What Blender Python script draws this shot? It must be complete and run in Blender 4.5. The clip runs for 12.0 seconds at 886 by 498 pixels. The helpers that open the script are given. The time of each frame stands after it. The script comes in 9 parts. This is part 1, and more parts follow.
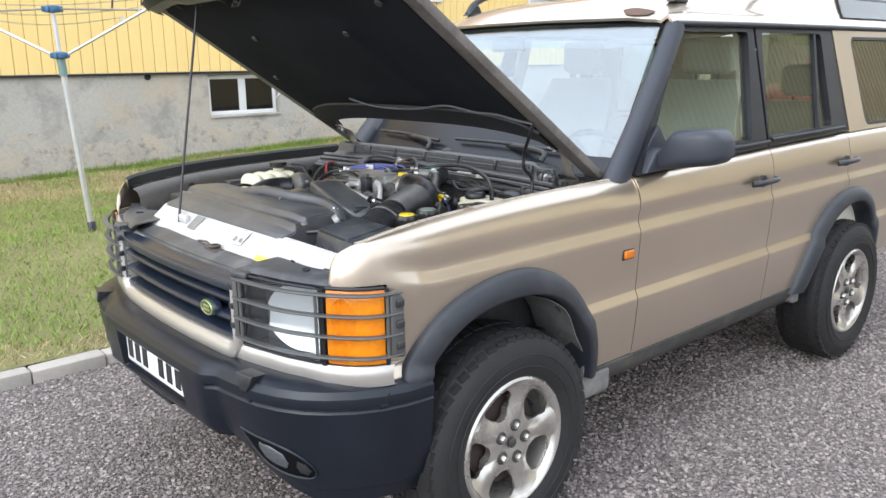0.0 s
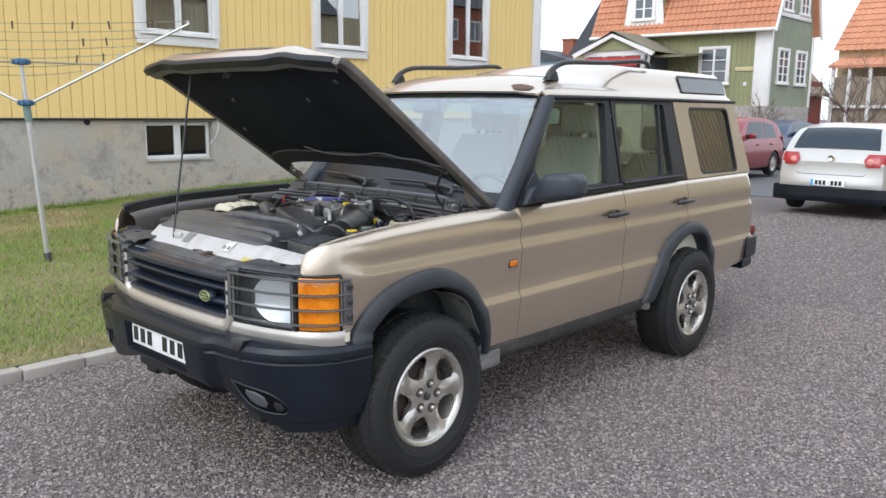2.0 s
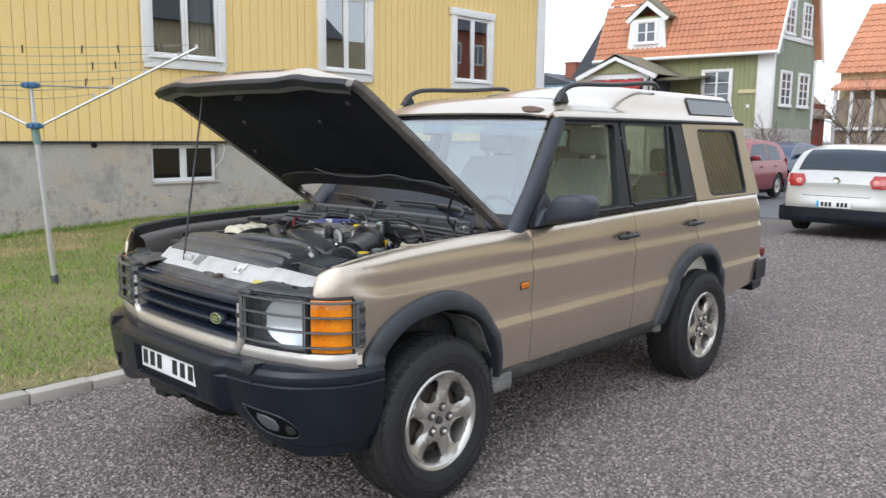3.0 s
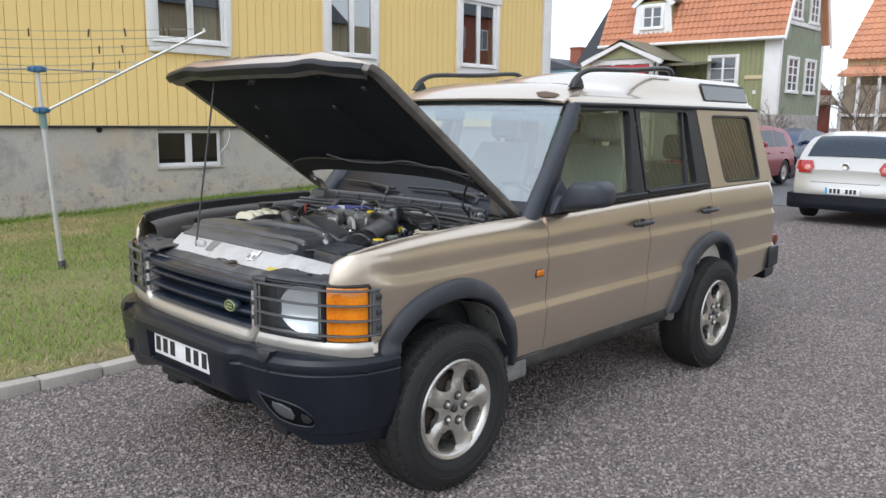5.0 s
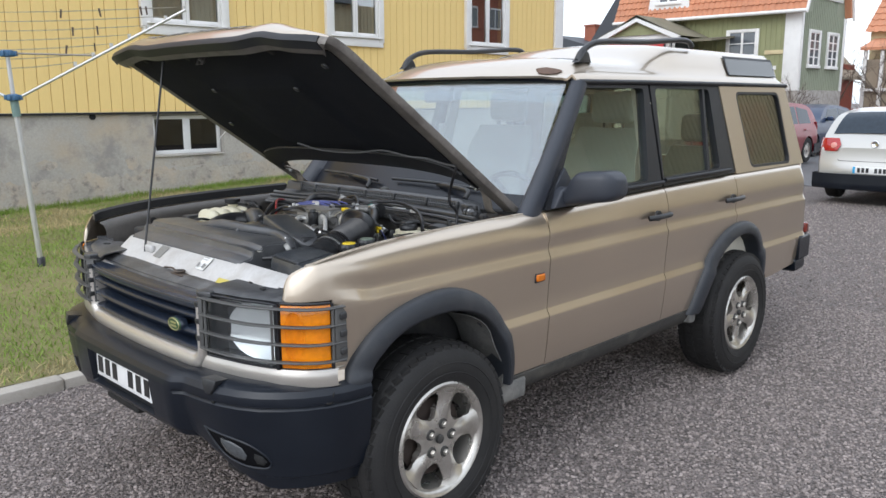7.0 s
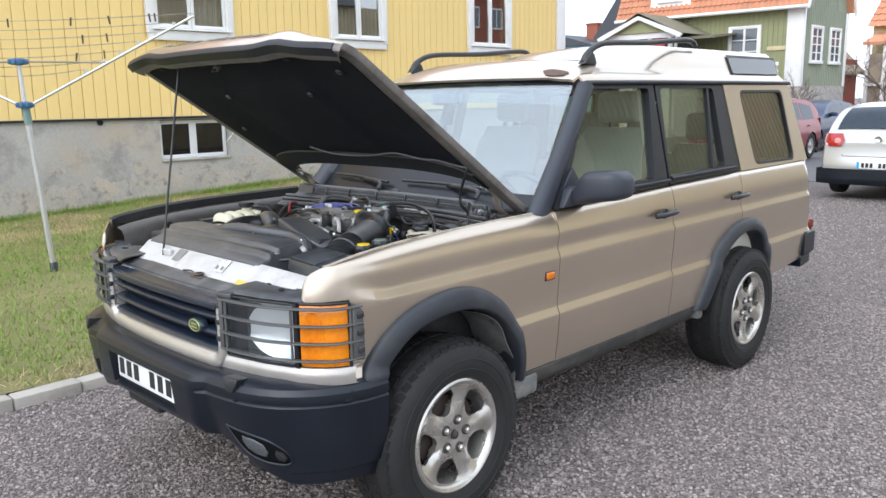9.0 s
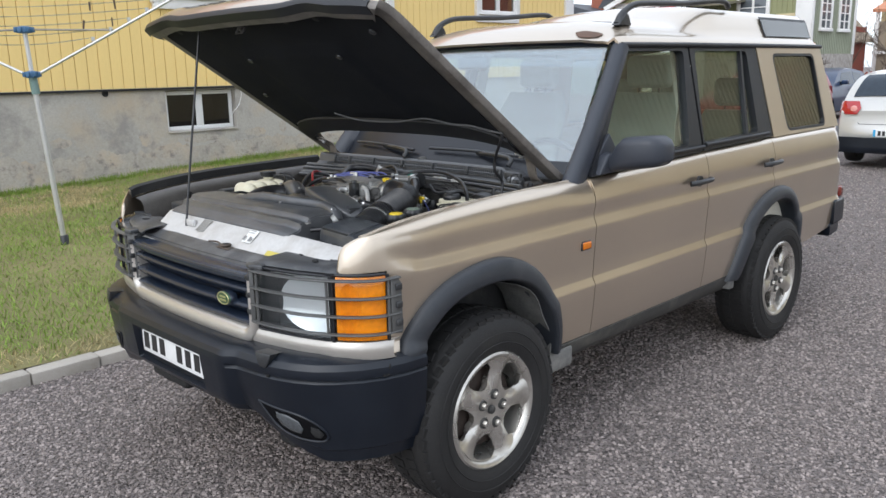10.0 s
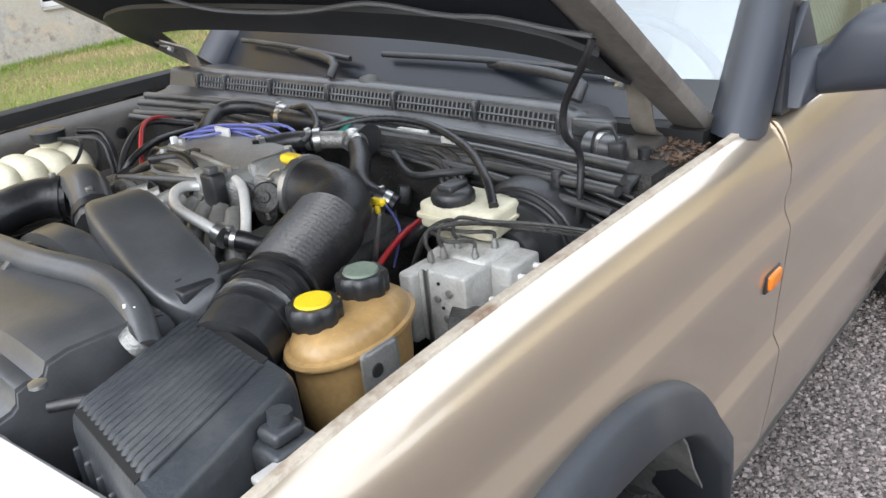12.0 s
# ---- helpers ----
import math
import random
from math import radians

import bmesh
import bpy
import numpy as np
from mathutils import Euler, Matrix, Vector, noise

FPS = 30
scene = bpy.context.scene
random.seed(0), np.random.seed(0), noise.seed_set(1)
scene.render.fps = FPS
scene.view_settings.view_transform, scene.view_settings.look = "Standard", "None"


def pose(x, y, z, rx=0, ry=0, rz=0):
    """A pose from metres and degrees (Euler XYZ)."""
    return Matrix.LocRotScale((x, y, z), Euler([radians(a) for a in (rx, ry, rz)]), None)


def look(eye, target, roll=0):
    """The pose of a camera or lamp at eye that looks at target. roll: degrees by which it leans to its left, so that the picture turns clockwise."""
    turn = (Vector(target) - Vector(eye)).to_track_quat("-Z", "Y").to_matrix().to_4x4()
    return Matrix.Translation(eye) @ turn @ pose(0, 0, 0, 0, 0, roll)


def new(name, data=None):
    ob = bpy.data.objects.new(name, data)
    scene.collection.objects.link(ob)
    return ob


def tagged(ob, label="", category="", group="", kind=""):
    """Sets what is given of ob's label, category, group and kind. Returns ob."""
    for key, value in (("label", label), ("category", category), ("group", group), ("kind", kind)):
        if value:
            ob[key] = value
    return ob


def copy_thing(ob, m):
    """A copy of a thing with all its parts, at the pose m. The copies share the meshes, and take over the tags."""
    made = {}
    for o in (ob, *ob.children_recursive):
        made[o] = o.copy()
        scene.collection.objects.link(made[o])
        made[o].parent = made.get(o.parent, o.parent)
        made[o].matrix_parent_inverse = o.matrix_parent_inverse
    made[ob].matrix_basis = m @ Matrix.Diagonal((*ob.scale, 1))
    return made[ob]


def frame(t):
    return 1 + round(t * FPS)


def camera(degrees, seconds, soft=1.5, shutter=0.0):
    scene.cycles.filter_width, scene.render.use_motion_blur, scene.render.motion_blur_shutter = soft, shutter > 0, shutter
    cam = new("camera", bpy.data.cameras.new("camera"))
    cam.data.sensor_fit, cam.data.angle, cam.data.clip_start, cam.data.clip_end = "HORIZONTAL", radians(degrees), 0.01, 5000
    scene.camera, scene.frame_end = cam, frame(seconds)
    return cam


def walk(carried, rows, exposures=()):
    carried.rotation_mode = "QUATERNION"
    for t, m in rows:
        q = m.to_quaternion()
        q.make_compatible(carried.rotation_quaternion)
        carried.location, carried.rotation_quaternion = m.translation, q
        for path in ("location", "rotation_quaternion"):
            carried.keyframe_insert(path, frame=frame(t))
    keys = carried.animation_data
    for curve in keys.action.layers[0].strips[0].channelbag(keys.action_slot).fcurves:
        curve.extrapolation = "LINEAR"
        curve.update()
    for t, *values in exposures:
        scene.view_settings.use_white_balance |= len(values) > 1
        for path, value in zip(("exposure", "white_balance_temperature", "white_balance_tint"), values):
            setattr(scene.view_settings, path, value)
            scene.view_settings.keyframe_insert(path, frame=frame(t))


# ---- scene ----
cam = camera(58.1, 12.0)
PATH = [
    (0, (-1.717, -2.5, 1.57), (-0.433, -1.038, 1.108), -0.7),
    (0.5, (-2.048, -2.784, 1.601), (-0.668, -1.392, 1.207), -0.0),
    (1, (-2.348, -2.948, 1.622), (-0.897, -1.619, 1.263), 0.1),
    (1.5, (-2.421, -3.116, 1.612), (-0.972, -1.779, 1.277), 0.3),
    (2, (-2.43, -3.208, 1.616), (-0.986, -1.868, 1.274), 0.7),
    (2.5, (-2.441, -3.197, 1.617), (-0.996, -1.848, 1.313), 0.9),
    (3, (-2.444, -3.167, 1.611), (-0.999, -1.815, 1.324), 0.6),
    (3.5, (-2.455, -3.151, 1.612), (-1.018, -1.797, 1.295), 0.7),
    (5.5, (-2.454, -3.044, 1.611), (-1.017, -1.692, 1.284), 0.8),
    (6, (-2.346, -2.965, 1.601), (-0.912, -1.618, 1.24), 0.7),
    (6.5, (-2.079, -2.895, 1.601), (-0.666, -1.525, 1.246), 0.0),
    (7, (-1.993, -2.843, 1.615), (-0.59, -1.466, 1.247), -0.1),
    (9, (-2.063, -2.868, 1.626), (-0.667, -1.483, 1.259), -0.9),
    (9.5, (-2.077, -2.861, 1.624), (-0.686, -1.472, 1.254), -1.0),
    (10, (-2.073, -2.703, 1.596), (-0.692, -1.323, 1.161), -1.2),
    (10.5, (-1.774, -2.362, 1.539), (-0.391, -1.0, 1.058), -2.9),
    (11, (-1.459, -1.929, 1.549), (-0.095, -0.581, 0.983), -4.1),
    (11.5, (-1.139, -1.548, 1.551), (0.246, -0.287, 0.849), -4.3),
    (12, (-0.701, -1.28, 1.543), (0.651, -0.039, 0.747), -5.4),
]
walk(cam, [(t, look(eye, target, roll)) for t, eye, target, roll in PATH], [(t, stops, 6150 if 8.5 < t < 9.8 else 6350 if t > 11.2 else 6240, 10) for t, stops in ((0, 0.64), (0.5, 0.62), (1, 0.36), (2.5, 0.09), (5.5, -0.02), (7, 0.02), (9, 0.38), (9.5, 0.42), (10, 0.06), (10.5, 0.12), (11, 0.35), (11.5, 0.50), (12, 0.78))])

# ---- world and light: a bright overcast day ----
world = bpy.data.worlds.new("world")
scene.world = world
world.use_nodes = True
wn, wl = world.node_tree.nodes, world.node_tree.links
sky = wn.new("ShaderNodeTexSky")
sky.sky_type, sky.sun_disc = "NISHITA", False
sky.sun_elevation, sky.sun_rotation = radians(40), radians(258)
soft_sky = wn.new("ShaderNodeHueSaturation")
soft_sky.inputs["Saturation"].default_value = 0.22
soft_sky.inputs["Value"].default_value = 1.0
cloud = wn.new("ShaderNodeMix")
cloud.data_type = "RGBA"
cloud.inputs[0].default_value = 0.45
cloud.inputs[7].default_value = (7.3, 7.85, 8.6, 1)
wl.new(sky.outputs[0], soft_sky.inputs["Color"])
wl.new(soft_sky.outputs[0], cloud.inputs[6])
# an overcast sky is brighter overhead than at the horizon
where, split, lift = wn.new("ShaderNodeTexCoord"), wn.new("ShaderNodeSeparateXYZ"), wn.new("ShaderNodeMapRange")
lift.inputs["To Min"].default_value, lift.inputs["To Max"].default_value = 1.4, 2.2
brighter = wn.new("ShaderNodeMix")
brighter.data_type, brighter.blend_type = "RGBA", "MULTIPLY"
brighter.inputs[0].default_value = 1.0
wl.new(where.outputs["Generated"], split.inputs[0])
wl.new(split.outputs[2], lift.inputs["Value"])
wl.new(cloud.outputs[2], brighter.inputs[6])
wl.new(lift.outputs[0], brighter.inputs[7])
wl.new(brighter.outputs[2], wn["Background"].inputs[0])
wn["Background"].inputs[1].default_value = 0.142

sun_data = bpy.data.lights.new("sun", "SUN")
sun_data.energy, sun_data.angle, sun_data.color = 0.75, radians(40), (1.0, 0.98, 0.95)
sun = new("sun", sun_data)
sun.matrix_world = look((-14, -3, 12), (0, 0, 0))

# ---- materials ----


def mat(name, col, rough=0.5, metal=0.0, var=0.12, scale=3.0, fine=60.0, bump=0.0, bump_scale=None, coat=0.0, spec=0.5, dirt=None, dirt_amount=0.5, dirt_scale=1.5, island=0.0, rand=0.0, dirt2=None, coat_rough=0.07, coat_ior=1.5):
    """A procedural surface: colour varied at two scales, optional dirt with a shape of its own, fine relief."""
    m = bpy.data.materials.new(name)
    m.use_nodes = True
    n, l = m.node_tree.nodes, m.node_tree.links
    b = n["Principled BSDF"]
    b.inputs["Roughness"].default_value = rough
    b.inputs["Metallic"].default_value = metal
    b.inputs["Specular IOR Level"].default_value = spec
    b.inputs["Coat Weight"].default_value = coat
    b.inputs["Coat Roughness"].default_value = coat_rough
    b.inputs["Coat IOR"].default_value = coat_ior
    tc = n.new("ShaderNodeTexCoord")
    big, small = n.new("ShaderNodeTexNoise"), n.new("ShaderNodeTexNoise")
    big.inputs["Scale"].default_value, big.inputs["Detail"].default_value = scale, 5
    small.inputs["Scale"].default_value, small.inputs["Detail"].default_value = fine, 3
    for t in (big, small):
        l.new(tc.outputs["Object"], t.inputs["Vector"])
    add = n.new("ShaderNodeMath")
    add.operation = "ADD"
    l.new(big.outputs[0], add.inputs[0])
    l.new(small.outputs[0], add.inputs[1])
    last = add.outputs[0]
    if island or rand:
        src = n.new("ShaderNodeNewGeometry" if island else "ShaderNodeObjectInfo")
        mul = n.new("ShaderNodeMath")
        mul.operation = "MULTIPLY_ADD"
        mul.inputs[1].default_value = (island or rand)
        l.new(src.outputs["Random Per Island" if island else "Random"], mul.inputs[0])
        l.new(last, mul.inputs[2])
        last = mul.outputs[0]
    span = n.new("ShaderNodeMapRange")
    span.inputs["From Min"].default_value, span.inputs["From Max"].default_value = 0.55, 1.45 + (island or rand)
    l.new(last, span.inputs["Value"])
    mix = n.new("ShaderNodeMix")
    mix.data_type = "RGBA"
    mix.inputs[6].default_value = (*[max(0, c * (1 - var)) for c in col], 1)
    mix.inputs[7].default_value = (*[min(1, c * (1 + var)) for c in col], 1)
    l.new(span.outputs[0], mix.inputs[0])
    colour = mix.outputs[2]
    if dirt:
        dn = n.new("ShaderNodeTexNoise")
        dn.inputs["Scale"].default_value, dn.inputs["Detail"].default_value, dn.inputs["Roughness"].default_value = dirt_scale, 8, 0.65
        l.new(tc.outputs["Object"], dn.inputs["Vector"])
        dr = n.new("ShaderNodeMapRange")
        dr.inputs["From Min"].default_value, dr.inputs["From Max"].default_value, dr.inputs["To Max"].default_value = 0.48, 0.72, dirt_amount
        l.new(dn.outputs[0], dr.inputs["Value"])
        dm = n.new("ShaderNodeMix")
        dm.data_type = "RGBA"
        dm.inputs[7].default_value = (*dirt, 1)
        l.new(dr.outputs[0], dm.inputs[0])
        l.new(colour, dm.inputs[6])
        colour = dm.outputs[2]
    if dirt2:
        col2, amount2, scale2, low2, high2 = dirt2
        en, er, em = n.new("ShaderNodeTexNoise"), n.new("ShaderNodeMapRange"), n.new("ShaderNodeMix")
        en.inputs["Scale"].default_value, en.inputs["Detail"].default_value, en.inputs["Roughness"].default_value = scale2, 9, 0.68
        er.inputs["From Min"].default_value, er.inputs["From Max"].default_value, er.inputs["To Max"].default_value = low2, high2, amount2
        em.data_type = "RGBA"
        em.inputs[7].default_value = (*col2, 1)
        l.new(tc.outputs["Object"], en.inputs["Vector"])
        l.new(en.outputs[0], er.inputs["Value"])
        l.new(er.outputs[0], em.inputs[0])
        l.new(colour, em.inputs[6])
        colour = em.outputs[2]
    l.new(colour, b.inputs["Base Color"])
    rr = n.new("ShaderNodeMapRange")
    rr.inputs["To Min"].default_value, rr.inputs["To Max"].default_value = max(0.02, rough * 0.8), min(1, rough * 1.2)
    l.new(big.outputs[0], rr.inputs["Value"])
    l.new(rr.outputs[0], b.inputs["Roughness"])
    if bump:
        bt = n.new("ShaderNodeTexNoise")
        bt.inputs["Scale"].default_value, bt.inputs["Detail"].default_value = bump_scale or fine, 4
        l.new(tc.outputs["Object"], bt.inputs["Vector"])
        bp = n.new("ShaderNodeBump")
        bp.inputs["Strength"].default_value, bp.inputs["Distance"].default_value = bump, 0.01
        l.new(bt.outputs[0], bp.inputs["Height"])
        l.new(bp.outputs[0], b.inputs["Normal"])
    return m


def glass(name, tint, rough=0.0, see=0.8, spec=0.5, grow=0.9):
    """Thin window glass: see-through sheet with a mirror-like reflection that grows at grazing angles."""
    m = bpy.data.materials.new(name)
    m.use_nodes = True
    n, l = m.node_tree.nodes, m.node_tree.links
    n.remove(n["Principled BSDF"])
    tr, gl, mx, lw = n.new("ShaderNodeBsdfTransparent"), n.new("ShaderNodeBsdfGlossy"), n.new("ShaderNodeMixShader"), n.new("ShaderNodeLayerWeight")
    tr.inputs[0].default_value = (*[c * see for c in tint], 1)
    gl.inputs["Roughness"].default_value = rough
    lw.inputs[0].default_value = 0.5
    pw, ma = n.new("ShaderNodeMath"), n.new("ShaderNodeMath")
    pw.operation, pw.inputs[1].default_value = "POWER", 4.0
    ma.operation, ma.inputs[1].default_value, ma.inputs[2].default_value = "MULTIPLY_ADD", grow - spec, 0.03 + spec
    l.new(lw.outputs["Facing"], pw.inputs[0])
    l.new(pw.outputs[0], ma.inputs[0])
    l.new(ma.outputs[0], mx.inputs[0])
    l.new(tr.outputs[0], mx.inputs[1])
    l.new(gl.outputs[0], mx.inputs[2])
    l.new(mx.outputs[0], n["Material Output"].inputs[0])
    return m


PAINT = mat("champagne_paint", (0.57, 0.478, 0.371), 0.33, 0.88, 0.05, 1.5, 900, coat=1.0, coat_rough=0.07, coat_ior=1.8, dirt=(0.52, 0.44, 0.35), dirt_amount=0.25, dirt_scale=2.2)
PAINT_IN = mat("inner_panel_paint", (0.085, 0.078, 0.071), 0.5, 0.2, 0.2, 6, 90, dirt=(0.05, 0.045, 0.04), dirt_amount=0.7, dirt_scale=9)
SLAM = mat("dusty_pale_paint", (0.52, 0.51, 0.495), 0.38, 0.0, 0.10, 5, 80, dirt=(0.34, 0.31, 0.275), dirt_amount=0.7, dirt_scale=7)
RUST = mat("rusty_edge", (0.40, 0.35, 0.285), 0.6, 0.0, 0.25, 20, 150, bump=0.2, dirt=(0.13, 0.065, 0.03), dirt_amount=0.95, dirt_scale=17)
RIM_IN = mat("grimy_bonnet_rim", (0.185, 0.168, 0.150), 0.5, 0.1, 0.25, 8, 90, dirt=(0.085, 0.076, 0.068), dirt_amount=0.8, dirt_scale=9)
GUARD = mat("grey_guard_plastic", (0.078, 0.078, 0.076), 0.5, 0.0, 0.15, 6, 220, bump=0.1, bump_scale=500, dirt=(0.13, 0.125, 0.115), dirt_amount=0.5, dirt_scale=9)
PLASTIC = mat("blue_grey_bumper_plastic", (0.0065, 0.0092, 0.0150), 0.33, 0.0, 0.2, 4, 260, spec=0.4, bump=0.06, bump_scale=500, dirt=(0.016, 0.020, 0.027), dirt_amount=0.35, dirt_scale=4)
FLARE = mat("grey_arch_plastic", (0.024, 0.0275, 0.034), 0.48, 0.0, 0.15, 5, 220, bump=0.12, bump_scale=500, dirt=(0.10, 0.096, 0.092), dirt_amount=0.3, dirt_scale=5)
COVER = mat("weathered_cover_plastic", (0.050, 0.052, 0.056), 0.38, 0.0, 0.2, 6, 160, bump=0.15, dirt=(0.17, 0.17, 0.17), dirt_amount=0.7, dirt_scale=8)
GRILLE = mat("dark_grille_plastic", (0.014, 0.021, 0.036), 0.25, 0.0, 0.15, 6, 200, dirt=(0.06, 0.06, 0.06), dirt_amount=0.3, dirt_scale=6)
BLACK = mat("black_plastic", (0.022, 0.023, 0.025), 0.36, 0.0, 0.25, 7, 180, bump=0.08, dirt=(0.085, 0.084, 0.082), dirt_amount=0.5, dirt_scale=7)
DUSTY = mat("dusty_engine_plastic", (0.062, 0.065, 0.070), 0.33, 0.0, 0.2, 8, 200, bump=0.03, spec=0.9, dirt=(0.125, 0.125, 0.125), dirt_amount=0.6, dirt_scale=9)
COWL = mat("dusty_cowl_plastic", (0.040, 0.041, 0.043), 0.30, 0.0, 0.2, 7, 150, bump=0.10, spec=0.9, dirt=(0.095, 0.093, 0.088), dirt_amount=0.6, dirt_scale=9)
LID = mat("grey_black_lid_plastic", (0.042, 0.046, 0.052), 0.34, 0.0, 0.2, 7, 180, bump=0.1, dirt=(0.14, 0.14, 0.14), dirt_amount=0.5, dirt_scale=8)
RUBBER = mat("hose_rubber", (0.016, 0.016, 0.018), 0.33, 0.0, 0.3, 12, 150, bump=0.1, dirt=(0.065, 0.062, 0.06), dirt_amount=0.5, dirt_scale=14)
TYRE = mat("tyre_rubber", (0.0125, 0.012, 0.012), 0.72, 0.0, 0.2, 9, 150, bump=0.2, dirt=(0.030, 0.028, 0.025), dirt_amount=0.5, dirt_scale=7)
FELT = mat("bonnet_felt", (0.0115, 0.0128, 0.0165), 0.9, 0.0, 0.25, 4, 350, spec=0.2, bump=0.35, bump_scale=300, dirt=(0.024, 0.026, 0.031), dirt_amount=0.5, dirt_scale=3)
ALLOY = mat("silver_alloy", (0.58, 0.555, 0.51), 0.28, 0.80, 0.10, 8, 300, dirt=(0.22, 0.19, 0.16), dirt_amount=0.5, dirt_scale=9)
CASTING = mat("cast_aluminium", (0.29, 0.29, 0.28), 0.42, 0.5, 0.2, 14, 200, bump=0.3, dirt=(0.16, 0.14, 0.12), dirt_amount=0.7, dirt_scale=12)
DARK_IRON = mat("grimy_iron", (0.052, 0.051, 0.049), 0.5, 0.3, 0.35, 16, 160, bump=0.4, dirt=(0.13, 0.12, 0.11), dirt_amount=0.6, dirt_scale=16)
RUSTY_DISC = mat("rusty_brake_disc", (0.045, 0.032, 0.026), 0.7, 0.2, 0.3, 20, 120)
STEEL = mat("bare_steel", (0.55, 0.55, 0.54), 0.3, 0.9, 0.1, 20, 200)
CHROME = mat("chrome", (0.8, 0.8, 0.8), 0.08, 1.0, 0.03)
# also fills vents and holes, where its near-black stands for shade
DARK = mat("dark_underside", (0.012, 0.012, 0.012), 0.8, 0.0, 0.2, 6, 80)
HOLLOW_SHADE = mat("black_hollow", (0.004, 0.004, 0.005), 0.9, 0.0, 0.2, 8, 90, spec=0.1)
LINER = mat("arch_liner", (0.028, 0.028, 0.028), 0.9, 0.0, 0.3, 7, 90, bump=0.3, dirt=(0.08, 0.072, 0.062), dirt_amount=0.7, dirt_scale=6)
MUD_LINER = mat("mud_splashed_liner", (0.14, 0.138, 0.13), 0.85, 0.0, 0.3, 9, 90, bump=0.3, dirt=(0.26, 0.25, 0.23), dirt_amount=0.8, dirt_scale=8)
SILL = mat("dusty_sill", (0.055, 0.054, 0.050), 0.6, 0.0, 0.25, 5, 90, dirt=(0.15, 0.14, 0.12), dirt_amount=0.7, dirt_scale=5)
TRIM = mat("black_window_trim", (0.010, 0.011, 0.014), 0.45, 0.0, 0.1, 5, 100)
SILVER = mat("silver_trim_paint", (0.53, 0.495, 0.45), 0.34, 0.6, 0.06, 3, 300, coat=0.7, dirt=(0.42, 0.39, 0.35), dirt_amount=0.35, dirt_scale=5)
REAR_FRAME = mat("grey_bonnet_frame", (0.016, 0.016, 0.017), 0.5, 0.0, 0.2, 6, 90, dirt=(0.028, 0.027, 0.027), dirt_amount=0.6, dirt_scale=5)
PILLAR = mat("dark_blue_grey_pillar", (0.029, 0.033, 0.043), 0.44, 0.0, 0.12, 5, 300, bump=0.06, bump_scale=600)
AMBER = mat("amber_lens", (0.90, 0.258, 0.005), 0.16, 0.0, 0.25, 9, 60, coat=0.3, dirt=(0.80, 0.17, 0.006), dirt_amount=0.5, dirt_scale=12)
REFLECTOR = mat("lamp_reflector", (0.98, 0.965, 0.94), 0.22, 0.5, 0.04, 30, 120)
LAMP_BOX = mat("lamp_housing", (0.24, 0.245, 0.25), 0.22, 0.6, 0.2, 10, 90)
WHITE_PLATE = mat("white_plate", (0.78, 0.78, 0.77), 0.4, 0.0, 0.05, 10, 100)
PLATE_MARK = mat("plate_black", (0.02, 0.02, 0.022), 0.5)
BADGE_GREEN = mat("badge_green", (0.035, 0.085, 0.035), 0.35, 0.1, 0.1)
BADGE_GOLD = mat("badge_gold", (0.48, 0.44, 0.22), 0.3, 0.5, 0.1)
STONE_CHIP = mat("stone_chip_brown", (0.11, 0.065, 0.045), 0.8, 0.0, 0.3, 30, 100)
SEAT = mat("grey_green_leather", (0.33, 0.345, 0.29), 0.5, 0.0, 0.15, 8, 90, bump=0.15)
CABIN = mat("cabin_beige", (0.60, 0.57, 0.48), 0.7, 0.0, 0.1, 6, 80)
DASH = mat("dashboard_grey", (0.10, 0.10, 0.10), 0.6, 0.0, 0.1, 6, 120)
WINDSCREEN = glass("windscreen_glass", (0.90, 0.97, 1.0), 0.012, 0.95, 0.20)
SUN_STRIP = glass("sun_strip_glass", (0.45, 0.68, 0.95), 0.012, 0.85, 0.20)
SIDEGLASS = glass("side_glass", (0.93, 0.98, 0.95), 0.004, 0.97, 0.03, 0.55)
TINTGLASS = glass("tinted_glass", (0.74, 0.76, 0.64), 0.004, 0.80, 0.17, 0.7)
LENS = glass("lamp_lens", (0.95, 0.97, 0.98), 0.05, 0.97, 0.02)
YELLOW_CAP = mat("yellow_cap", (0.83, 0.60, 0.02), 0.4, 0.0, 0.08, 30, 200, dirt=(0.4, 0.28, 0.04), dirt_amount=0.4, dirt_scale=30)
TANK_OLD = mat("aged_tank_plastic", (0.43, 0.275, 0.115), 0.30, 0.0, 0.2, 9, 120, dirt=(0.20, 0.115, 0.04), dirt_amount=0.75, dirt_scale=8)
TANK_PALE = mat("pale_tank_plastic", (0.70, 0.66, 0.50), 0.45, 0.0, 0.1, 9, 120, dirt=(0.42, 0.37, 0.25), dirt_amount=0.5, dirt_scale=13)
RED_WIRE = mat("red_cable", (0.36, 0.016, 0.02), 0.4)
BLUE_WIRE = mat("blue_cable", (0.13, 0.15, 0.42), 0.4, 0.0, 0.2, 30, 200, dirt=(0.2, 0.2, 0.25), dirt_amount=0.4, dirt_scale=20)
MODULATOR = mat("pale_cast_alloy", (0.52, 0.515, 0.49), 0.48, 0.15, 0.15, 14, 200, bump=0.25, dirt=(0.25, 0.23, 0.20), dirt_amount=0.7, dirt_scale=16)
PIPE = mat("bright_tube", (0.82, 0.81, 0.79), 0.3, 0.35, 0.1, 20, 200, dirt=(0.45, 0.42, 0.38), dirt_amount=0.35, dirt_scale=18)
GREEN_PART = mat("green_rubber", (0.02, 0.16, 0.12), 0.5)
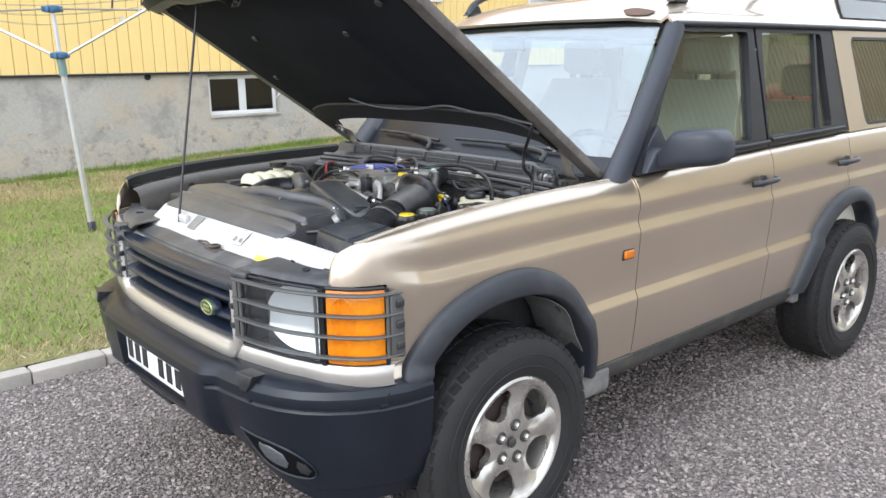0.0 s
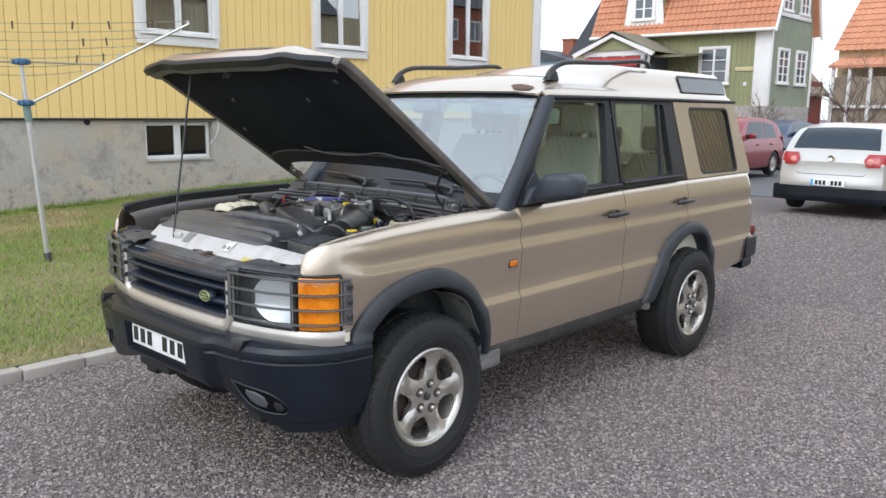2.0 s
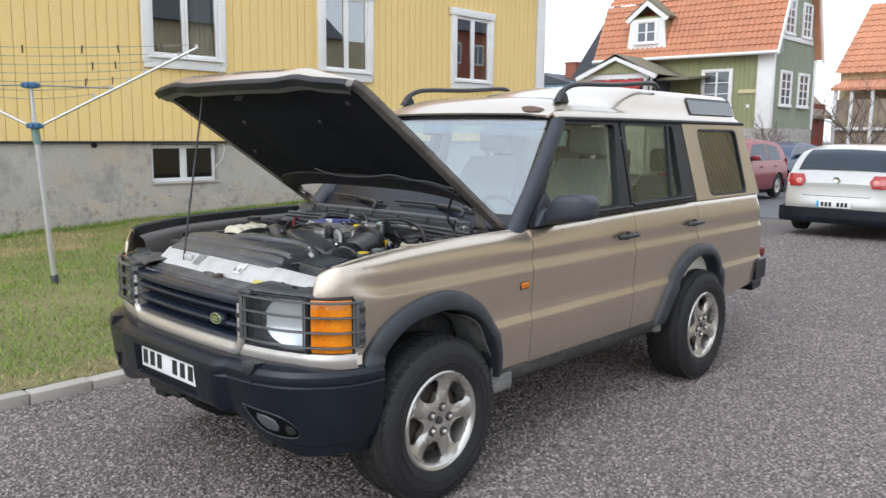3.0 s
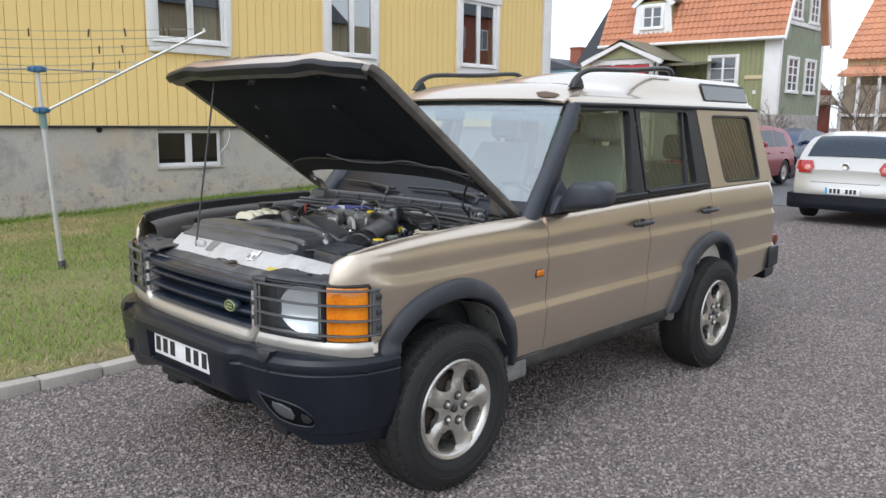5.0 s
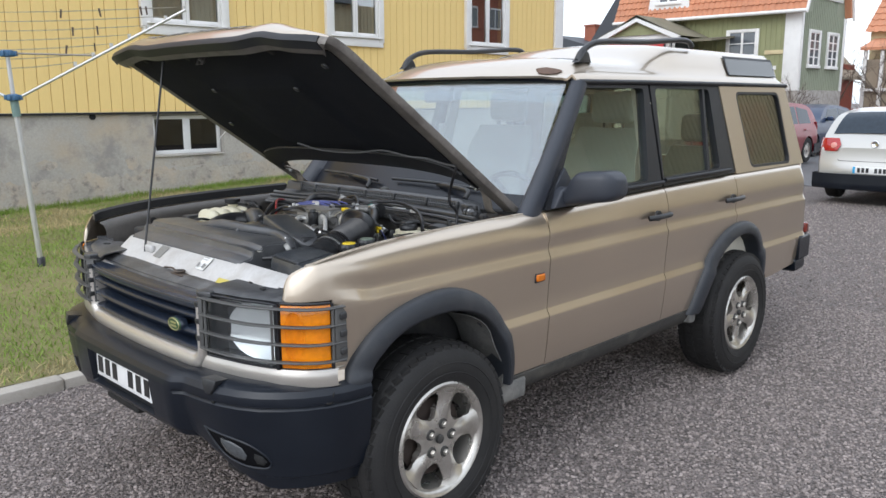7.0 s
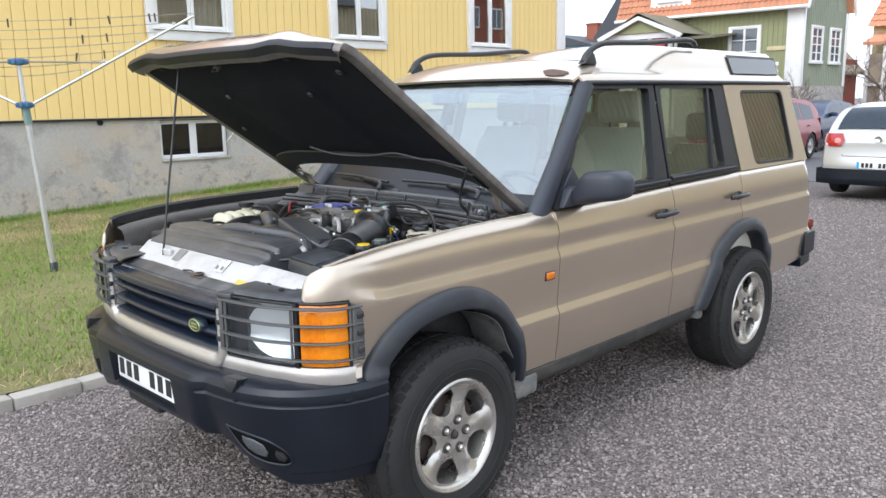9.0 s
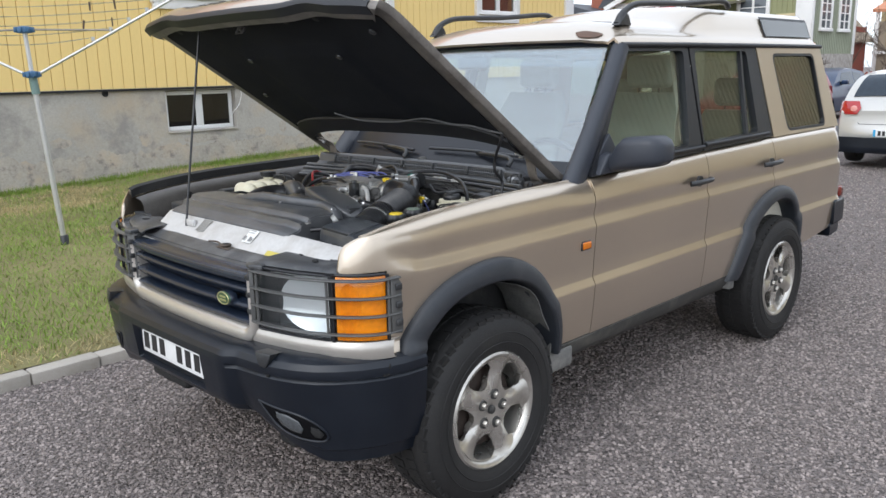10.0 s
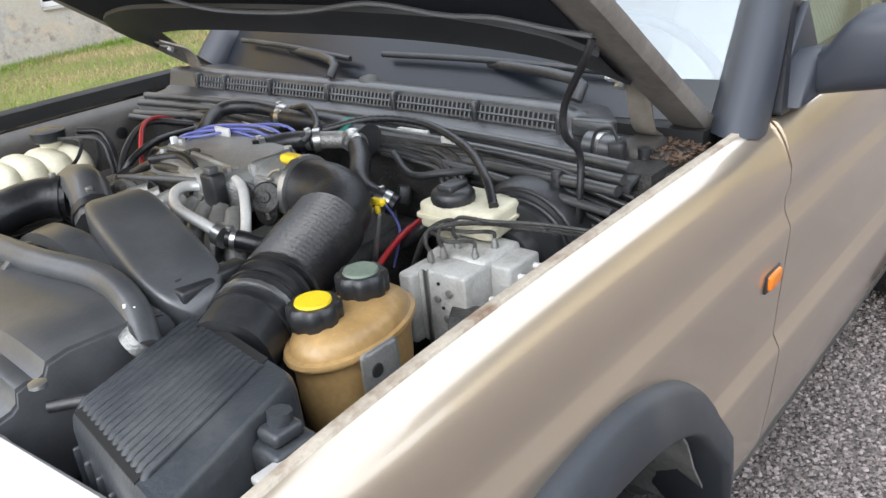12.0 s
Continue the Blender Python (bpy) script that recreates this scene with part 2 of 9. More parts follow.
YELLOW_LABEL = mat("yellow_sticker", (0.55, 0.46, 0.08), 0.5, 0.0, 0.06, 20, 90, dirt=(0.4, 0.33, 0.15), dirt_amount=0.4, dirt_scale=25)
PAPER = mat("paper_label", (0.76, 0.76, 0.74), 0.55, 0.0, 0.05)
GREY_PRINT = mat("grey_print", (0.22, 0.22, 0.22), 0.6)
RUSTY_LATCH = mat("rusty_latch_steel", (0.085, 0.068, 0.055), 0.6, 0.2, 0.3, 20, 150, bump=0.3, dirt=(0.15, 0.10, 0.07), dirt_amount=0.7, dirt_scale=24)
HINGE_PAINT = mat("dull_champagne_strap", (0.27, 0.235, 0.195), 0.42, 0.3, 0.15, 9, 120, dirt=(0.13, 0.115, 0.10), dirt_amount=0.6, dirt_scale=14)
SCREEN_BAND = mat("glossy_black_glass_band", (0.006, 0.008, 0.013), 0.32, 0.0, 0.1, 4, 90)
SIDE_AMBER = mat("dull_amber_lens", (0.62, 0.17, 0.012), 0.2, 0.0, 0.2, 12, 60, dirt=(0.45, 0.10, 0.01), dirt_amount=0.5, dirt_scale=16)
TAIL_RED = mat("dark_red_lens", (0.16, 0.022, 0.014), 0.2, 0.0, 0.1, 12, 60)
DRY_LEAF = mat("dry_leaf", (0.10, 0.062, 0.040), 0.85, 0.0, 0.3, 40, 200, island=0.5)
BLUE_PART = mat("blue_plastic", (0.04, 0.36, 0.66), 0.45)

# ---- mesh helpers ----


def spl(xs, ys):
    """Natural cubic spline through the knots, as a function."""
    xs, ys = np.array(xs, float), np.array(ys, float)
    n = len(xs)
    h = np.diff(xs)
    a, r = np.zeros((n, n)), np.zeros(n)
    a[0, 0] = a[-1, -1] = 1
    for i in range(1, n - 1):
        a[i, i - 1], a[i, i], a[i, i + 1] = h[i - 1], 2 * (h[i - 1] + h[i]), h[i]
        r[i] = 6 * ((ys[i + 1] - ys[i]) / h[i] - (ys[i] - ys[i - 1]) / h[i - 1])
    m = np.linalg.solve(a, r)

    def value(x):
        x = min(max(x, xs[0]), xs[-1])
        i = int(min(max(np.searchsorted(xs, x) - 1, 0), n - 2))
        u, v = xs[i + 1] - x, x - xs[i]
        return float(m[i] * u ** 3 / (6 * h[i]) + m[i + 1] * v ** 3 / (6 * h[i]) + (ys[i] / h[i] - m[i] * h[i] / 6) * u + (ys[i + 1] / h[i] - m[i + 1] * h[i] / 6) * v)
    return value


def lin(*pts):
    """Piecewise linear function through (x, y) pairs."""
    xs, ys = [p[0] for p in pts], [p[1] for p in pts]
    return lambda x: float(np.interp(x, xs, ys))


def curve(points, n=8):
    """Points along a Catmull-Rom curve through the given ones."""
    p = [Vector(q) for q in points]
    p = [2 * p[0] - p[1]] + p + [2 * p[-1] - p[-2]]
    out = []
    for i in range(1, len(p) - 2):
        for k in range(n):
            t = k / n
            out.append(0.5 * (2 * p[i] + (p[i + 1] - p[i - 1]) * t + (2 * p[i - 1] - 5 * p[i] + 4 * p[i + 1] - p[i + 2]) * t * t + (3 * p[i] - p[i - 1] - 3 * p[i + 1] + p[i + 2]) * t ** 3))
    out.append(p[-2])
    return out


def add_grid(bm, rows, flip=False, close=False):
    """Quads over rows of points (all rows equally long)."""
    vs = [[bm.verts.new(p) for p in row] for row in rows]
    m = len(vs[0])
    for i in range(len(vs) - 1):
        for j in range(m if close else m - 1):
            k = (j + 1) % m
            q = (vs[i][j], vs[i + 1][j], vs[i + 1][k], vs[i][k])
            q = [v for n, v in enumerate(q) if v.co not in [w.co for w in q[:n]]]
            if len(q) > 2:
                bm.faces.new(q[::-1] if flip else q)
    return vs


def add_tube(bm, points, r, seg=8, caps=True, ribs=0.0, n=0):
    """A round tube along points; r: radius or function of 0..1; ribs: every second ring is thinner by that share."""
    pts = curve(points, n) if n else [Vector(p) for p in points]
    seg = max(seg, 8) if callable(r) or r > 0.0045 else seg
    total = len(pts) - 1
    side, rings = None, []
    for i, p in enumerate(pts):
        t = (pts[min(i + 1, total)] - pts[max(i - 1, 0)]).normalized()
        if side is None:
            side = t.cross(Vector((0, 0, 1)) if abs(t.z) < 0.9 else Vector((1, 0, 0))).normalized()
        side = (side - t * side.dot(t)).normalized()
        up = t.cross(side)
        q = r(i / total) if callable(r) else r
        if ribs and i % 2:
            q *= 1 - ribs
        rings.append([p + (side * math.cos(a) + up * math.sin(a)) * q for a in [2 * math.pi * k / seg for k in range(seg)]])
    vs = add_grid(bm, rings, close=True)
    if caps:
        bm.faces.new(vs[0])
        bm.faces.new(vs[-1][::-1])


def add_box(bm, x0, x1, y0, y1, z0, z1, bevel=0.0, seg=2, m=None):
    geo = bmesh.ops.create_cube(bm, size=1)
    vs = geo["verts"]
    for v in vs:
        v.co = Vector(((x0 + x1) / 2 + v.co.x * (x1 - x0), (y0 + y1) / 2 + v.co.y * (y1 - y0), (z0 + z1) / 2 + v.co.z * (z1 - z0)))
    if bevel:
        es = list({e for v in vs for e in v.link_edges})
        res = bmesh.ops.bevel(bm, geom=es, offset=bevel, segments=seg, profile=0.5, affect="EDGES")
        vs = list({v for f in res["faces"] for v in f.verts} | {v for v in vs if v.is_valid})
    if m is not None:
        bmesh.ops.transform(bm, matrix=m, verts=vs)
    return vs


def add_prism(bm, poly, d0, d1, axis="y", bevel=0.0, seg=2):
    """A polygon drawn in the plane across the axis (x, z for y; x, y for z; y, z for x), pulled from d0 to d1."""
    def at(p, d):
        return {"y": (p[0], d, p[1]), "z": (p[0], p[1], d), "x": (d, p[0], p[1])}[axis]
    a = [bm.verts.new(at(p, d0)) for p in poly]
    b = [bm.verts.new(at(p, d1)) for p in poly]
    n = len(poly)
    fs = [bm.faces.new(a), bm.faces.new(b[::-1])] + [bm.faces.new((a[i], b[i], b[(i + 1) % n], a[(i + 1) % n])) for i in range(n)]
    bmesh.ops.recalc_face_normals(bm, faces=fs)
    if bevel:
        es = list({e for f in fs[:2] for e in f.edges})
        bmesh.ops.bevel(bm, geom=es, offset=bevel, segments=seg, profile=0.5, affect="EDGES")


def add_lathe(bm, profile, seg=24, m=None, caps=True):
    """Turns (radius, height) pairs round z; m moves it."""
    rings = [[(r * math.cos(2 * math.pi * k / seg), r * math.sin(2 * math.pi * k / seg), h) for k in range(seg)] for r, h in profile]
    vs = add_grid(bm, rings, flip=True, close=True)
    for ring, (r, h), back in ((vs[0], profile[0], True), (vs[-1], profile[-1], False)):
        if caps and r > 1e-5:
            bm.faces.new(ring[::-1] if back else ring)
    flat = [v for ring in vs for v in ring if v.is_valid]
    if m is not None:
        bmesh.ops.transform(bm, matrix=m, verts=flat)
    return flat


def thing(name, label, category, m=None, group="", kind=""):
    ob = new(name)
    ob.empty_display_size = 0.1
    if m is not None:
        ob.matrix_world = m
    return tagged(ob, label, category, group, kind)


def finish(bm, smooth=35, weld=1e-5):
    bmesh.ops.remove_doubles(bm, verts=bm.verts, dist=weld)
    me = bpy.data.meshes.new("mesh")
    for f in bm.faces:
        f.smooth = smooth > 0
    if smooth:
        for e in bm.edges:
            if len(e.link_faces) == 1 or (len(e.link_faces) == 2 and e.calc_face_angle(0) > radians(smooth)):
                e.smooth = False
    bm.to_mesh(me)
    bm.free()
    return me


def part(name, bm, material, parent=None, label="", solid=0.0, smooth=48, mesh=None):
    """Links a bmesh as one mesh object under a thing or part."""
    me = mesh or finish(bm, smooth)
    if not me.materials:
        me.materials.append(material)
    ob = new(name, me)
    if parent:
        ob.parent = parent
    if label:
        ob["label"] = label
    if solid:
        md = ob.modifiers.new("thickness", "SOLIDIFY")
        md.thickness, md.offset = solid, -1.0
    return ob


def mirrored(ob, parent=None, dy=0.0):
    """The same part on the other side of the car (y turned round)."""
    me = ob.data.copy()
    me.transform(Matrix.Translation((0, dy, 0)) @ Matrix.Diagonal((1, -1, 1, 1)))
    me.flip_normals()
    o = new(ob.name.split(".")[0], me)
    o.parent = parent or ob.parent
    if "label" in ob:
        o["label"] = ob["label"]
    for md in ob.modifiers:
        c = o.modifiers.new(md.name, md.type)
        c.thickness, c.offset = md.thickness, md.offset
    return o


def bm_of(fn, *a, **k):
    bm = bmesh.new()
    fn(bm, *a, **k)
    return bm


def box(*a, **k):
    return bm_of(add_box, *a, **k)


def tube(*a, **k):
    return bm_of(add_tube, *a, **k)


def prism(*a, **k):
    return bm_of(add_prism, *a, **k)


def lathe(*a, **k):
    return bm_of(add_lathe, *a, **k)

# ---- setting: ground, lawn, houses ----
def gravel_material():
    m = mat("gravel", (0.172, 0.148, 0.140), 0.9, 0.0, 0.25, 0.6, 260)
    n, l = m.node_tree.nodes, m.node_tree.links
    b = n["Principled BSDF"]
    tc = n.new("ShaderNodeTexCoord")
    v = n.new("ShaderNodeTexVoronoi")
    v.inputs["Scale"].default_value = 88
    l.new(tc.outputs["Object"], v.inputs["Vector"])
    bw = n.new("ShaderNodeSeparateColor")
    l.new(v.outputs["Color"], bw.inputs[0])
    r = n.new("ShaderNodeMapRange")
    r.inputs["To Min"].default_value, r.inputs["To Max"].default_value = 0.42, 1.48
    l.new(bw.outputs[0], r.inputs["Value"])
    mx = n.new("ShaderNodeMix")
    mx.data_type, mx.blend_type = "RGBA", "MULTIPLY"
    mx.inputs[0].default_value = 1.0
    src = b.inputs["Base Color"].links[0].from_socket
    l.new(src, mx.inputs[6])
    l.new(r.outputs[0], mx.inputs[7])
    l.new(mx.outputs[2], b.inputs["Base Color"])
    bp = n.new("ShaderNodeBump")
    bp.inputs["Strength"].default_value, bp.inputs["Distance"].default_value, bp.invert = 1.0, 0.012, True
    l.new(v.outputs["Distance"], bp.inputs["Height"])
    l.new(bp.outputs[0], b.inputs["Normal"])
    return m


GRAVEL = gravel_material()
PEBBLE = mat("loose_stone", (0.268, 0.231, 0.216), 0.85, 0.0, 0.74, 25, 300, island=1.8)
SOIL = mat("lawn_soil", (0.170, 0.155, 0.065), 0.95, 0.0, 0.35, 1.3, 45, bump=0.8, bump_scale=60, dirt=(0.27, 0.22, 0.11), dirt_amount=0.9, dirt_scale=0.75)
BLADE = mat("grass_blade", (0.190, 0.285, 0.042), 0.7, 0.0, 0.45, 1.2, 60, island=1.2, dirt=(0.27, 0.27, 0.085), dirt_amount=0.8, dirt_scale=0.9)
STRAW = mat("dry_grass_blade", (0.42, 0.345, 0.17), 0.8, 0.0, 0.45, 1.2, 60, island=1.2)
KERB = mat("kerb_concrete", (0.40, 0.37, 0.33), 0.85, 0.0, 0.12, 6, 120, bump=0.4, rand=0.5, dirt=(0.27, 0.25, 0.20), dirt_amount=0.5, dirt_scale=9)
ASPHALT = mat("asphalt", (0.12, 0.12, 0.125), 0.85, 0.0, 0.2, 0.6, 120, bump=0.3)
PLINTH = mat("weathered_render", (0.40, 0.378, 0.34), 0.9, 0.0, 0.16, 0.8, 40, bump=0.45, bump_scale=30, dirt=(0.46, 0.365, 0.25), dirt_amount=0.9, dirt_scale=0.7, dirt2=((0.25, 0.235, 0.22), 0.75, 2.2, 0.50, 0.64))
OLD_RENDER = mat("old_spalled_render", (0.40, 0.365, 0.315), 0.95, 0.0, 0.22, 2.5, 30, bump=0.9, bump_scale=14, dirt=(0.50, 0.40, 0.29), dirt_amount=0.85, dirt_scale=2.6, dirt2=((0.20, 0.18, 0.165), 0.8, 7.0, 0.54, 0.66))
YELLOW = mat("yellow_boards", (0.82, 0.60, 0.235), 0.65, 0.0, 0.05, 2, 70, bump=0.1, rand=0.25, dirt=(0.70, 0.47, 0.13), dirt_amount=0.25, dirt_scale=1.2)
WHITE = mat("white_paint", (0.80, 0.79, 0.77), 0.5, 0.0, 0.04, 3, 60, dirt=(0.6, 0.58, 0.55), dirt_amount=0.3, dirt_scale=4)
FOIL = mat("grey_window_frame", (0.70, 0.70, 0.69), 0.5, 0.0, 0.05, 5, 60)
ROOM = mat("room_wall", (0.32, 0.27, 0.2), 0.9)
ROOM_DARK = mat("cellar_dark", (0.035, 0.033, 0.03), 0.9)
CURTAIN = mat("curtain", (0.72, 0.69, 0.62), 0.9, 0.0, 0.08, 12, 80)
LAMPSHADE = mat("beige_ornament", (0.45, 0.33, 0.16), 0.7)
OLIVE = mat("olive_boards", (0.285, 0.295, 0.155), 0.7, 0.0, 0.12, 1.5, 30, dirt=(0.31, 0.32, 0.18), dirt_amount=0.3)
OLIVE_END = mat("sage_boards", (0.28, 0.305, 0.225), 0.7, 0.0, 0.1, 1.5, 30)
TILE = mat("clay_roof_tile", (0.53, 0.235, 0.130), 0.75, 0.0, 0.25, 1.2, 25, dirt=(0.40, 0.19, 0.115), dirt_amount=0.55, dirt_scale=1.4)
MOSSY = mat("mossy_shingle", (0.19, 0.17, 0.12), 0.9, 0.0, 0.2, 3, 30, dirt=(0.12, 0.13, 0.06), dirt_amount=0.6)
FIELDSTONE = mat("plinth_stone", (0.40, 0.37, 0.34), 0.9, 0.0, 0.35, 4, 16, bump=0.5, dirt=(0.2, 0.18, 0.16), dirt_amount=0.7, dirt_scale=5)
SLATE = mat("slate_roof", (0.055, 0.06, 0.07), 0.6, 0.0, 0.15, 3, 30)
RED_WOOD = mat("red_wood", (0.23, 0.055, 0.035), 0.8, 0.0, 0.2, 2, 40, dirt=(0.13, 0.06, 0.05), dirt_amount=0.4)
BRICK = mat("chimney_brick", (0.30, 0.10, 0.06), 0.85, 0.0, 0.2, 4, 30)
PALE_BLUE = mat("pale_blue_wall", (0.30, 0.45, 0.52), 0.7)
BEIGE = mat("beige_wall", (0.60, 0.50, 0.30), 0.8)
OCHRE = mat("ochre_boards", (0.57, 0.50, 0.34), 0.7, 0.0, 0.1, 2, 40)
BROWN = mat("brown_boards", (0.31, 0.255, 0.19), 0.8, 0.0, 0.2)
TWIG = mat("bare_twig", (0.13, 0.10, 0.08), 0.9, 0.0, 0.25, 3, 30)
ALU = mat("dull_aluminium", (0.62, 0.62, 0.61), 0.38, 0.6, 0.06, 9, 90)
BLUE_HUB = mat("blue_hub_plastic", (0.05, 0.13, 0.24), 0.5)
GREEN_HUB = mat("grey_green_sleeve", (0.16, 0.24, 0.22), 0.5)
LINE = mat("washing_line", (0.26, 0.24, 0.20), 0.7)
PEG = mat("dark_peg", (0.07, 0.045, 0.03), 0.7)
AWNING = mat("red_awning", (0.38, 0.03, 0.03), 0.8)
CELLARGLASS = glass("cellar_glass", (0.5, 0.52, 0.52), 0.0, 0.6, 0.05)
HOUSEGLASS = glass("house_glass", (0.85, 0.9, 0.9), 0.0, 0.85, 0.30)
CARGLASS = mat("car_window_glass", (0.03, 0.042, 0.058), 0.08, 0.0, 0.2, 1.5, 20, spec=0.3)
FARGLASS = mat("far_window_glass", (0.10, 0.115, 0.13), 0.05, 0.0, 0.2, 1.5, 20, spec=0.8)


def sheet(x0, x1, y0, y1, z, step=1.0):
    nx, ny = max(1, round((x1 - x0) / step)), max(1, round((y1 - y0) / step))
    bm = bmesh.new()
    add_grid(bm, [[(x0 + (x1 - x0) * i / nx, y0 + (y1 - y0) * j / ny, z(x0 + (x1 - x0) * i / nx, y0 + (y1 - y0) * j / ny) if callable(z) else z) for j in range(ny + 1)] for i in range(nx + 1)])
    return bm


tagged(part("ground", sheet(-300, 300, -300, 300, -0.012, 60), GRAVEL, smooth=0), "grey pinkish gravel yard reaching to the horizon", "ground", kind="structure")
tagged(part("road", prism([(13.6, -60), (24.5, -60), (24.5, 60), (13.6, 60)], -0.05, 0.004, "z"), ASPHALT, smooth=0), "worn grey asphalt street beside the gravel yard", "road", kind="structure")


def lawn_z(x, y):
    t = min(max((y - 1.8) / 2.8, 0), 1)
    wall = 0.02 + 0.038 * min(max(x, -1), 8)
    u = min(max((y - 4.6) / 4.6, 0), 1)
    return (0.05 + 0.11 * t) * (1 - u) + max(wall, 0.0) * u + 0.012 * noise.noise((x * 1.7, y * 1.7, 0))


tagged(part("lawn", sheet(-8, 8.6, 1.845, 9.25, lawn_z, 0.1), SOIL), "short spring lawn, green with dry yellow patches", "lawn", kind="structure")


def scatter_mesh(name, verts, faces, material, label, category):
    me = bpy.data.meshes.new("mesh")
    me.from_pydata(verts, [], faces)
    me.materials.append(material)
    ob = new(name, me)
    return tagged(ob, label, category, kind="stuff")


rng = np.random.default_rng(7)


def stones(count, x0, x1, y0, y1, size):
    """Angular loose chippings lying on the ground, each an irregular eight-cornered lump."""
    c = rng.uniform((x0, y0), (x1, y1), (count, 2))
    s = size * rng.uniform(0.55, 1.5, (count, 1, 1))
    cube = np.array([[a, b, d] for a in (-1, 1) for b in (-1, 1) for d in (-1, 1)], float)
    v = cube[None] * rng.uniform(0.45, 1.0, (count, 8, 3)) * s * np.array([1.0, 0.8, 0.55])
    ang = rng.uniform(0, 6.283, count)
    tilt = rng.normal(0, 0.5, count)
    ca, sa, ct, st = np.cos(ang)[:, None], np.sin(ang)[:, None], np.cos(tilt)[:, None], np.sin(tilt)[:, None]
    x, y, z = v[..., 0], v[..., 1], v[..., 2]
    y, z = y * ct - z * st, y * st + z * ct
    v = np.stack([x * ca - y * sa + c[:, :1], x * sa + y * ca + c[:, 1:], z + s[..., 0] * 0.32 - 0.012], -1)
    quad = np.array([[0, 1, 3, 2], [4, 6, 7, 5], [0, 4, 5, 1], [2, 3, 7, 6], [0, 2, 6, 4], [1, 5, 7, 3]])
    f = (np.arange(count)[:, None, None] * 8 + quad[None]).reshape(-1, 4)
    return v.reshape(-1, 3), f


v1, f1 = stones(124000, -2.6, 4.6, -3.0, 1.74, 0.0064)
v2, f2 = stones(34000, 4.6, 11.5, -5.5, 1.74, 0.0080)
v3, f3 = stones(24000, -0.5, 6.5, -5.6, -3.0, 0.0072)
scatter_mesh("gravel_stones", np.concatenate([v1, v2, v3]).tolist(), np.concatenate([f1, f2 + len(v1), f3 + len(v1) + len(v2)]).tolist(), PEBBLE, "small angular grey and pinkish gravel chippings", "gravel")

count = 105000
gx, gy = rng.uniform(-1.6, 7.6, count), 1.86 + 7.3 * rng.uniform(0, 1, count) ** 1.25
gz = np.array([lawn_z(a, b) for a, b in zip(gx, gy)])
patch = np.array([noise.noise((a * 0.9, b * 0.9, 3.0)) for a, b in zip(gx, gy)])
gh = rng.uniform(0.018, 0.05, count) * (1 + 0.6 * patch)
ga = rng.uniform(0, 6.283, count)
lean = rng.normal(0, 0.028, (count, 2))
w = rng.uniform(0.0016, 0.0042, count)
base = np.stack([gx, gy, gz - 0.004], -1)
dx = np.stack([np.cos(ga) * w, np.sin(ga) * w, np.zeros(count)], -1)
tip = np.stack([gx + lean[:, 0], gy + lean[:, 1], gz + gh], -1)
mid = (base + tip) / 2 + np.stack([np.zeros(count), np.zeros(count), gh * 0.12], -1)
gv = np.stack([base - dx, base + dx, mid + dx * 0.7, mid - dx * 0.7, tip], 1).reshape(-1, 3)
dry = patch * 1.3 + np.exp(-((gy - 1.9) / 0.22) ** 2) * 1.1 + 0.62 * np.clip((gy - 6.2) / 1.6, 0, 1) + 0.5 * np.array([noise.noise((a * 2.6, b * 2.6, 9.0)) for a, b in zip(gx, gy)]) - 0.24
withered = rng.uniform(0.0, 0.75, count) < dry
kept = rng.uniform(0, 1, count) > 0.55 * np.exp(-((gy - 1.86) / 0.16) ** 2)
gv = gv.reshape(count, 5, 3)
for chosen, material, label in ((kept & ~withered, BLADE, "short green grass blades"), (kept & withered, STRAW, "dry straw-yellow grass blades")):
    k = np.arange(chosen.sum())[:, None] * 5
    gf = np.concatenate([k + 0, k + 1, k + 2, k + 3], 1).tolist() + np.concatenate([k + 3, k + 2, k + 4], 1).tolist()
    scatter_mesh("grass", gv[chosen].reshape(-1, 3).tolist(), gf, material, label, "grass")
# ragged longer grass along the foot of the house
count = 7000
gx = rng.uniform(-1.5, 8, count)
gy = 9.19 - np.abs(rng.normal(0, 0.13, count))
gz = np.array([lawn_z(a, b) for a, b in zip(gx, gy)])
gh = rng.uniform(0.03, 0.11, count)
ga = rng.uniform(0, 6.283, count)
dx = np.stack([np.cos(ga) * 0.005, np.sin(ga) * 0.005, np.zeros(count)], -1)
base = np.stack([gx, gy, gz - 0.004], -1)
tip = np.stack([gx + rng.normal(0, 0.03, count), gy - np.abs(rng.normal(0, 0.03, count)), gz + gh], -1)
gv = np.stack([base - dx, base + dx, tip], 1).reshape(-1, 3)
scatter_mesh("grass", gv.tolist(), np.arange(count * 3).reshape(-1, 3).tolist(), BLADE, "ragged grass along the foot of the house wall", "grass")

# kerb of short concrete stones between gravel and lawn
kerb = thing("kerb", "low row of pale concrete kerb stones edging the lawn", "kerb", kind="structure")
kerb_mesh = finish(box(-0.182, 0.182, -0.055, 0.055, -0.09, 0.06, bevel=0.012), 40)
kerb_mesh.materials.append(KERB)
for i in range(36):
    o = part("kerb_stone", None, KERB, kerb, mesh=kerb_mesh)
    o.matrix_world = pose(-3.56 + 0.37 * i, 1.79 + random.uniform(-0.008, 0.008), random.uniform(-0.012, 0.008), random.uniform(-2, 2), random.uniform(-1, 1), random.uniform(-1.2, 1.2))


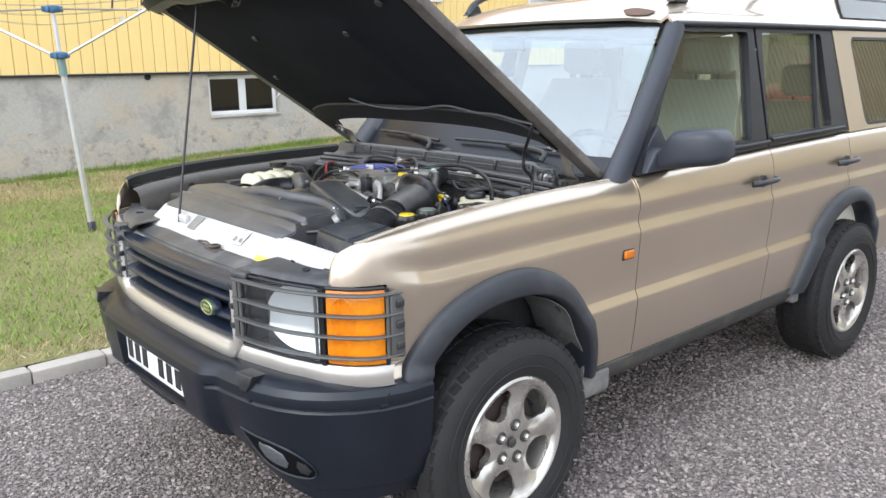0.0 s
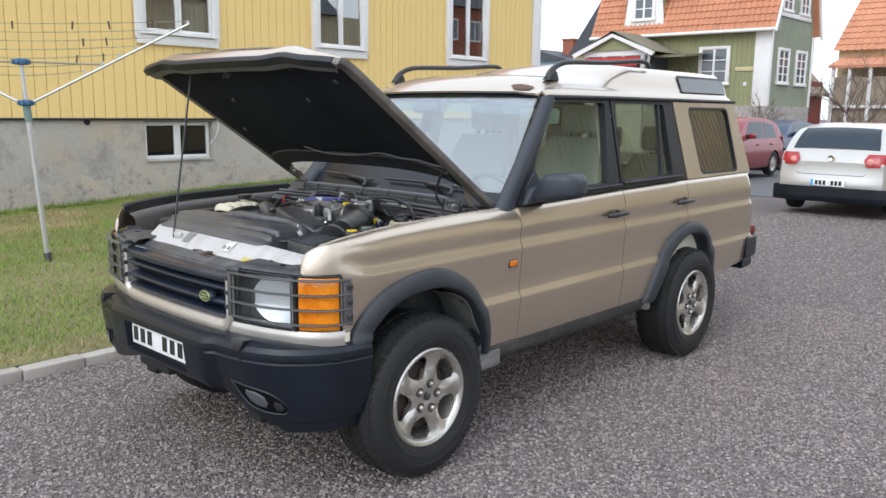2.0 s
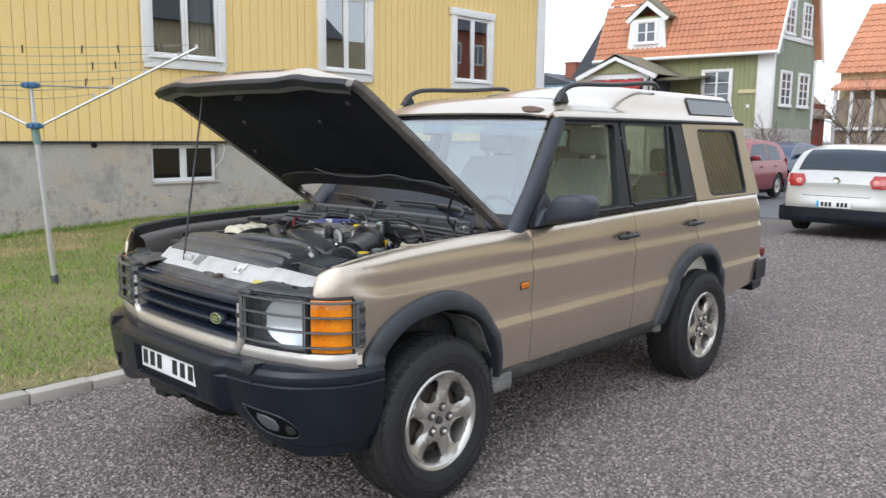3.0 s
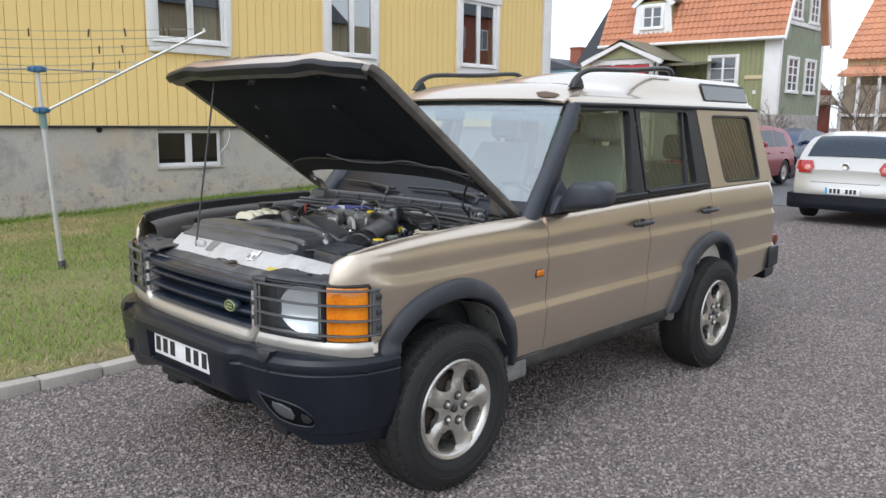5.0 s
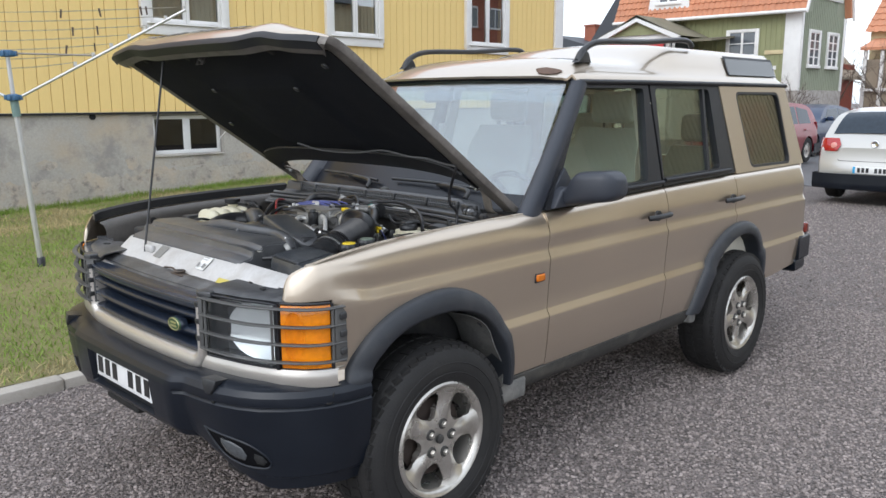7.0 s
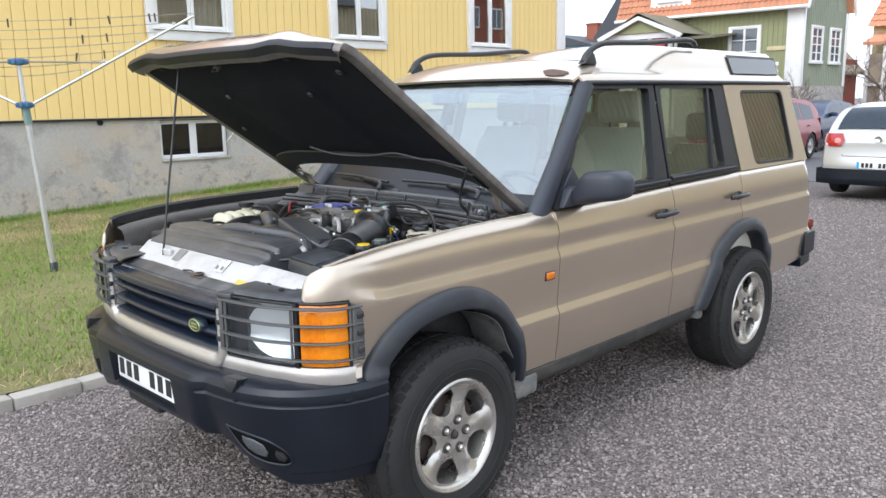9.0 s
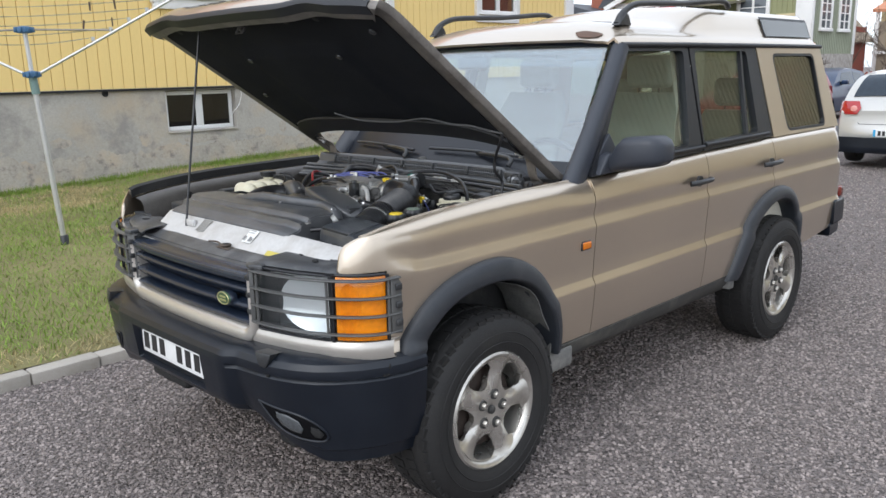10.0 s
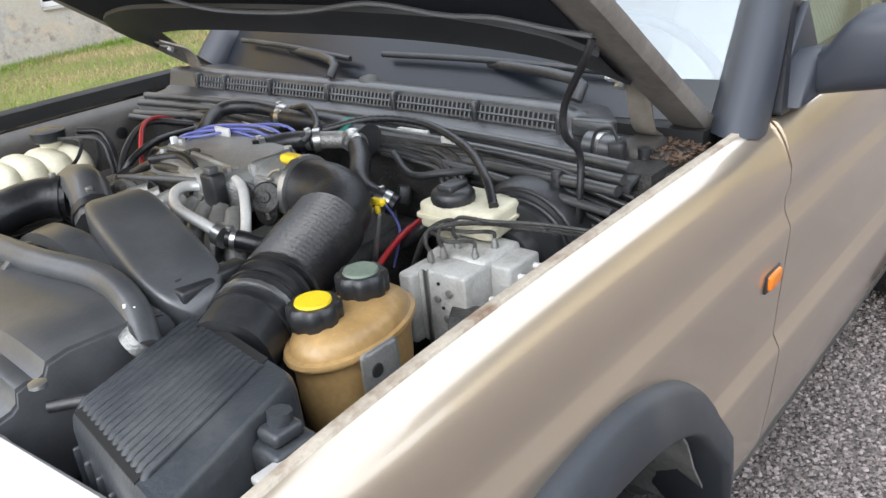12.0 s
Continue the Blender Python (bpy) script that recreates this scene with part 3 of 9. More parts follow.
# ---- yellow house ----
HX0, HX1, HY = -9.0, 14.45, 9.21
BZ, TZ = 1.44, 6.3
plinth = thing("wall_plinth", "grey weathered rendered foundation with brownish stains and a cellar window", "foundation wall", kind="structure")
OPEN = (3.83, 5.06, 0.74, 1.385)
bm = bmesh.new()
for x0, x1, z0, z1 in ((HX0, OPEN[0], -0.4, BZ), (OPEN[1], HX1, -0.4, BZ), (OPEN[0], OPEN[1], -0.4, OPEN[2]), (OPEN[0], OPEN[1], OPEN[3], BZ)):
    add_box(bm, x0, x1, HY, HY + 0.35, z0, z1)
part("rendered_wall", bm, PLINTH, plinth, smooth=0)
part("vent_hole", lathe([(0.045, 0), (0.045, 0.02), (0.03, 0.02), (0.03, 0.005)], 16, pose(2.90, HY - 0.001, 1.375, 90)), DARK, plinth, "small round ventilation hole")

bm = bmesh.new()
rows = []
for i in range(941):
    x = HX0 + (HX1 - HX0) * i / 940
    h = 0.52 + 0.10 * noise.noise((x * 0.8, 3.1, 0)) + 0.07 * noise.noise((x * 3.1, 7.7, 0)) + 0.05 * noise.noise((x * 11.0, 1.3, 0)) + 0.03 * noise.noise((x * 27.0, 4.3, 0))
    rows.append([(x, HY - 0.0022, z) for z in (-0.3, 0.1, 0.36, h)] + [(x, HY + 0.003, h + 0.001)])
add_grid(bm, rows, flip=True)
part("lower_render", bm, OLD_RENDER, plinth, "spalled brown-grey lower coat of render", smooth=60)
for x, z, w, h in ((2.2, 0.70, 0.16, 0.07), (3.45, 0.66, 0.10, 0.10), (4.4, 0.62, 0.30, 0.06), (5.4, 0.66, 0.22, 0.07), (5.95, 0.72, 0.08, 0.10), (6.5, 0.64, 0.18, 0.05), (1.2, 0.62, 0.25, 0.05)):
    ring = [(x + w * math.cos(a) * (1 + 0.35 * noise.noise((math.cos(a) * 2 + x, math.sin(a) * 2, z))), z + h * math.sin(a) * (1 + 0.45 * noise.noise((math.cos(a) * 3, math.sin(a) * 3 + x, 5.0)))) for a in [2 * math.pi * k / 30 for k in range(30)]]
    part("spalled_patch", prism(ring, HY - 0.0022, HY + 0.01, "y"), OLD_RENDER, plinth)

house = thing("yellow_house", "yellow house clad in vertical painted boards with white window trims", "house", kind="structure")
bm = bmesh.new()
WINS = ((3.74, 5.24), (7.24, 8.62), (10.97, 12.40))
WZ0, WZ1 = 2.70, 4.36
xs = HX0
for x0, x1 in WINS:
    add_box(bm, xs, x0 + 0.06, HY + 0.03, HY + 0.25, BZ, TZ)
    add_box(bm, x0 + 0.06, x1 - 0.06, HY + 0.03, HY + 0.25, BZ, WZ0 + 0.06)
    add_box(bm, x0 + 0.06, x1 - 0.06, HY + 0.03, HY + 0.25, WZ1 - 0.06, TZ)
    xs = x1 - 0.06
add_box(bm, xs, HX1 - 0.02, HY + 0.03, HY + 0.25, BZ, TZ)
add_box(bm, HX0, HX0 + 0.25, HY + 0.25, HY + 8, -0.4, TZ)
add_box(bm, HX1 - 0.27, HX1 - 0.02, HY + 0.25, HY + 8, -0.4, TZ)
add_box(bm, HX0, HX1, HY + 8, HY + 8.25, -0.4, TZ)
part("wall_core", bm, YELLOW, house, smooth=0)
part("drip_board", box(HX0, HX1 - 0.02, HY - 0.045, HY + 0.03, BZ - 0.035, BZ - 0.004), TRIM, house, "dark drip edge below the boards", smooth=0)
bm = bmesh.new()
add_prism(bm, [(HY - 0.7, TZ + 0.002), (HY + 8.9, TZ + 0.002), (HY + 4.1, TZ + 3.6)], HX0 - 0.4, HX1 + 0.4, "x")
part("roof", bm, TILE, house, smooth=0)
bm = bmesh.new()
add_box(bm, HX1 - 0.30, HX1 + 0.02, HY - 0.035, HY + 0.03, BZ, TZ, 0.006)
add_box(bm, HX1 - 0.02, HX1 + 0.02, HY + 0.03, HY + 0.30, BZ, TZ, 0.006)
part("corner_board", bm, WHITE, house)


def house_window(index, x0, x1, z0, z1, left_curtain):
    win = thing("window_%d" % index, "white painted two-light window with wide trim and sill", "window", kind="structure")
    y = HY
    bm = bmesh.new()
    tw = 0.135
    add_box(bm, x0, x0 + tw, y - 0.055, y + 0.03, z0, z1, 0.006)
    add_box(bm, x1 - tw, x1, y - 0.055, y + 0.03, z0, z1, 0.006)
    add_box(bm, x0 - 0.04, x1 + 0.04, y - 0.075, y + 0.03, z1 - 0.14, z1 + 0.02, 0.006)
    add_box(bm, x0 + 0.02, x1 - 0.02, y - 0.05, y + 0.03, z0 - 0.09, z0 + 0.06, 0.006)
    part("trim", bm, WHITE, win)
    part("window_sill", box(x0 + 0.08, x1 - 0.08, y - 0.10, y + 0.02, z0 + 0.065, z0 + 0.09, 0.006), WHITE, win)
    ix0, ix1, iz0, iz1 = x0 + tw + 0.004, x1 - tw - 0.004, z0 + 0.10, z1 - 0.145
    mx = (ix0 + ix1) / 2
    bm = bmesh.new()
    for a, b in ((ix0, mx - 0.003), (mx + 0.003, ix1)):
        for q in ((a, a + 0.055, iz0, iz1), (b - 0.055, b, iz0, iz1), (a + 0.055, b - 0.055, iz0, iz0 + 0.06), (a + 0.055, b - 0.055, iz1 - 0.06, iz1)):
            add_box(bm, q[0], q[1], y - 0.025, y + 0.03, q[2], q[3], 0.004)
        o = part("pane", box(a + 0.05, b - 0.05, y + 0.0, y + 0.006, iz0 + 0.05, iz1 - 0.05), HOUSEGLASS, win, smooth=0)
        o.visible_shadow = False
    part("window_frame", bm, WHITE, win)
    bm = bmesh.new()
    for q in ((x0 - .3, x1 + .3, y + 1.6, y + 1.7, z0 - .6, z1 + .4), (x0 - .4, x0 - .3, y + .26, y + 1.7, z0 - .6, z1 + .4), (x1 + .3, x1 + .4, y + .26, y + 1.7, z0 - .6, z1 + .4), (x0 - .4, x1 + .4, y + .26, y + 1.7, z0 - .7, z0 - .6), (x0 - .4, x1 + .4, y + .26, y + 1.7, z1 + .4, z1 + .5)):
        add_box(bm, *q)
    part("room", bm, ROOM, win, smooth=0)
    if left_curtain:
        for a, b in ((ix0 + 0.02, ix0 + 0.16), (ix1 - 0.40, ix1 - 0.03)):
            n = 36
            bm = bmesh.new()
            add_grid(bm, [[(a + (b - a) * i / n, y + 0.17 + 0.022 * math.sin(i * 1.5), z) for z in (iz0 - 0.2, iz1 + 0.1)] for i in range(n + 1)])
            part("curtain", bm, CURTAIN, win, solid=0.003)
        part("ornament", lathe([(0.04, 0), (0.055, 0.03), (0.03, 0.09), (0.02, 0.16), (0.05, 0.24), (0.06, 0.3)], 16, pose(ix0 + 0.3, y + 0.2, iz0 - 0.02)), LAMPSHADE, win)
    return win


house_window(1, *WINS[0], WZ0, WZ1, True)
house_window(2, *WINS[1], WZ0, WZ1, False)
house_window(3, *WINS[2], WZ0, WZ1, False)

# cellar window set back in the foundation
cellar = thing("window_4", "small grey two-light cellar window set back in the foundation", "window", kind="structure")
bm = bmesh.new()
fx0, fx1, fz0, fz1, fy = 3.845, 5.045, 0.755, 1.375, HY + 0.10
for q in ((fx0, fx0 + .06, fz0, fz1), (fx1 - .06, fx1, fz0, fz1), (fx0 + .06, fx1 - .06, fz1 - .06, fz1), (fx0 + .06, fx1 - .06, fz0, fz0 + .07), (4.385, 4.505, fz0 + .07, fz1 - .06)):
    add_box(bm, q[0], q[1], fy, fy + 0.06, q[2], q[3], 0.006)
part("window_frame", bm, FOIL, cellar)
for a, b in ((3.90, 4.39), (4.50, 4.99)):
    o = part("pane", box(a, b, fy + 0.02, fy + 0.026, fz0 + .06, fz1 - .05), CELLARGLASS, cellar, smooth=0)
    o.visible_shadow = False
part("window_sill", prism([(HY - 0.03, 0.735), (HY + 0.10, 0.735), (HY + 0.10, 0.765), (HY - 0.03, 0.75)], 3.835, 5.055, "x", 0.004), PLINTH, cellar)
bm = bmesh.new()
for q in ((3.6, 5.3, HY + 1.2, HY + 1.3, 0.2, 1.43), (3.5, 3.6, HY + .36, HY + 1.3, .2, 1.43), (5.3, 5.4, HY + .36, HY + 1.3, .2, 1.43), (3.5, 5.4, HY + .36, HY + 1.3, .1, .2)):
    add_box(bm, *q)
part("room", bm, ROOM_DARK, cellar, smooth=0)
cable = thing("loose_cable", "thin white cable hanging in a loop beside the cellar window", "cable")
part("wire", tube([(5.13, HY - 0.01, 1.43), (5.16, HY - 0.02, 1.3), (5.09, HY - 0.03, 1.12), (5.0, HY - 0.01, 1.02), (4.98, HY + 0.05, 0.92)], 0.006, 6, n=5), WHITE, cable)


# ---- rotary clothes dryer on the lawn ----
dryer = thing("rotary_clothes_dryer", "aluminium rotary washing line with blue hubs standing on the lawn", "clothes dryer", pose(0.47, 4.59, 0.15))
foot, low, top = Vector((0, 0, 0)), Vector((-0.11, -0.05, 1.49)), Vector((-0.13, -0.06, 1.85))
part("ground_socket", lathe([(0.0, -0.05), (0.036, -0.05), (0.036, 0.09), (0.028, 0.10)], 12), BLACK, dryer)
part("pole", tube([foot, low], 0.024, 12), ALU, dryer)
part("upper_pole", tube([low, top], 0.018, 12), ALU, dryer)
part("sleeve", tube([low + Vector((0.012, 0, -0.16)), low + Vector((0, 0, 0.0))], 0.034, 12), GREEN_HUB, dryer, "grey-green plastic sleeve")
for name, c, r in (("lower_hub", low, 0.055), ("top_hub", top, 0.06)):
    bm = bmesh.new()
    add_lathe(bm, [(0.02, -0.03), (r, -0.025), (r * 1.1, 0), (r, 0.022), (0.02, 0.03)], 16, Matrix.Translation(c))
    for k in range(8):
        a = k * math.pi / 4
        add_box(bm, -0.012, 0.012, r * 0.9, r * 1.35, -0.02, 0.02, 0.004, m=Matrix.Translation(c) @ pose(0, 0, 0, 0, 0, math.degrees(a)))
    part(name, bm, BLUE_HUB, dryer, "blue plastic hub")
arms = {}
for az in (-42, 138):
    d = Vector((math.cos(radians(az)), math.sin(radians(az)), 0))
    end = low + d * 1.47 + Vector((0, 0, 0.72))
    arms[az] = (d, end)
    bm = bmesh.new()
    add_tube(bm, [low + d * 0.05, end], 0.0125, 6)
    for k in range(7):
        p = low.lerp(end, 0.36 + 0.105 * k)
        add_box(bm, -0.012, 0.012, -0.008, 0.008, 0.0, 0.035, m=Matrix.Translation(p))
    part("arm", bm, ALU, dryer)
    part("strut", tube([top + d * 0.06, low.lerp(end, 0.48)], 0.008, 6), LINE, dryer)
azs = list(arms)
for k in range(7):
    f = 0.36 + 0.105 * k
    bm = bmesh.new()
    p, q = low.lerp(arms[azs[0]][1], f) + Vector((0, 0, 0.03)), low.lerp(arms[azs[1]][1], f) + Vector((0, 0, 0.03))
    for back in (0.0, 0.3 * f):
        add_tube(bm, [p.lerp(q, t) - Vector((0.7, -0.7, 0)) * -back * math.sin(math.pi * t) * -1 - Vector((0, 0, 0.05 * math.sin(math.pi * t))) for t in (0, .12, .25, .38, .5, .62, .75, .88, 1)], 0.0017, 5)
    part("line", bm, LINE, dryer)
peg_mesh = finish(bm_of(add_prism, [(-0.006, -0.05), (0.006, -0.05), (0.008, 0.02), (-0.008, 0.02)], -0.005, 0.005, "y", 0.002))
peg_mesh.materials.append(PEG)
for i in range(13):
    a, b = azs
    f = 0.36 + 0.105 * random.choice((2, 4, 5, 6))
    t = random.uniform(0.08, 0.92)
    p = (low.lerp(arms[a][1], f)).lerp(low.lerp(arms[b][1], f), t) + Vector((0, 0, 0.03 - 0.05 * math.sin(math.pi * t)))
    peg = tagged(part("clothes_peg", None, PEG, None, mesh=peg_mesh), "small dark wooden clothes peg clipped on the washing line", "clothes peg", "pegs on the line")
    peg.matrix_world = dryer.matrix_world @ Matrix.Translation(p) @ pose(0, 0, 0, 0, random.uniform(-12, 12), random.uniform(0, 180))


# ---- far houses across the street ----
def far_window(parent_wall, axis, c, a0, a1, z0, z1, cols=2, rows=2):
    """White frame with bars round dark panes; axis x: in a wall across x at c, spanning y; axis y the other way."""
    def q(bm, p0, p1, d0, d1, e0, e1, bev=0.0):
        if axis == "x":
            add_box(bm, c + d0, c + d1, p0, p1, e0, e1, bev)
        else:
            add_box(bm, p0, p1, c + d0, c + d1, e0, e1, bev)
    win = thing("far_window", "white framed house window with small panes", "window", kind="structure", group="windows of the far houses")
    bm = bmesh.new()
    t = 0.11
    q(bm, a0, a0 + t, -0.06, 0.02, z0, z1, 0.01)
    q(bm, a1 - t, a1, -0.06, 0.02, z0, z1, 0.01)
    q(bm, a0 + t, a1 - t, -0.06, 0.02, z1 - t, z1, 0.01)
    q(bm, a0 - 0.04, a1 + 0.04, -0.09, 0.02, z0 - 0.07, z0 + 0.05, 0.01)
    part("trim", bm, WHITE, win)
    bm = bmesh.new()
    ia, ib, ja, jb = a0 + t, a1 - t, z0 + 0.05, z1 - t
    for k in range(cols + 1):
        p = ia + (ib - ia) * k / cols
        wd = 0.045 if cols == 2 or k in (0, cols) else 0.02
        q(bm, p - wd, p + wd, -0.045, 0.02, ja, jb)
    for k in range(rows + 1):
        p = ja + (jb - ja) * k / rows
        q(bm, ia, ib, -0.04, 0.02, p - 0.02, p + 0.02)
    part("glazing_bar", bm, WHITE, win)
    for i in range(cols):
        for j in range(rows):
            bm = bmesh.new()
            q(bm, ia + (ib - ia) * i / cols + 0.03, ia + (ib - ia) * (i + 1) / cols - 0.03, -0.02, 0.0, ja + (jb - ja) * j / rows + 0.018, ja + (jb - ja) * (j + 1) / rows - 0.018)
            part("pane", bm, FARGLASS, win, smooth=0)
    return win


def tile_roof(bm, p0, p1, p2, p3, across=0.23, along=0.30, lift=0.045):
    """Pantiles as a rippled, stepped sheet from eave p0-p1 up to p3-p2."""
    p0, p1, p2, p3 = map(Vector, (p0, p1, p2, p3))
    nrm = (p1 - p0).cross(p3 - p0).normalized()
    nc, nr = max(2, round((p1 - p0).length / across)), max(2, round((p3 - p0).length / along))
    rows = []
    for r in range(nr):
        for e, up in ((0.0, lift), (0.98, 0.0)):
            v = (r + e) / nr
            a, b = p0.lerp(p3, v), p1.lerp(p2, v)
            row = []
            for c in range(nc * 4 + 1):
                u = c / (nc * 4)
                row.append(a.lerp(b, u) + nrm * (up + 0.035 * math.sin(2 * math.pi * c / 4)))
            rows.append(row)
    add_grid(bm, rows)


GX, GY, GZ, GE = 30.0, 9.4, 1.96, 4.95
green = thing("green_house", "olive green wooden house with a red clay tile roof and white corner boards", "house", kind="structure")
bm = bmesh.new()
add_box(bm, GX, GX + 0.3, GY + 0.002, 17.3, GZ, GE + 0.3)
for i in range(44):
    y = GY + 0.55 + i * 0.2
    if y < 17.2:
        add_box(bm, GX - 0.03, GX, y, y + 0.05, GZ, GE - 0.02)
part("wall", bm, OLIVE, green, smooth=0)
bm = bmesh.new()
add_prism(bm, [(GX + 0.002, GZ), (34.6, GZ), (34.6, GE), (33.9, 7.3), (32.3, 8.6), (30.75, 7.3), (GX + 0.002, GE)], GY, GY + 0.3, "y")
for i in range(24):
    x = GX + 0.1 + i * 0.19
    add_box(bm, x, x + 0.04, GY - 0.02, GY, GZ, 6.2 if 0.9 < x - GX < 3.7 else GE)
part("gable_wall", bm, OLIVE_END, green, smooth=0)
bm = bmesh.new()
add_box(bm, GX + 0.001, 34.6, 17.3, 17.5, GZ, GE)
add_box(bm, 34.3, 34.6, GY + 0.3, 17.3, GZ, GE)
part("rear_wall", bm, OLIVE, green, smooth=0)
part("foundation", box(GX - 0.06, 34.66, GY - 0.06, 17.55, -0.2, GZ), FIELDSTONE, green, smooth=0)
bm = bmesh.new()
add_box(bm, GX - 0.07, GX, GY - 0.05, GY + 0.6, GZ - 0.02, GE - 0.03, 0.01)
add_box(bm, GX - 0.07, GX + 0.09, GY - 0.07, GY - 0.021, GZ - 0.02, GE - 0.03, 0.01)
part("corner_board", bm, WHITE, green)
part("corner_board", box(34.45, 34.68, GY - 0.07, GY - 0.021, GZ - 0.02, GE - 0.03, 0.01), WHITE, green)
bm = bmesh.new()
tile_roof(bm, (GX - 0.35, 17.5, GE), (GX - 0.35, GY - 0.25, GE), (30.75, GY - 0.25, 7.45), (30.75, 17.5, 7.45))
tile_roof(bm, (30.75, 17.5, 7.45), (30.75, GY - 0.25, 7.45), (32.3, GY - 0.25, 8.8), (32.3, 17.5, 8.8))
add_prism(bm, [(34.9, GE), (34.0, 7.45), (32.3, 8.75), (32.4, 8.6), (33.85, 7.3), (34.6, GE)], GY - 0.25, 17.5, "y")
part("roof_tiles", bm, TILE, green)
bm = bmesh.new()
for poly in ([(GX - 0.42, GE - 0.14), (GX - 0.30, GE - 0.14), (30.85, 7.35), (30.72, 7.5)], [(34.95, GE - 0.12), (34.80, GE - 0.14), (33.95, 7.35), (34.05, 7.5)], [(30.72, 7.5), (30.85, 7.33), (32.3, 8.62), (32.3, 8.84)], [(34.05, 7.5), (33.92, 7.33), (32.3, 8.62), (32.3, 8.84)]):
    add_prism(bm, poly, GY - 0.32, GY - 0.25, "y")
part("barge_board", bm, WHITE, green, smooth=0)
part("gutter", tube([(GX - 0.42, 17.5, GE - 0.04), (GX - 0.42, GY - 0.3, GE - 0.06)], 0.07, 8), WHITE, green)
part("house_sign", box(GX - 0.05, GX - 0.032, GY + 0.62, GY + 1.35, 3.34, 3.5, 0.004), BEIGE, green, "small pale sign board")
part("house_sign", box(GX - 0.05, GX - 0.032, GY + 0.85, GY + 0.98, 2.75, 2.9, 0.004), WHITE, green, "small pale box on the wall")
far_window(green, "x", GX - 0.03, 11.0, 12.35, 2.85, 4.36, 2, 3)
far_window(green, "y", GY - 0.02, 30.72, 31.95, 2.88, 4.28, 2, 4)
far_window(green, "y", GY - 0.02, 32.72, 33.95, 2.88, 4.28, 2, 4)
far_window(green, "y", GY - 0.02, 30.8, 31.9, 5.75, 7.15, 2, 4)
far_window(green, "y", GY - 0.02, 32.75, 33.8, 5.75, 7.15, 2, 4)
part("band", box(30.5, 34.1, GY - 0.06, GY - 0.021, 5.5, 5.68, 0.01), WHITE, green)
# dormer
part("dormer", prism([(30.9, 5.45), (GX - 0.10, 5.45), (GX - 0.10, 6.75), (30.9, 6.75)], 14.15, 15.75, "y"), OLIVE, green, smooth=0)
bm = bmesh.new()
add_prism(bm, [(13.85, 6.72), (14.95, 7.55), (16.05, 6.72), (15.95, 6.62), (14.95, 7.38), (13.95, 6.62)], GX - 0.18, 31.6, "x")
part("dormer_roof", bm, MOSSY, green, smooth=0)
bm = bmesh.new()
add_prism(bm, [(13.9, 6.62), (14.95, 7.42), (16.0, 6.62), (15.85, 6.5), (14.95, 7.2), (14.05, 6.5)], GX - 0.24, GX - 0.182, "x")
add_prism(bm, [(14.0, 5.38), (15.9, 5.38), (15.75, 6.65), (14.15, 6.65)], GX - 0.17, GX - 0.102, "x")
part("dormer_trim", bm, WHITE, green, smooth=0)
far_window(green, "x", GX - 0.171, 14.4, 15.5, 5.62, 6.6, 2, 2)
# glazed porch
porch = thing("porch", "white and olive house porch with a gabled roof and a red awning", "porch", kind="structure")
bm = bmesh.new()
add_box(bm, 27.6, 29.96, 13.6, 16.4, -0.1, 3.0)
part("porch_base", bm, WHITE, porch, smooth=0)
bm = bmesh.new()
for y in (13.6, 14.5, 15.4, 16.25):
    add_box(bm, 27.6, 27.75, y, y + 0.15, 3.0, 4.1)
add_box(bm, 27.58, 27.76, 13.5, 16.5, 3.95, 4.2)
add_prism(bm, [(13.0, 4.05), (14.95, 4.95), (16.9, 4.05), (16.8, 3.9), (14.95, 4.7), (13.1, 3.9)], 27.30, 27.42, "x")
part("porch_frame", bm, WHITE, porch, smooth=0)
part("porch_gable", prism([(13.4, 4.18), (14.95, 4.75), (16.5, 4.18)], 27.5, 27.6, "x"), OLIVE, porch, smooth=0)
part("porch_glass", box(27.7, 29.9, 13.75, 16.25, 3.0, 3.95), FARGLASS, porch, smooth=0)
part("awning", prism([(27.45, 3.9), (27.2, 3.55), (27.2, 3.5), (27.5, 3.85)], 13.7, 16.3, "y"), AWNING, porch, "red awning", smooth=0)
part("porch_roof", prism([(13.0, 4.07), (14.95, 4.97), (16.9, 4.07), (14.95, 4.85)], 27.3, 29.96, "x"), MOSSY, porch, smooth=0)
part("side_roof", prism([(28.0, 3.85), (29.96, 4.05), (29.96, 4.12), (28.0, 3.95)], 12.0, 13.35, "y"), MOSSY, porch, smooth=0)
part("downpipe", tube([(27.5, 13.3, 4.0), (27.7, 13.45, 3.7), (27.7, 13.45, 0.3)], 0.06, 8), WHITE, porch)
part("porch_lamp", lathe([(0.03, 0), (0.10, 0.03), (0.10, 0.2), (0.02, 0.28)], 10, pose(29.8, 12.8, 3.2)), BADGE_GOLD, porch)

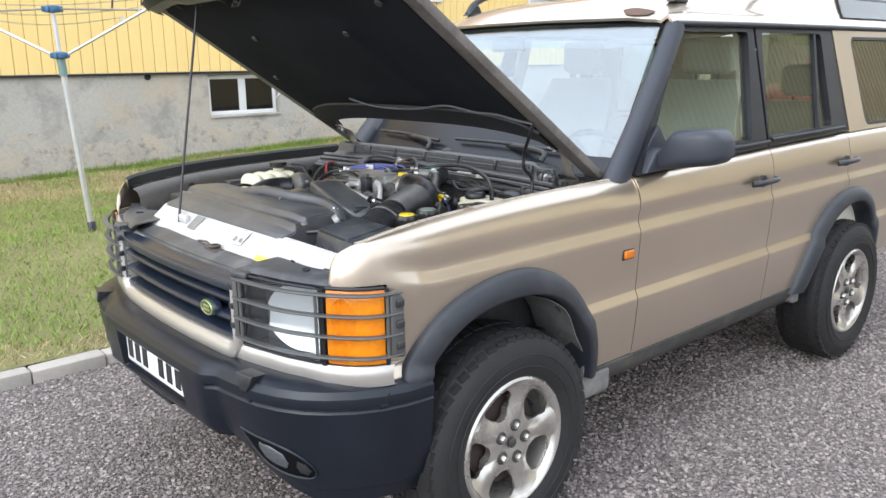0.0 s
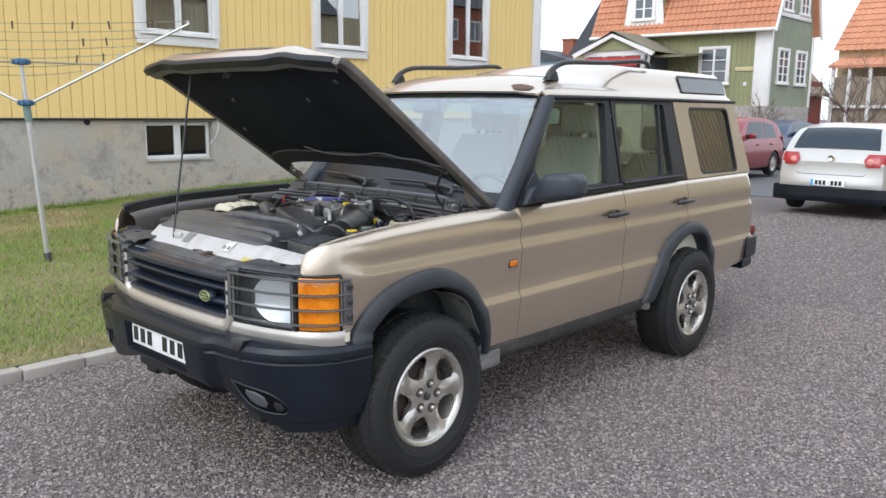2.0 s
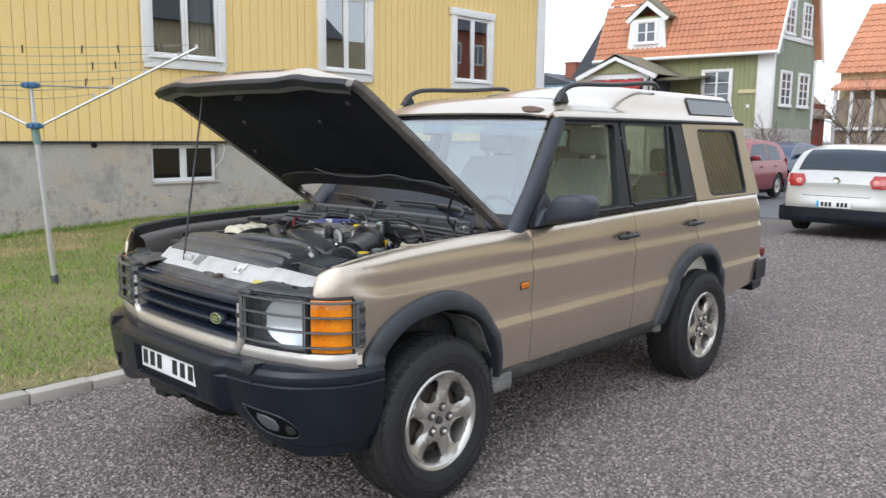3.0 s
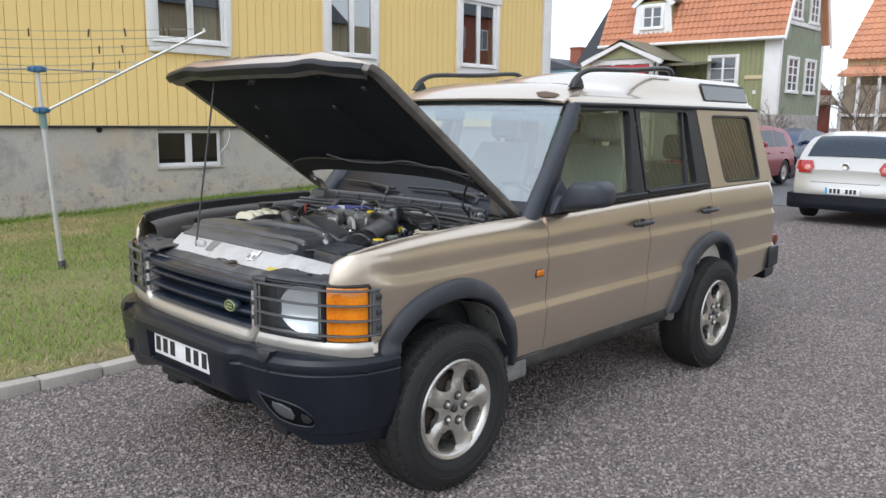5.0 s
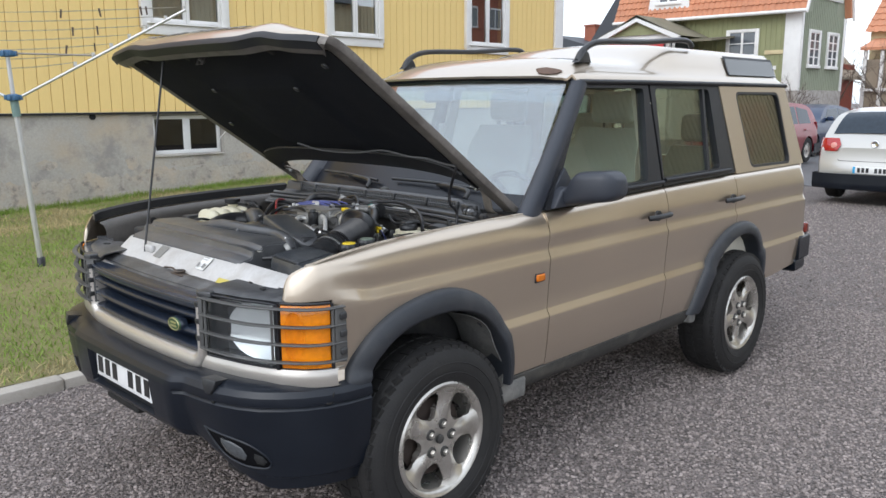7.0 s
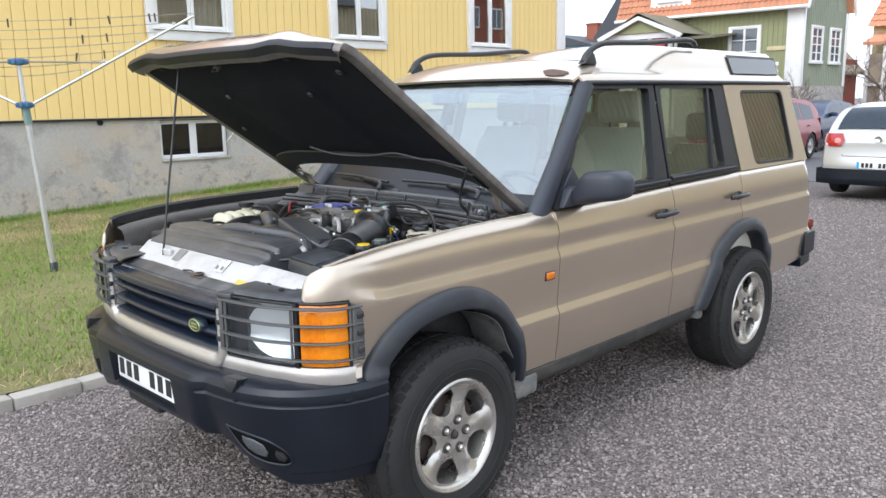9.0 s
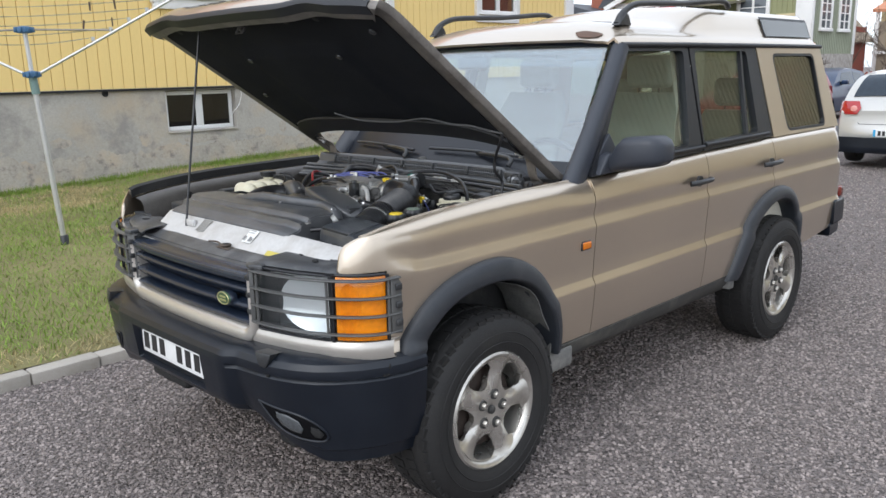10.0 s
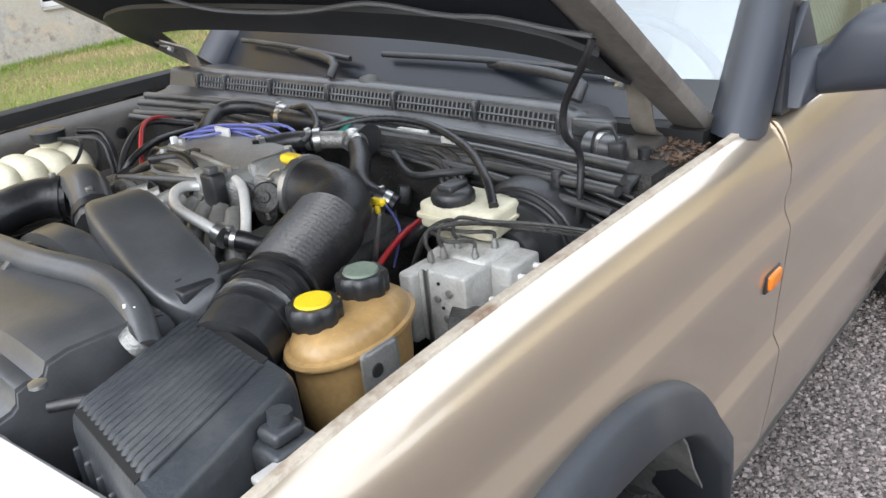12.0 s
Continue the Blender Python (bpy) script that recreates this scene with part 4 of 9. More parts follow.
# neighbours further off
right_house = thing("tiled_house", "pale house with an orange tile roof and a brown veranda behind bare bushes", "house", kind="structure")
part("wall", box(45, 53, 3.0, 11.5, -0.1, 5.4), BEIGE, right_house, smooth=0)
bm = bmesh.new()
tile_roof(bm, (44.6, 11.7, 5.05), (44.6, 2.8, 5.05), (47.4, 2.8, 9.0), (47.4, 10.9, 9.0), 0.34, 0.4)
part("roof_tiles", bm, TILE, right_house)
part("veranda_wall", box(43.2, 44.95, 3.0, 11.2, -0.1, 3.6), BROWN, right_house, smooth=0)
part("veranda_roof", prism([(42.9, 4.2), (45.0, 4.75), (45.0, 4.65), (42.9, 4.05)], 2.8, 11.3, "y"), TILE, right_house, smooth=0)
for y in (3.2, 5.2, 7.2, 9.2, 10.2, 11.0):
    part("veranda_post", box(43.0, 43.15, y, y + 0.15, 0.0, 4.08), WHITE, right_house, smooth=0)
part("veranda_rail", box(43.02, 43.12, 3.0, 11.2, 2.0, 2.15), WHITE, right_house, smooth=0)
slate_house = thing("slate_house", "house with a dark slate roof behind the green house", "house", kind="structure")
part("wall", box(38, 44, 18.5, 24.0, -0.1, 5.0), BEIGE, slate_house, smooth=0)
part("roof", prism([(24.2, 4.9), (21.4, 8.8), (18.4, 4.9)], 37.7, 44.3, "x"), SLATE, slate_house, smooth=0)
blue_house = thing("blue_house", "small pale blue house far down the street with brick chimneys", "house", kind="structure")
part("wall", box(40, 46, 25.8, 31, -0.1, 4.9), PALE_BLUE, blue_house, smooth=0)
part("roof", prism([(31.2, 4.8), (28.4, 5.6), (25.6, 4.8)], 39.7, 46.3, "x"), SLATE, blue_house, smooth=0)
bm = bmesh.new()
add_box(bm, 42, 42.7, 26.8, 27.6, 4.9, 6.2)
add_box(bm, 41.95, 42.75, 26.75, 27.65, 6.2, 6.3)
part("chimney", bm, BRICK, blue_house, smooth=0)
part("chimney", box(43, 43.6, 26.1, 26.6, 4.9, 5.8), BRICK, blue_house, smooth=0)
shed = thing("red_shed", "dark red wooden shed behind the fence", "shed", kind="structure")
part("wall", box(38, 42, 11.2, 13.4, -0.1, 3.3), RED_WOOD, shed, smooth=0)
part("roof", prism([(10.9, 2.7), (12.3, 4.3), (13.7, 3.2), (13.7, 3.05), (12.3, 4.1), (10.9, 2.55)], 37.8, 42.2, "x"), BROWN, shed, smooth=0)

fence = thing("red_fence", "low red picket fence in front of the green house", "fence", kind="structure")
for i in range(34):
    h = 1.32 + random.uniform(-0.01, 0.02)
    part("picket", prism([(4.6 + i * 0.14, 0.1), (4.7 + i * 0.14, 0.1), (4.7 + i * 0.14, h - 0.06), (4.65 + i * 0.14, h), (4.6 + i * 0.14, h - 0.06)], 26.0, 26.025, "x"), RED_WOOD, fence, smooth=0)
for z in (0.45, 1.05):
    part("rail", box(26.026, 26.07, 4.5, 9.4, z, z + 0.08), RED_WOOD, fence, smooth=0)


def bare_bush(x, y, spread, height, stems, seed):
    """Leafless branching shrub, all its twigs one mesh."""
    rnd = random.Random(seed)
    bm = bmesh.new()

    def grow(p, d, length, r, depth):
        pts = [p]
        for k in range(3):
            d = (d + Vector((rnd.uniform(-.3, .3), rnd.uniform(-.3, .3), rnd.uniform(-.15, .25)))).normalized()
            pts.append(pts[-1] + d * length / 3)
        add_tube(bm, pts, lambda t: r * (1 - 0.5 * t), 4, caps=False)
        if depth:
            for k in range(rnd.choice((2, 3, 3))):
                q = pts[rnd.choice((1, 2, 3, 3))]
                grow(q, (d + Vector((rnd.uniform(-.9, .9), rnd.uniform(-.9, .9), rnd.uniform(-.2, .6)))).normalized(), length * rnd.uniform(.55, .8), r * .55, depth - 1)
    for s in range(stems):
        a = rnd.uniform(0, 6.28)
        grow(Vector((x + rnd.uniform(-1, 1) * spread * .35, y + rnd.uniform(-1, 1) * spread * .35, 0)), Vector((math.cos(a) * .4, math.sin(a) * .4, 1)).normalized(), height * rnd.uniform(.35, .5), 0.045, 4)
    bush = thing("bare_bush", "leafless brown bush with dense twigs", "bush")
    tagged(part("twig", bm, TWIG, bush), kind="stuff")
    return bush


bare_bush(37.5, 8.6, 2.6, 4.6, 7, 3)
bare_bush(39.0, 6.6, 2.6, 4.2, 6, 5)
bare_bush(36.0, 10.0, 1.6, 3.4, 4, 8)
bare_bush(27.5, 8.4, 1.0, 2.2, 3, 9)

# houses behind the viewer, seen only as reflections in glass and paint
other = thing("ochre_house", "ochre boarded house across the yard", "house", kind="structure")
part("wall", box(9.5, 23.0, -15, -6.3, -0.1, 5.6), OCHRE, other, smooth=0)
part("roof", prism([(-6.0, 5.6), (-10.6, 9.2), (-15.3, 5.6)], 6.8, 20.7, "x"), SLATE, other, smooth=0)
for k in range(67):
    part("cover_strip", box(9.6 + 0.2 * k, 9.64 + 0.2 * k, -6.3, -6.27, -0.1, 5.6), OCHRE, other, smooth=0)
brick = thing("brick_house", "tall red brick house down the street", "house", kind="structure")
part("wall", box(51, 68, -38, -29, -0.1, 11), BRICK, brick, smooth=0)
part("roof", prism([(-28.6, 11), (-33.5, 14), (-38.4, 11)], 50.6, 68.4, "x"), SLATE, brick, smooth=0)

for x in (52.0, 55.2, 58.4, 61.6, 64.8):
    for z in (1.6, 4.8, 8.0):
        part("window_frame", box(x, x + 1.7, -29.0, -28.9, z, z + 1.9), WHITE, brick, smooth=0)
        for a in (0.15, 0.93):
            part("window_glass", box(x + a, x + a + 0.62, -28.9, -28.87, z + 0.15, z + 1.75), FARGLASS, brick, smooth=0)

# cladding boards of the yellow house, one by one
board_mesh = finish(box(0, 0.163, -0.022, 0.0, 0, 1, 0.004, 1), 30)
board_mesh.materials.append(YELLOW)
for i in range(136):
    x = -8.9 + i * 0.1705
    if x + 0.163 > HX1 - 0.31:
        break
    spans = [(BZ - 0.02, TZ)]
    for x0, x1 in WINS:
        if x + 0.163 > x0 + 0.01 and x < x1 - 0.01:
            spans = [(BZ - 0.02, WZ0 - 0.07), (WZ1 + 0.0, TZ)]
    for z0, z1 in spans:
        o = part("board", None, YELLOW, house, mesh=board_mesh)
        o.location, o.scale = (x, HY + 0.026 + random.uniform(-0.002, 0.002), z0), (1, 1, z1 - z0)

# ---- the off-road car: nose towards -x, its left side towards -y ----
car = thing("offroad_car", "champagne metallic off-road car on gravel, its bonnet propped open", "car")

# side section: half width by height, and the lines along the car
LOWER = [(0.36, 0.786), (0.42, 0.814), (0.49, 0.838), (0.58, 0.850), (0.66, 0.857), (0.699, 0.8605), (0.706, 0.8600), (0.711, 0.8585), (0.734, 0.8478), (0.740, 0.8465), (0.80, 0.850), (0.90, 0.857), (0.942, 0.8600), (0.957, 0.8600), (0.964, 0.8584), (0.986, 0.8486), (0.994, 0.8472)]
FENDER_UP = [(0.05, 0.8468), (0.22, 0.8492), (0.42, 0.8490), (0.58, 0.8465), (0.70, 0.8425), (0.80, 0.836), (0.88, 0.827), (0.945, 0.815), (1.0, 0.801)]
DOOR_UP = [(0.05, 0.8465), (0.24, 0.853), (0.45, 0.853), (0.65, 0.845), (0.80, 0.838), (0.90, 0.830), (0.96, 0.822), (0.99, 0.812), (1.0, 0.800)]
fender_top = spl([-0.585, -0.583, -0.578, -0.568, -0.552, -0.53, -0.50, -0.45, -0.36, -0.16, 0.18, 0.59, 0.72], [0.988, 1.010, 1.030, 1.052, 1.071, 1.088, 1.099, 1.108, 1.120, 1.136, 1.147, 1.153, 1.154])
waist = lin((0.6, 1.150), (1.65, 1.178), (2.47, 1.190), (3.7, 1.195))
nose_in = lin((-0.622, 0.165), (-0.611, 0.144), (-0.60, 0.124), (-0.585, 0.099), (-0.57, 0.078), (-0.54, 0.052), (-0.50, 0.029), (-0.46, 0.016), (-0.42, 0.010), (-0.36, 0.003), (-0.28, 0.0))


def section(x, upper, top):
    """Half-width and height points of the body side at x, bottom to top."""
    pts = [(y - nose_in(x), z) for z, y in LOWER]
    if upper is DOOR_UP:
        return pts + [(y, 1.006 + s * (top - 1.006)) for s, y in upper]
    t = min(1.0, max(0.0, (x - 0.42) / 0.25))
    t = t * t * (3 - 2 * t)
    pts += [(a[1] + (b[1] - a[1]) * t - nose_in(x) * (1 - 0.88 * a[0]), 1.006 + a[0] * (top - 1.006)) for a, b in zip(FENDER_UP, DOOR_UP)]
    k = min(1.0, max(0.0, (x + 0.53) / 0.24))
    if k < 1:
        # towards the nose the section closes into a rounded shoulder
        k = k * k * (3 - 2 * k)
        f = min(1.0, max(0.0, (x + 0.575) / 0.08))
        first = next(i for i, p in enumerate(pts) if p[1] > 0.94)
        outer, inner, count = 0.861 - nose_in(x), 0.741 + 0.060 * f * f * (3 - 2 * f), len(pts) - 1 - first
        for i in range(first, len(pts)):
            a = (i - first) / count * math.pi / 2
            y, z = inner + (outer - inner) * max(0.0, math.cos(a)) ** 0.8, 0.942 + (top - 0.942) * math.sin(a) ** 0.8
            pts[i] = (pts[i][0] * k + y * (1 - k), pts[i][1] * k + z * (1 - k))
    return pts


def arch_curve(outer):
    """The lower limit of the sheet metal above a wheel, as height by x."""
    xs, zs = [p[0] for p in outer], [p[1] for p in outer]
    return lambda x: float(np.interp(x, xs, zs)) if xs[0] <= x <= xs[-1] else 0.0


ARCH_F = [(-0.432, 0.685), (-0.418, 0.730), (-0.382, 0.785), (-0.315, 0.848), (-0.22, 0.900), (-0.08, 0.934), (0.06, 0.937), (0.19, 0.900), (0.30, 0.830), (0.385, 0.725), (0.43, 0.600), (0.445, 0.475)]
ARCH_F_IN = [(-0.335, 0.685), (-0.322, 0.715), (-0.297, 0.750), (-0.245, 0.797), (-0.175, 0.832), (-0.065, 0.852), (0.045, 0.852), (0.150, 0.830), (0.248, 0.780), (0.330, 0.692), (0.378, 0.582), (0.397, 0.472)]
ARCH_R = [(1.95, 0.455), (1.985, 0.535), (2.04, 0.645), (2.12, 0.755), (2.22, 0.838), (2.34, 0.892), (2.48, 0.915), (2.62, 0.902), (2.73, 0.850), (2.815, 0.765), (2.862, 0.650), (2.885, 0.520)]
ARCH_R_IN = [(2.05, 0.450), (2.085, 0.525), (2.135, 0.615), (2.20, 0.705), (2.285, 0.780), (2.385, 0.826), (2.49, 0.842), (2.60, 0.828), (2.685, 0.785), (2.745, 0.710), (2.783, 0.620), (2.805, 0.515)]


def side_skin(x0, x1, upper, top, low, step=0.02, extra=()):
    """Left-hand sheet metal between x0 and x1, above low(x)."""
    n = max(2, round((x1 - x0) / step))
    bm = bmesh.new()
    rows = []
    for i in range(n + 1):
        x = x0 + (x1 - x0) * i / n
        sec, zl = section(x, upper, top(x)), low(x)
        low_part = sec[:len(LOWER) + 5]
        yl = float(np.interp(zl, [z for y, z in low_part], [y for y, z in low_part]))
        rows.append([(x, -y, z) if z > zl else (x, -yl, zl) for y, z in sec] + [(x + dx, -(sec[-1][0] + dy), sec[-1][1] + dz) for dx, dy, dz in extra])
    add_grid(bm, rows)
    return bm


fa, ra = arch_curve(ARCH_F), arch_curve(ARCH_R)


def fender_low(x):
    if x < -0.463:
        return 0.982
    return max(fa(x) - 0.03 if x < 0.44 else 0.0, 0.49 if x > 0.40 else 0.66)


def door_low(x):
    return max(0.485, ra(x) - 0.03 if x > 1.95 else 0.0)


def rear_low_line(x):
    base = 0.50 + max(0.0, (x - 3.05)) * 0.09
    return max(base, ra(x) - 0.03 if x < 2.885 else 0.0)


def rear_x(z):
    return float(np.interp(z, [0.5, 0.77, 1.21, 1.70], [3.60, 3.60, 3.50, 3.36]))


o = part("front_fender", side_skin(-0.585, 0.6725, FENDER_UP, fender_top, fender_low, 0.008, ((0, -0.004, -0.012), (0, -0.006, -0.04))), PAINT, car, "champagne front fender, lightly scuffed", solid=0.006)
mirrored(o, dy=0.085)
# worn flange along the inner edge of the fenders
bm = bmesh.new()
rows = []
for i in range(60):
    x = -0.52 + 1.10 * i / 59
    y, z = section(x, FENDER_UP, fender_top(x))[-1]
    rows.append([(x, -(y + 0.003), z - 0.001), (x, -(y + 0.001), z + 0.003), (x, -(y - 0.010), z + 0.003), (x, -(y - 0.012), z + 0.001), (x, -(y - 0.012), z - 0.020)])
add_grid(bm, rows)
o = part("fender_flange", bm, RUST, car, "rusty flange along the fender", solid=0.003)
mirrored(o, dy=0.085)
front_door = part("front_door", side_skin(0.6765, 1.660, DOOR_UP, waist, door_low, 0.04), PAINT, car, solid=0.02)
rear_door = part("rear_door", side_skin(1.6645, 2.452, DOOR_UP, waist, door_low, 0.02), PAINT, car, solid=0.02)
doors = [(front_door, mirrored(front_door)), (rear_door, mirrored(rear_door))]


for x, z0, z1 in ((0.6745, 0.49, 1.12), (1.6622, 0.49, 1.15), (2.4543, 0.86, 1.15)):
    bm = bmesh.new()
    add_grid(bm, [[(x + dx, -(body_half - 0.010), z) for dx in (-0.02, 0.02)] for z, body_half in ((z0, 0.838), (0.58, 0.850), (0.70, 0.860), (0.74, 0.8465), (0.86, 0.853), (0.955, 0.860), (0.988, 0.848), (1.06, 0.850), (z1, 0.835)) if z0 <= z <= z1])
    o = part("door_seal", bm, DARK, car, solid=0.002, smooth=0)
    mirrored(o)


# greenhouse plane: half width above the waist
def gy(z):
    return 0.822 - (z - 1.17) * 0.215


def rear_quarter():
    bm = bmesh.new()
    rows = []
    n = 60
    for i in range(n + 1):
        x = 2.4565 + (3.60 - 2.4565) * i / n
        sec, zl = section(x, DOOR_UP, waist(x)), rear_low_line(x)
        zs = [z for y, z in sec]
        yl = float(np.interp(zl, zs, [y for y, z in sec]))
        row = []
        for y, z in sec:
            if z <= zl:
                y, z = yl, zl
            xx = min(x, rear_x(z))
            back = max(0.0, xx - (rear_x(z) - 0.09)) / 0.09
            row.append((xx, -(y - 0.05 * back ** 2.2), z))
        rows.append(row)
    add_grid(bm, rows)
    return bm


o = part("rear_quarter", rear_quarter(), PAINT, car, solid=0.02)
mirrored(o)


def side_plate(poly, hole=None, depth=0.03, out=0.0, corner=0.0):
    """A slab in the sloping plane of the side windows: (x, z) outline, with an optional window hole of equally many corners."""
    bm = bmesh.new()
    def at(p, d):
        return (p[0], -(gy(p[1]) + out - d), p[1])
    a, b = [bm.verts.new(at(p, 0)) for p in poly], [bm.verts.new(at(p, depth)) for p in poly]
    n = len(poly)
    for i in range(n):
        bm.faces.new((a[i], b[i], b[(i + 1) % n], a[(i + 1) % n]))
    if hole:
        c, d = [bm.verts.new(at(p, 0)) for p in hole], [bm.verts.new(at(p, depth)) for p in hole]
        for i in range(n):
            j = (i + 1) % n
            bm.faces.new((a[i], a[j], c[j], c[i]))
            bm.faces.new((b[i], d[i], d[j], b[j]))
            bm.faces.new((c[i], c[j], d[j], d[i]))
    else:
        bm.faces.new(a)
        bm.faces.new(b[::-1])
    bmesh.ops.recalc_face_normals(bm, faces=bm.faces)
    return bm


def rounded(poly, r, k=4):
    """Rounds the corners of a polygon (r: one radius, or one per corner); every corner gives k + 1 points."""
    out, n = [], len(poly)
    for i in range(n):
        p, a, b = Vector(poly[i]), Vector(poly[i - 1]), Vector(poly[(i + 1) % n])
        q = r[i] if isinstance(r, (list, tuple)) else r
        u, v = (a - p).normalized() * q, (b - p).normalized() * q
        for j in range(k + 1):
            t = j / k
            out.append(tuple((p + u) * (1 - t) ** 2 + 2 * p * t * (1 - t) + (p + v) * t * t))
    return out


ZT = 1.692
# door frames (black) with their glass
DF = [(0.68, 1.155), (1.652, 1.182), (1.652, ZT), (1.075, ZT)]
DFH = [(0.765, 1.206), (1.530, 1.220), (1.605, 1.670), (1.085, 1.666)]
DR = [(1.670, 1.182), (2.490, 1.198), (2.420, ZT), (1.670, ZT)]
DRH = [(1.680, 1.222), (2.310, 1.234), (2.300, 1.670), (1.716, 1.670)]
QP = [(2.497, 1.190), (3.505, 1.196), (3.365, ZT + 0.006), (2.427, ZT + 0.006)]
QH = [(2.700, 1.212), (3.300, 1.208), (3.248, 1.658), (2.622, 1.658)]
for (left, right), outline, hole in ((doors[0], DF, DFH), (doors[1], DR, DRH)):
    f = part("window_frame", side_plate(rounded(outline, 0.012), rounded(hole, 0.03), 0.045, 0.0), TRIM, left, "black window frame")
    mirrored(f, right)
    g = part("window_pane", side_plate(rounded([(p[0] + dx, p[1] + dz) for p, (dx, dz) in zip(hole, ((-.01, -.01), (.01, -.01), (.01, .01), (-.01, .01)))], 0.03), None, 0.005, -0.018), SIDEGLASS, left, "clear side window")
    g.visible_shadow = False
    mirrored(g, right).visible_shadow = False
    s = part("weather_strip", tube([(outline[0][0] + (0.3 if outline is DF else 0), -(gy(1.185) + 0.006), outline[0][1] + 0.03 + (0.01 if outline is DF else 0)), (outline[1][0] - (0.085 if outline is DR else 0.0), -(gy(1.185) + 0.006), outline[1][1] + 0.022)], 0.011, 6), TRIM, left)
    mirrored(s, right)
q = part("window_divider", side_plate([(2.170, 1.225), (2.196, 1.225), (2.256, 1.674), (2.234, 1.674)], None, 0.02, -0.004), TRIM, doors[1][0])
mirrored(q, doors[1][1])
f = part("upper_quarter", side_plate(rounded(QP, 0.01), rounded(QH, 0.05), 0.05, 0.003), PAINT, car)
mirrored(f)
g = part("quarter_window", side_plate(rounded([(2.692, 1.204), (3.308, 1.200), (3.256, 1.664), (2.614, 1.664)], 0.05), None, 0.006, -0.012), TINTGLASS, car, "tinted rear quarter window")
g.visible_shadow = False
mirrored(g).visible_shadow = False
f = part("window_seal", side_plate(rounded(QH, 0.05), rounded([(2.716, 1.226), (3.284, 1.222), (3.234, 1.644), (2.640, 1.644)], 0.045), 0.02, 0.001), TRIM, car)
mirrored(f)
# broad dark windscreen pillar
pil = curve([(0.575, -0.795, 1.135), (0.72, -0.775, 1.30), (0.90, -0.742, 1.50), (1.065, -0.702, 1.69)], 6)
bm = bmesh.new()
rows = []
for p in pil:
    k = min(1.0, (p.z - 1.135) / 0.30)
    ring = [(0.035, 0.070, 0.004), (0.0, 0.045, 0.010), (-0.028, 0.018, 0.014), (-0.026, -0.006, 0.014), (-0.006, -0.022, 0.010), (0.018, -0.027, 0.002), (0.046 - 0.012 * k, -0.027 + 0.004 * k, -0.008), (0.066 - 0.022 * k, -0.022 + 0.004 * k, -0.018), (0.076 - 0.030 * k, -0.014 + 0.002 * k, -0.022), (0.074 - 0.030 * k, 0.030, -0.026)]
    rows.append([p + Vector(d) for d in ring])
add_grid(bm, rows, close=True)
o = part("windscreen_pillar", bm, PILLAR, car, "dark blue-grey windscreen pillar", smooth=80)
mirrored(o)
# door mirrors
bm = bmesh.new()
rings = []
for t in [i / 10 for i in range(11)]:
    y = -0.830 - 0.240 * t
    w = 0.070 + 0.025 * math.sin(math.pi * min(1, t)) - 0.030 * (max(0, t - 0.8) / 0.2) ** 2
    h0, h1 = 1.165 + 0.036 * t + 0.022 * (max(0, t - 0.8) / 0.2) ** 2, 1.243 + 0.066 * math.sin(math.pi / 2 * min(1, max(0, t - 0.08) / 0.22)) ** 1.3 + 0.018 * t - 0.045 * (max(0, t - 0.75) / 0.25) ** 2.2
    cx = 0.845 + 0.03 * t
    rings.append([(cx + w * math.copysign(abs(math.cos(a)) ** 0.5, math.cos(a)), y, (h0 + h1) / 2 + (h1 - h0) / 2 * math.copysign(abs(math.sin(a)) ** 0.5, math.sin(a))) for a in [2 * math.pi * k / 28 for k in range(28)]])
vs = add_grid(bm, rings, close=True)
bm.faces.new(vs[0])
bm.faces.new(vs[-1][::-1])
bmesh.ops.recalc_face_normals(bm, faces=bm.faces)
part("door_mirror", bm, PILLAR, doors[0][0], "dark grey door mirror")
bm = bmesh.new()
add_prism(bm, [(0.715, 1.163), (0.900, 1.163), (0.908, 1.236), (0.80, 1.248), (0.762, 1.235)], -0.850, -0.79, "y", 0.010)
add_prism(bm, [(0.700, 1.168), (0.920, 1.175), (0.905, 1.240), (0.835, 1.325)], -0.808, -0.792, "y", 0.003)
part("mirror_foot", bm, PILLAR, doors[0][0])
# handles, side lamps
for (left, right), hx, hz in ((doors[0], 1.555, 1.048), (doors[1], 2.385, 1.060)):
    bm = bmesh.new()
    add_tube(bm, [(hx - 0.105, -0.870, hz - 0.004), (hx - 0.07, -0.893, hz), (hx, -0.897, hz + 0.002), (hx + 0.06, -0.893, hz + 0.003), (hx + 0.09, -0.872, hz)], 0.0135, 8, n=3)
    add_lathe(bm, [(0.0, 0.012), (0.026, 0.012), (0.026, 0.0)], 14, pose(hx - 0.035, -0.872, hz + 0.004, 90))
    h = part("door_handle", bm, BLACK, left, "black pull handle")
    mirrored(h, right)
bm = bmesh.new()
add_box(bm, 0.580, 0.636, -0.867, -0.850, 0.870, 0.900, 0.006, 3)
o = part("side_indicator", bm, SIDE_AMBER, car, "small amber side lamp")
mirrored(o)
bm = bmesh.new()
add_box(bm, 0.574, 0.642, -0.860, -0.848, 0.865, 0.905, 0.004, 2)
o = part("indicator_bezel", bm, BLACK, car)
mirrored(o)
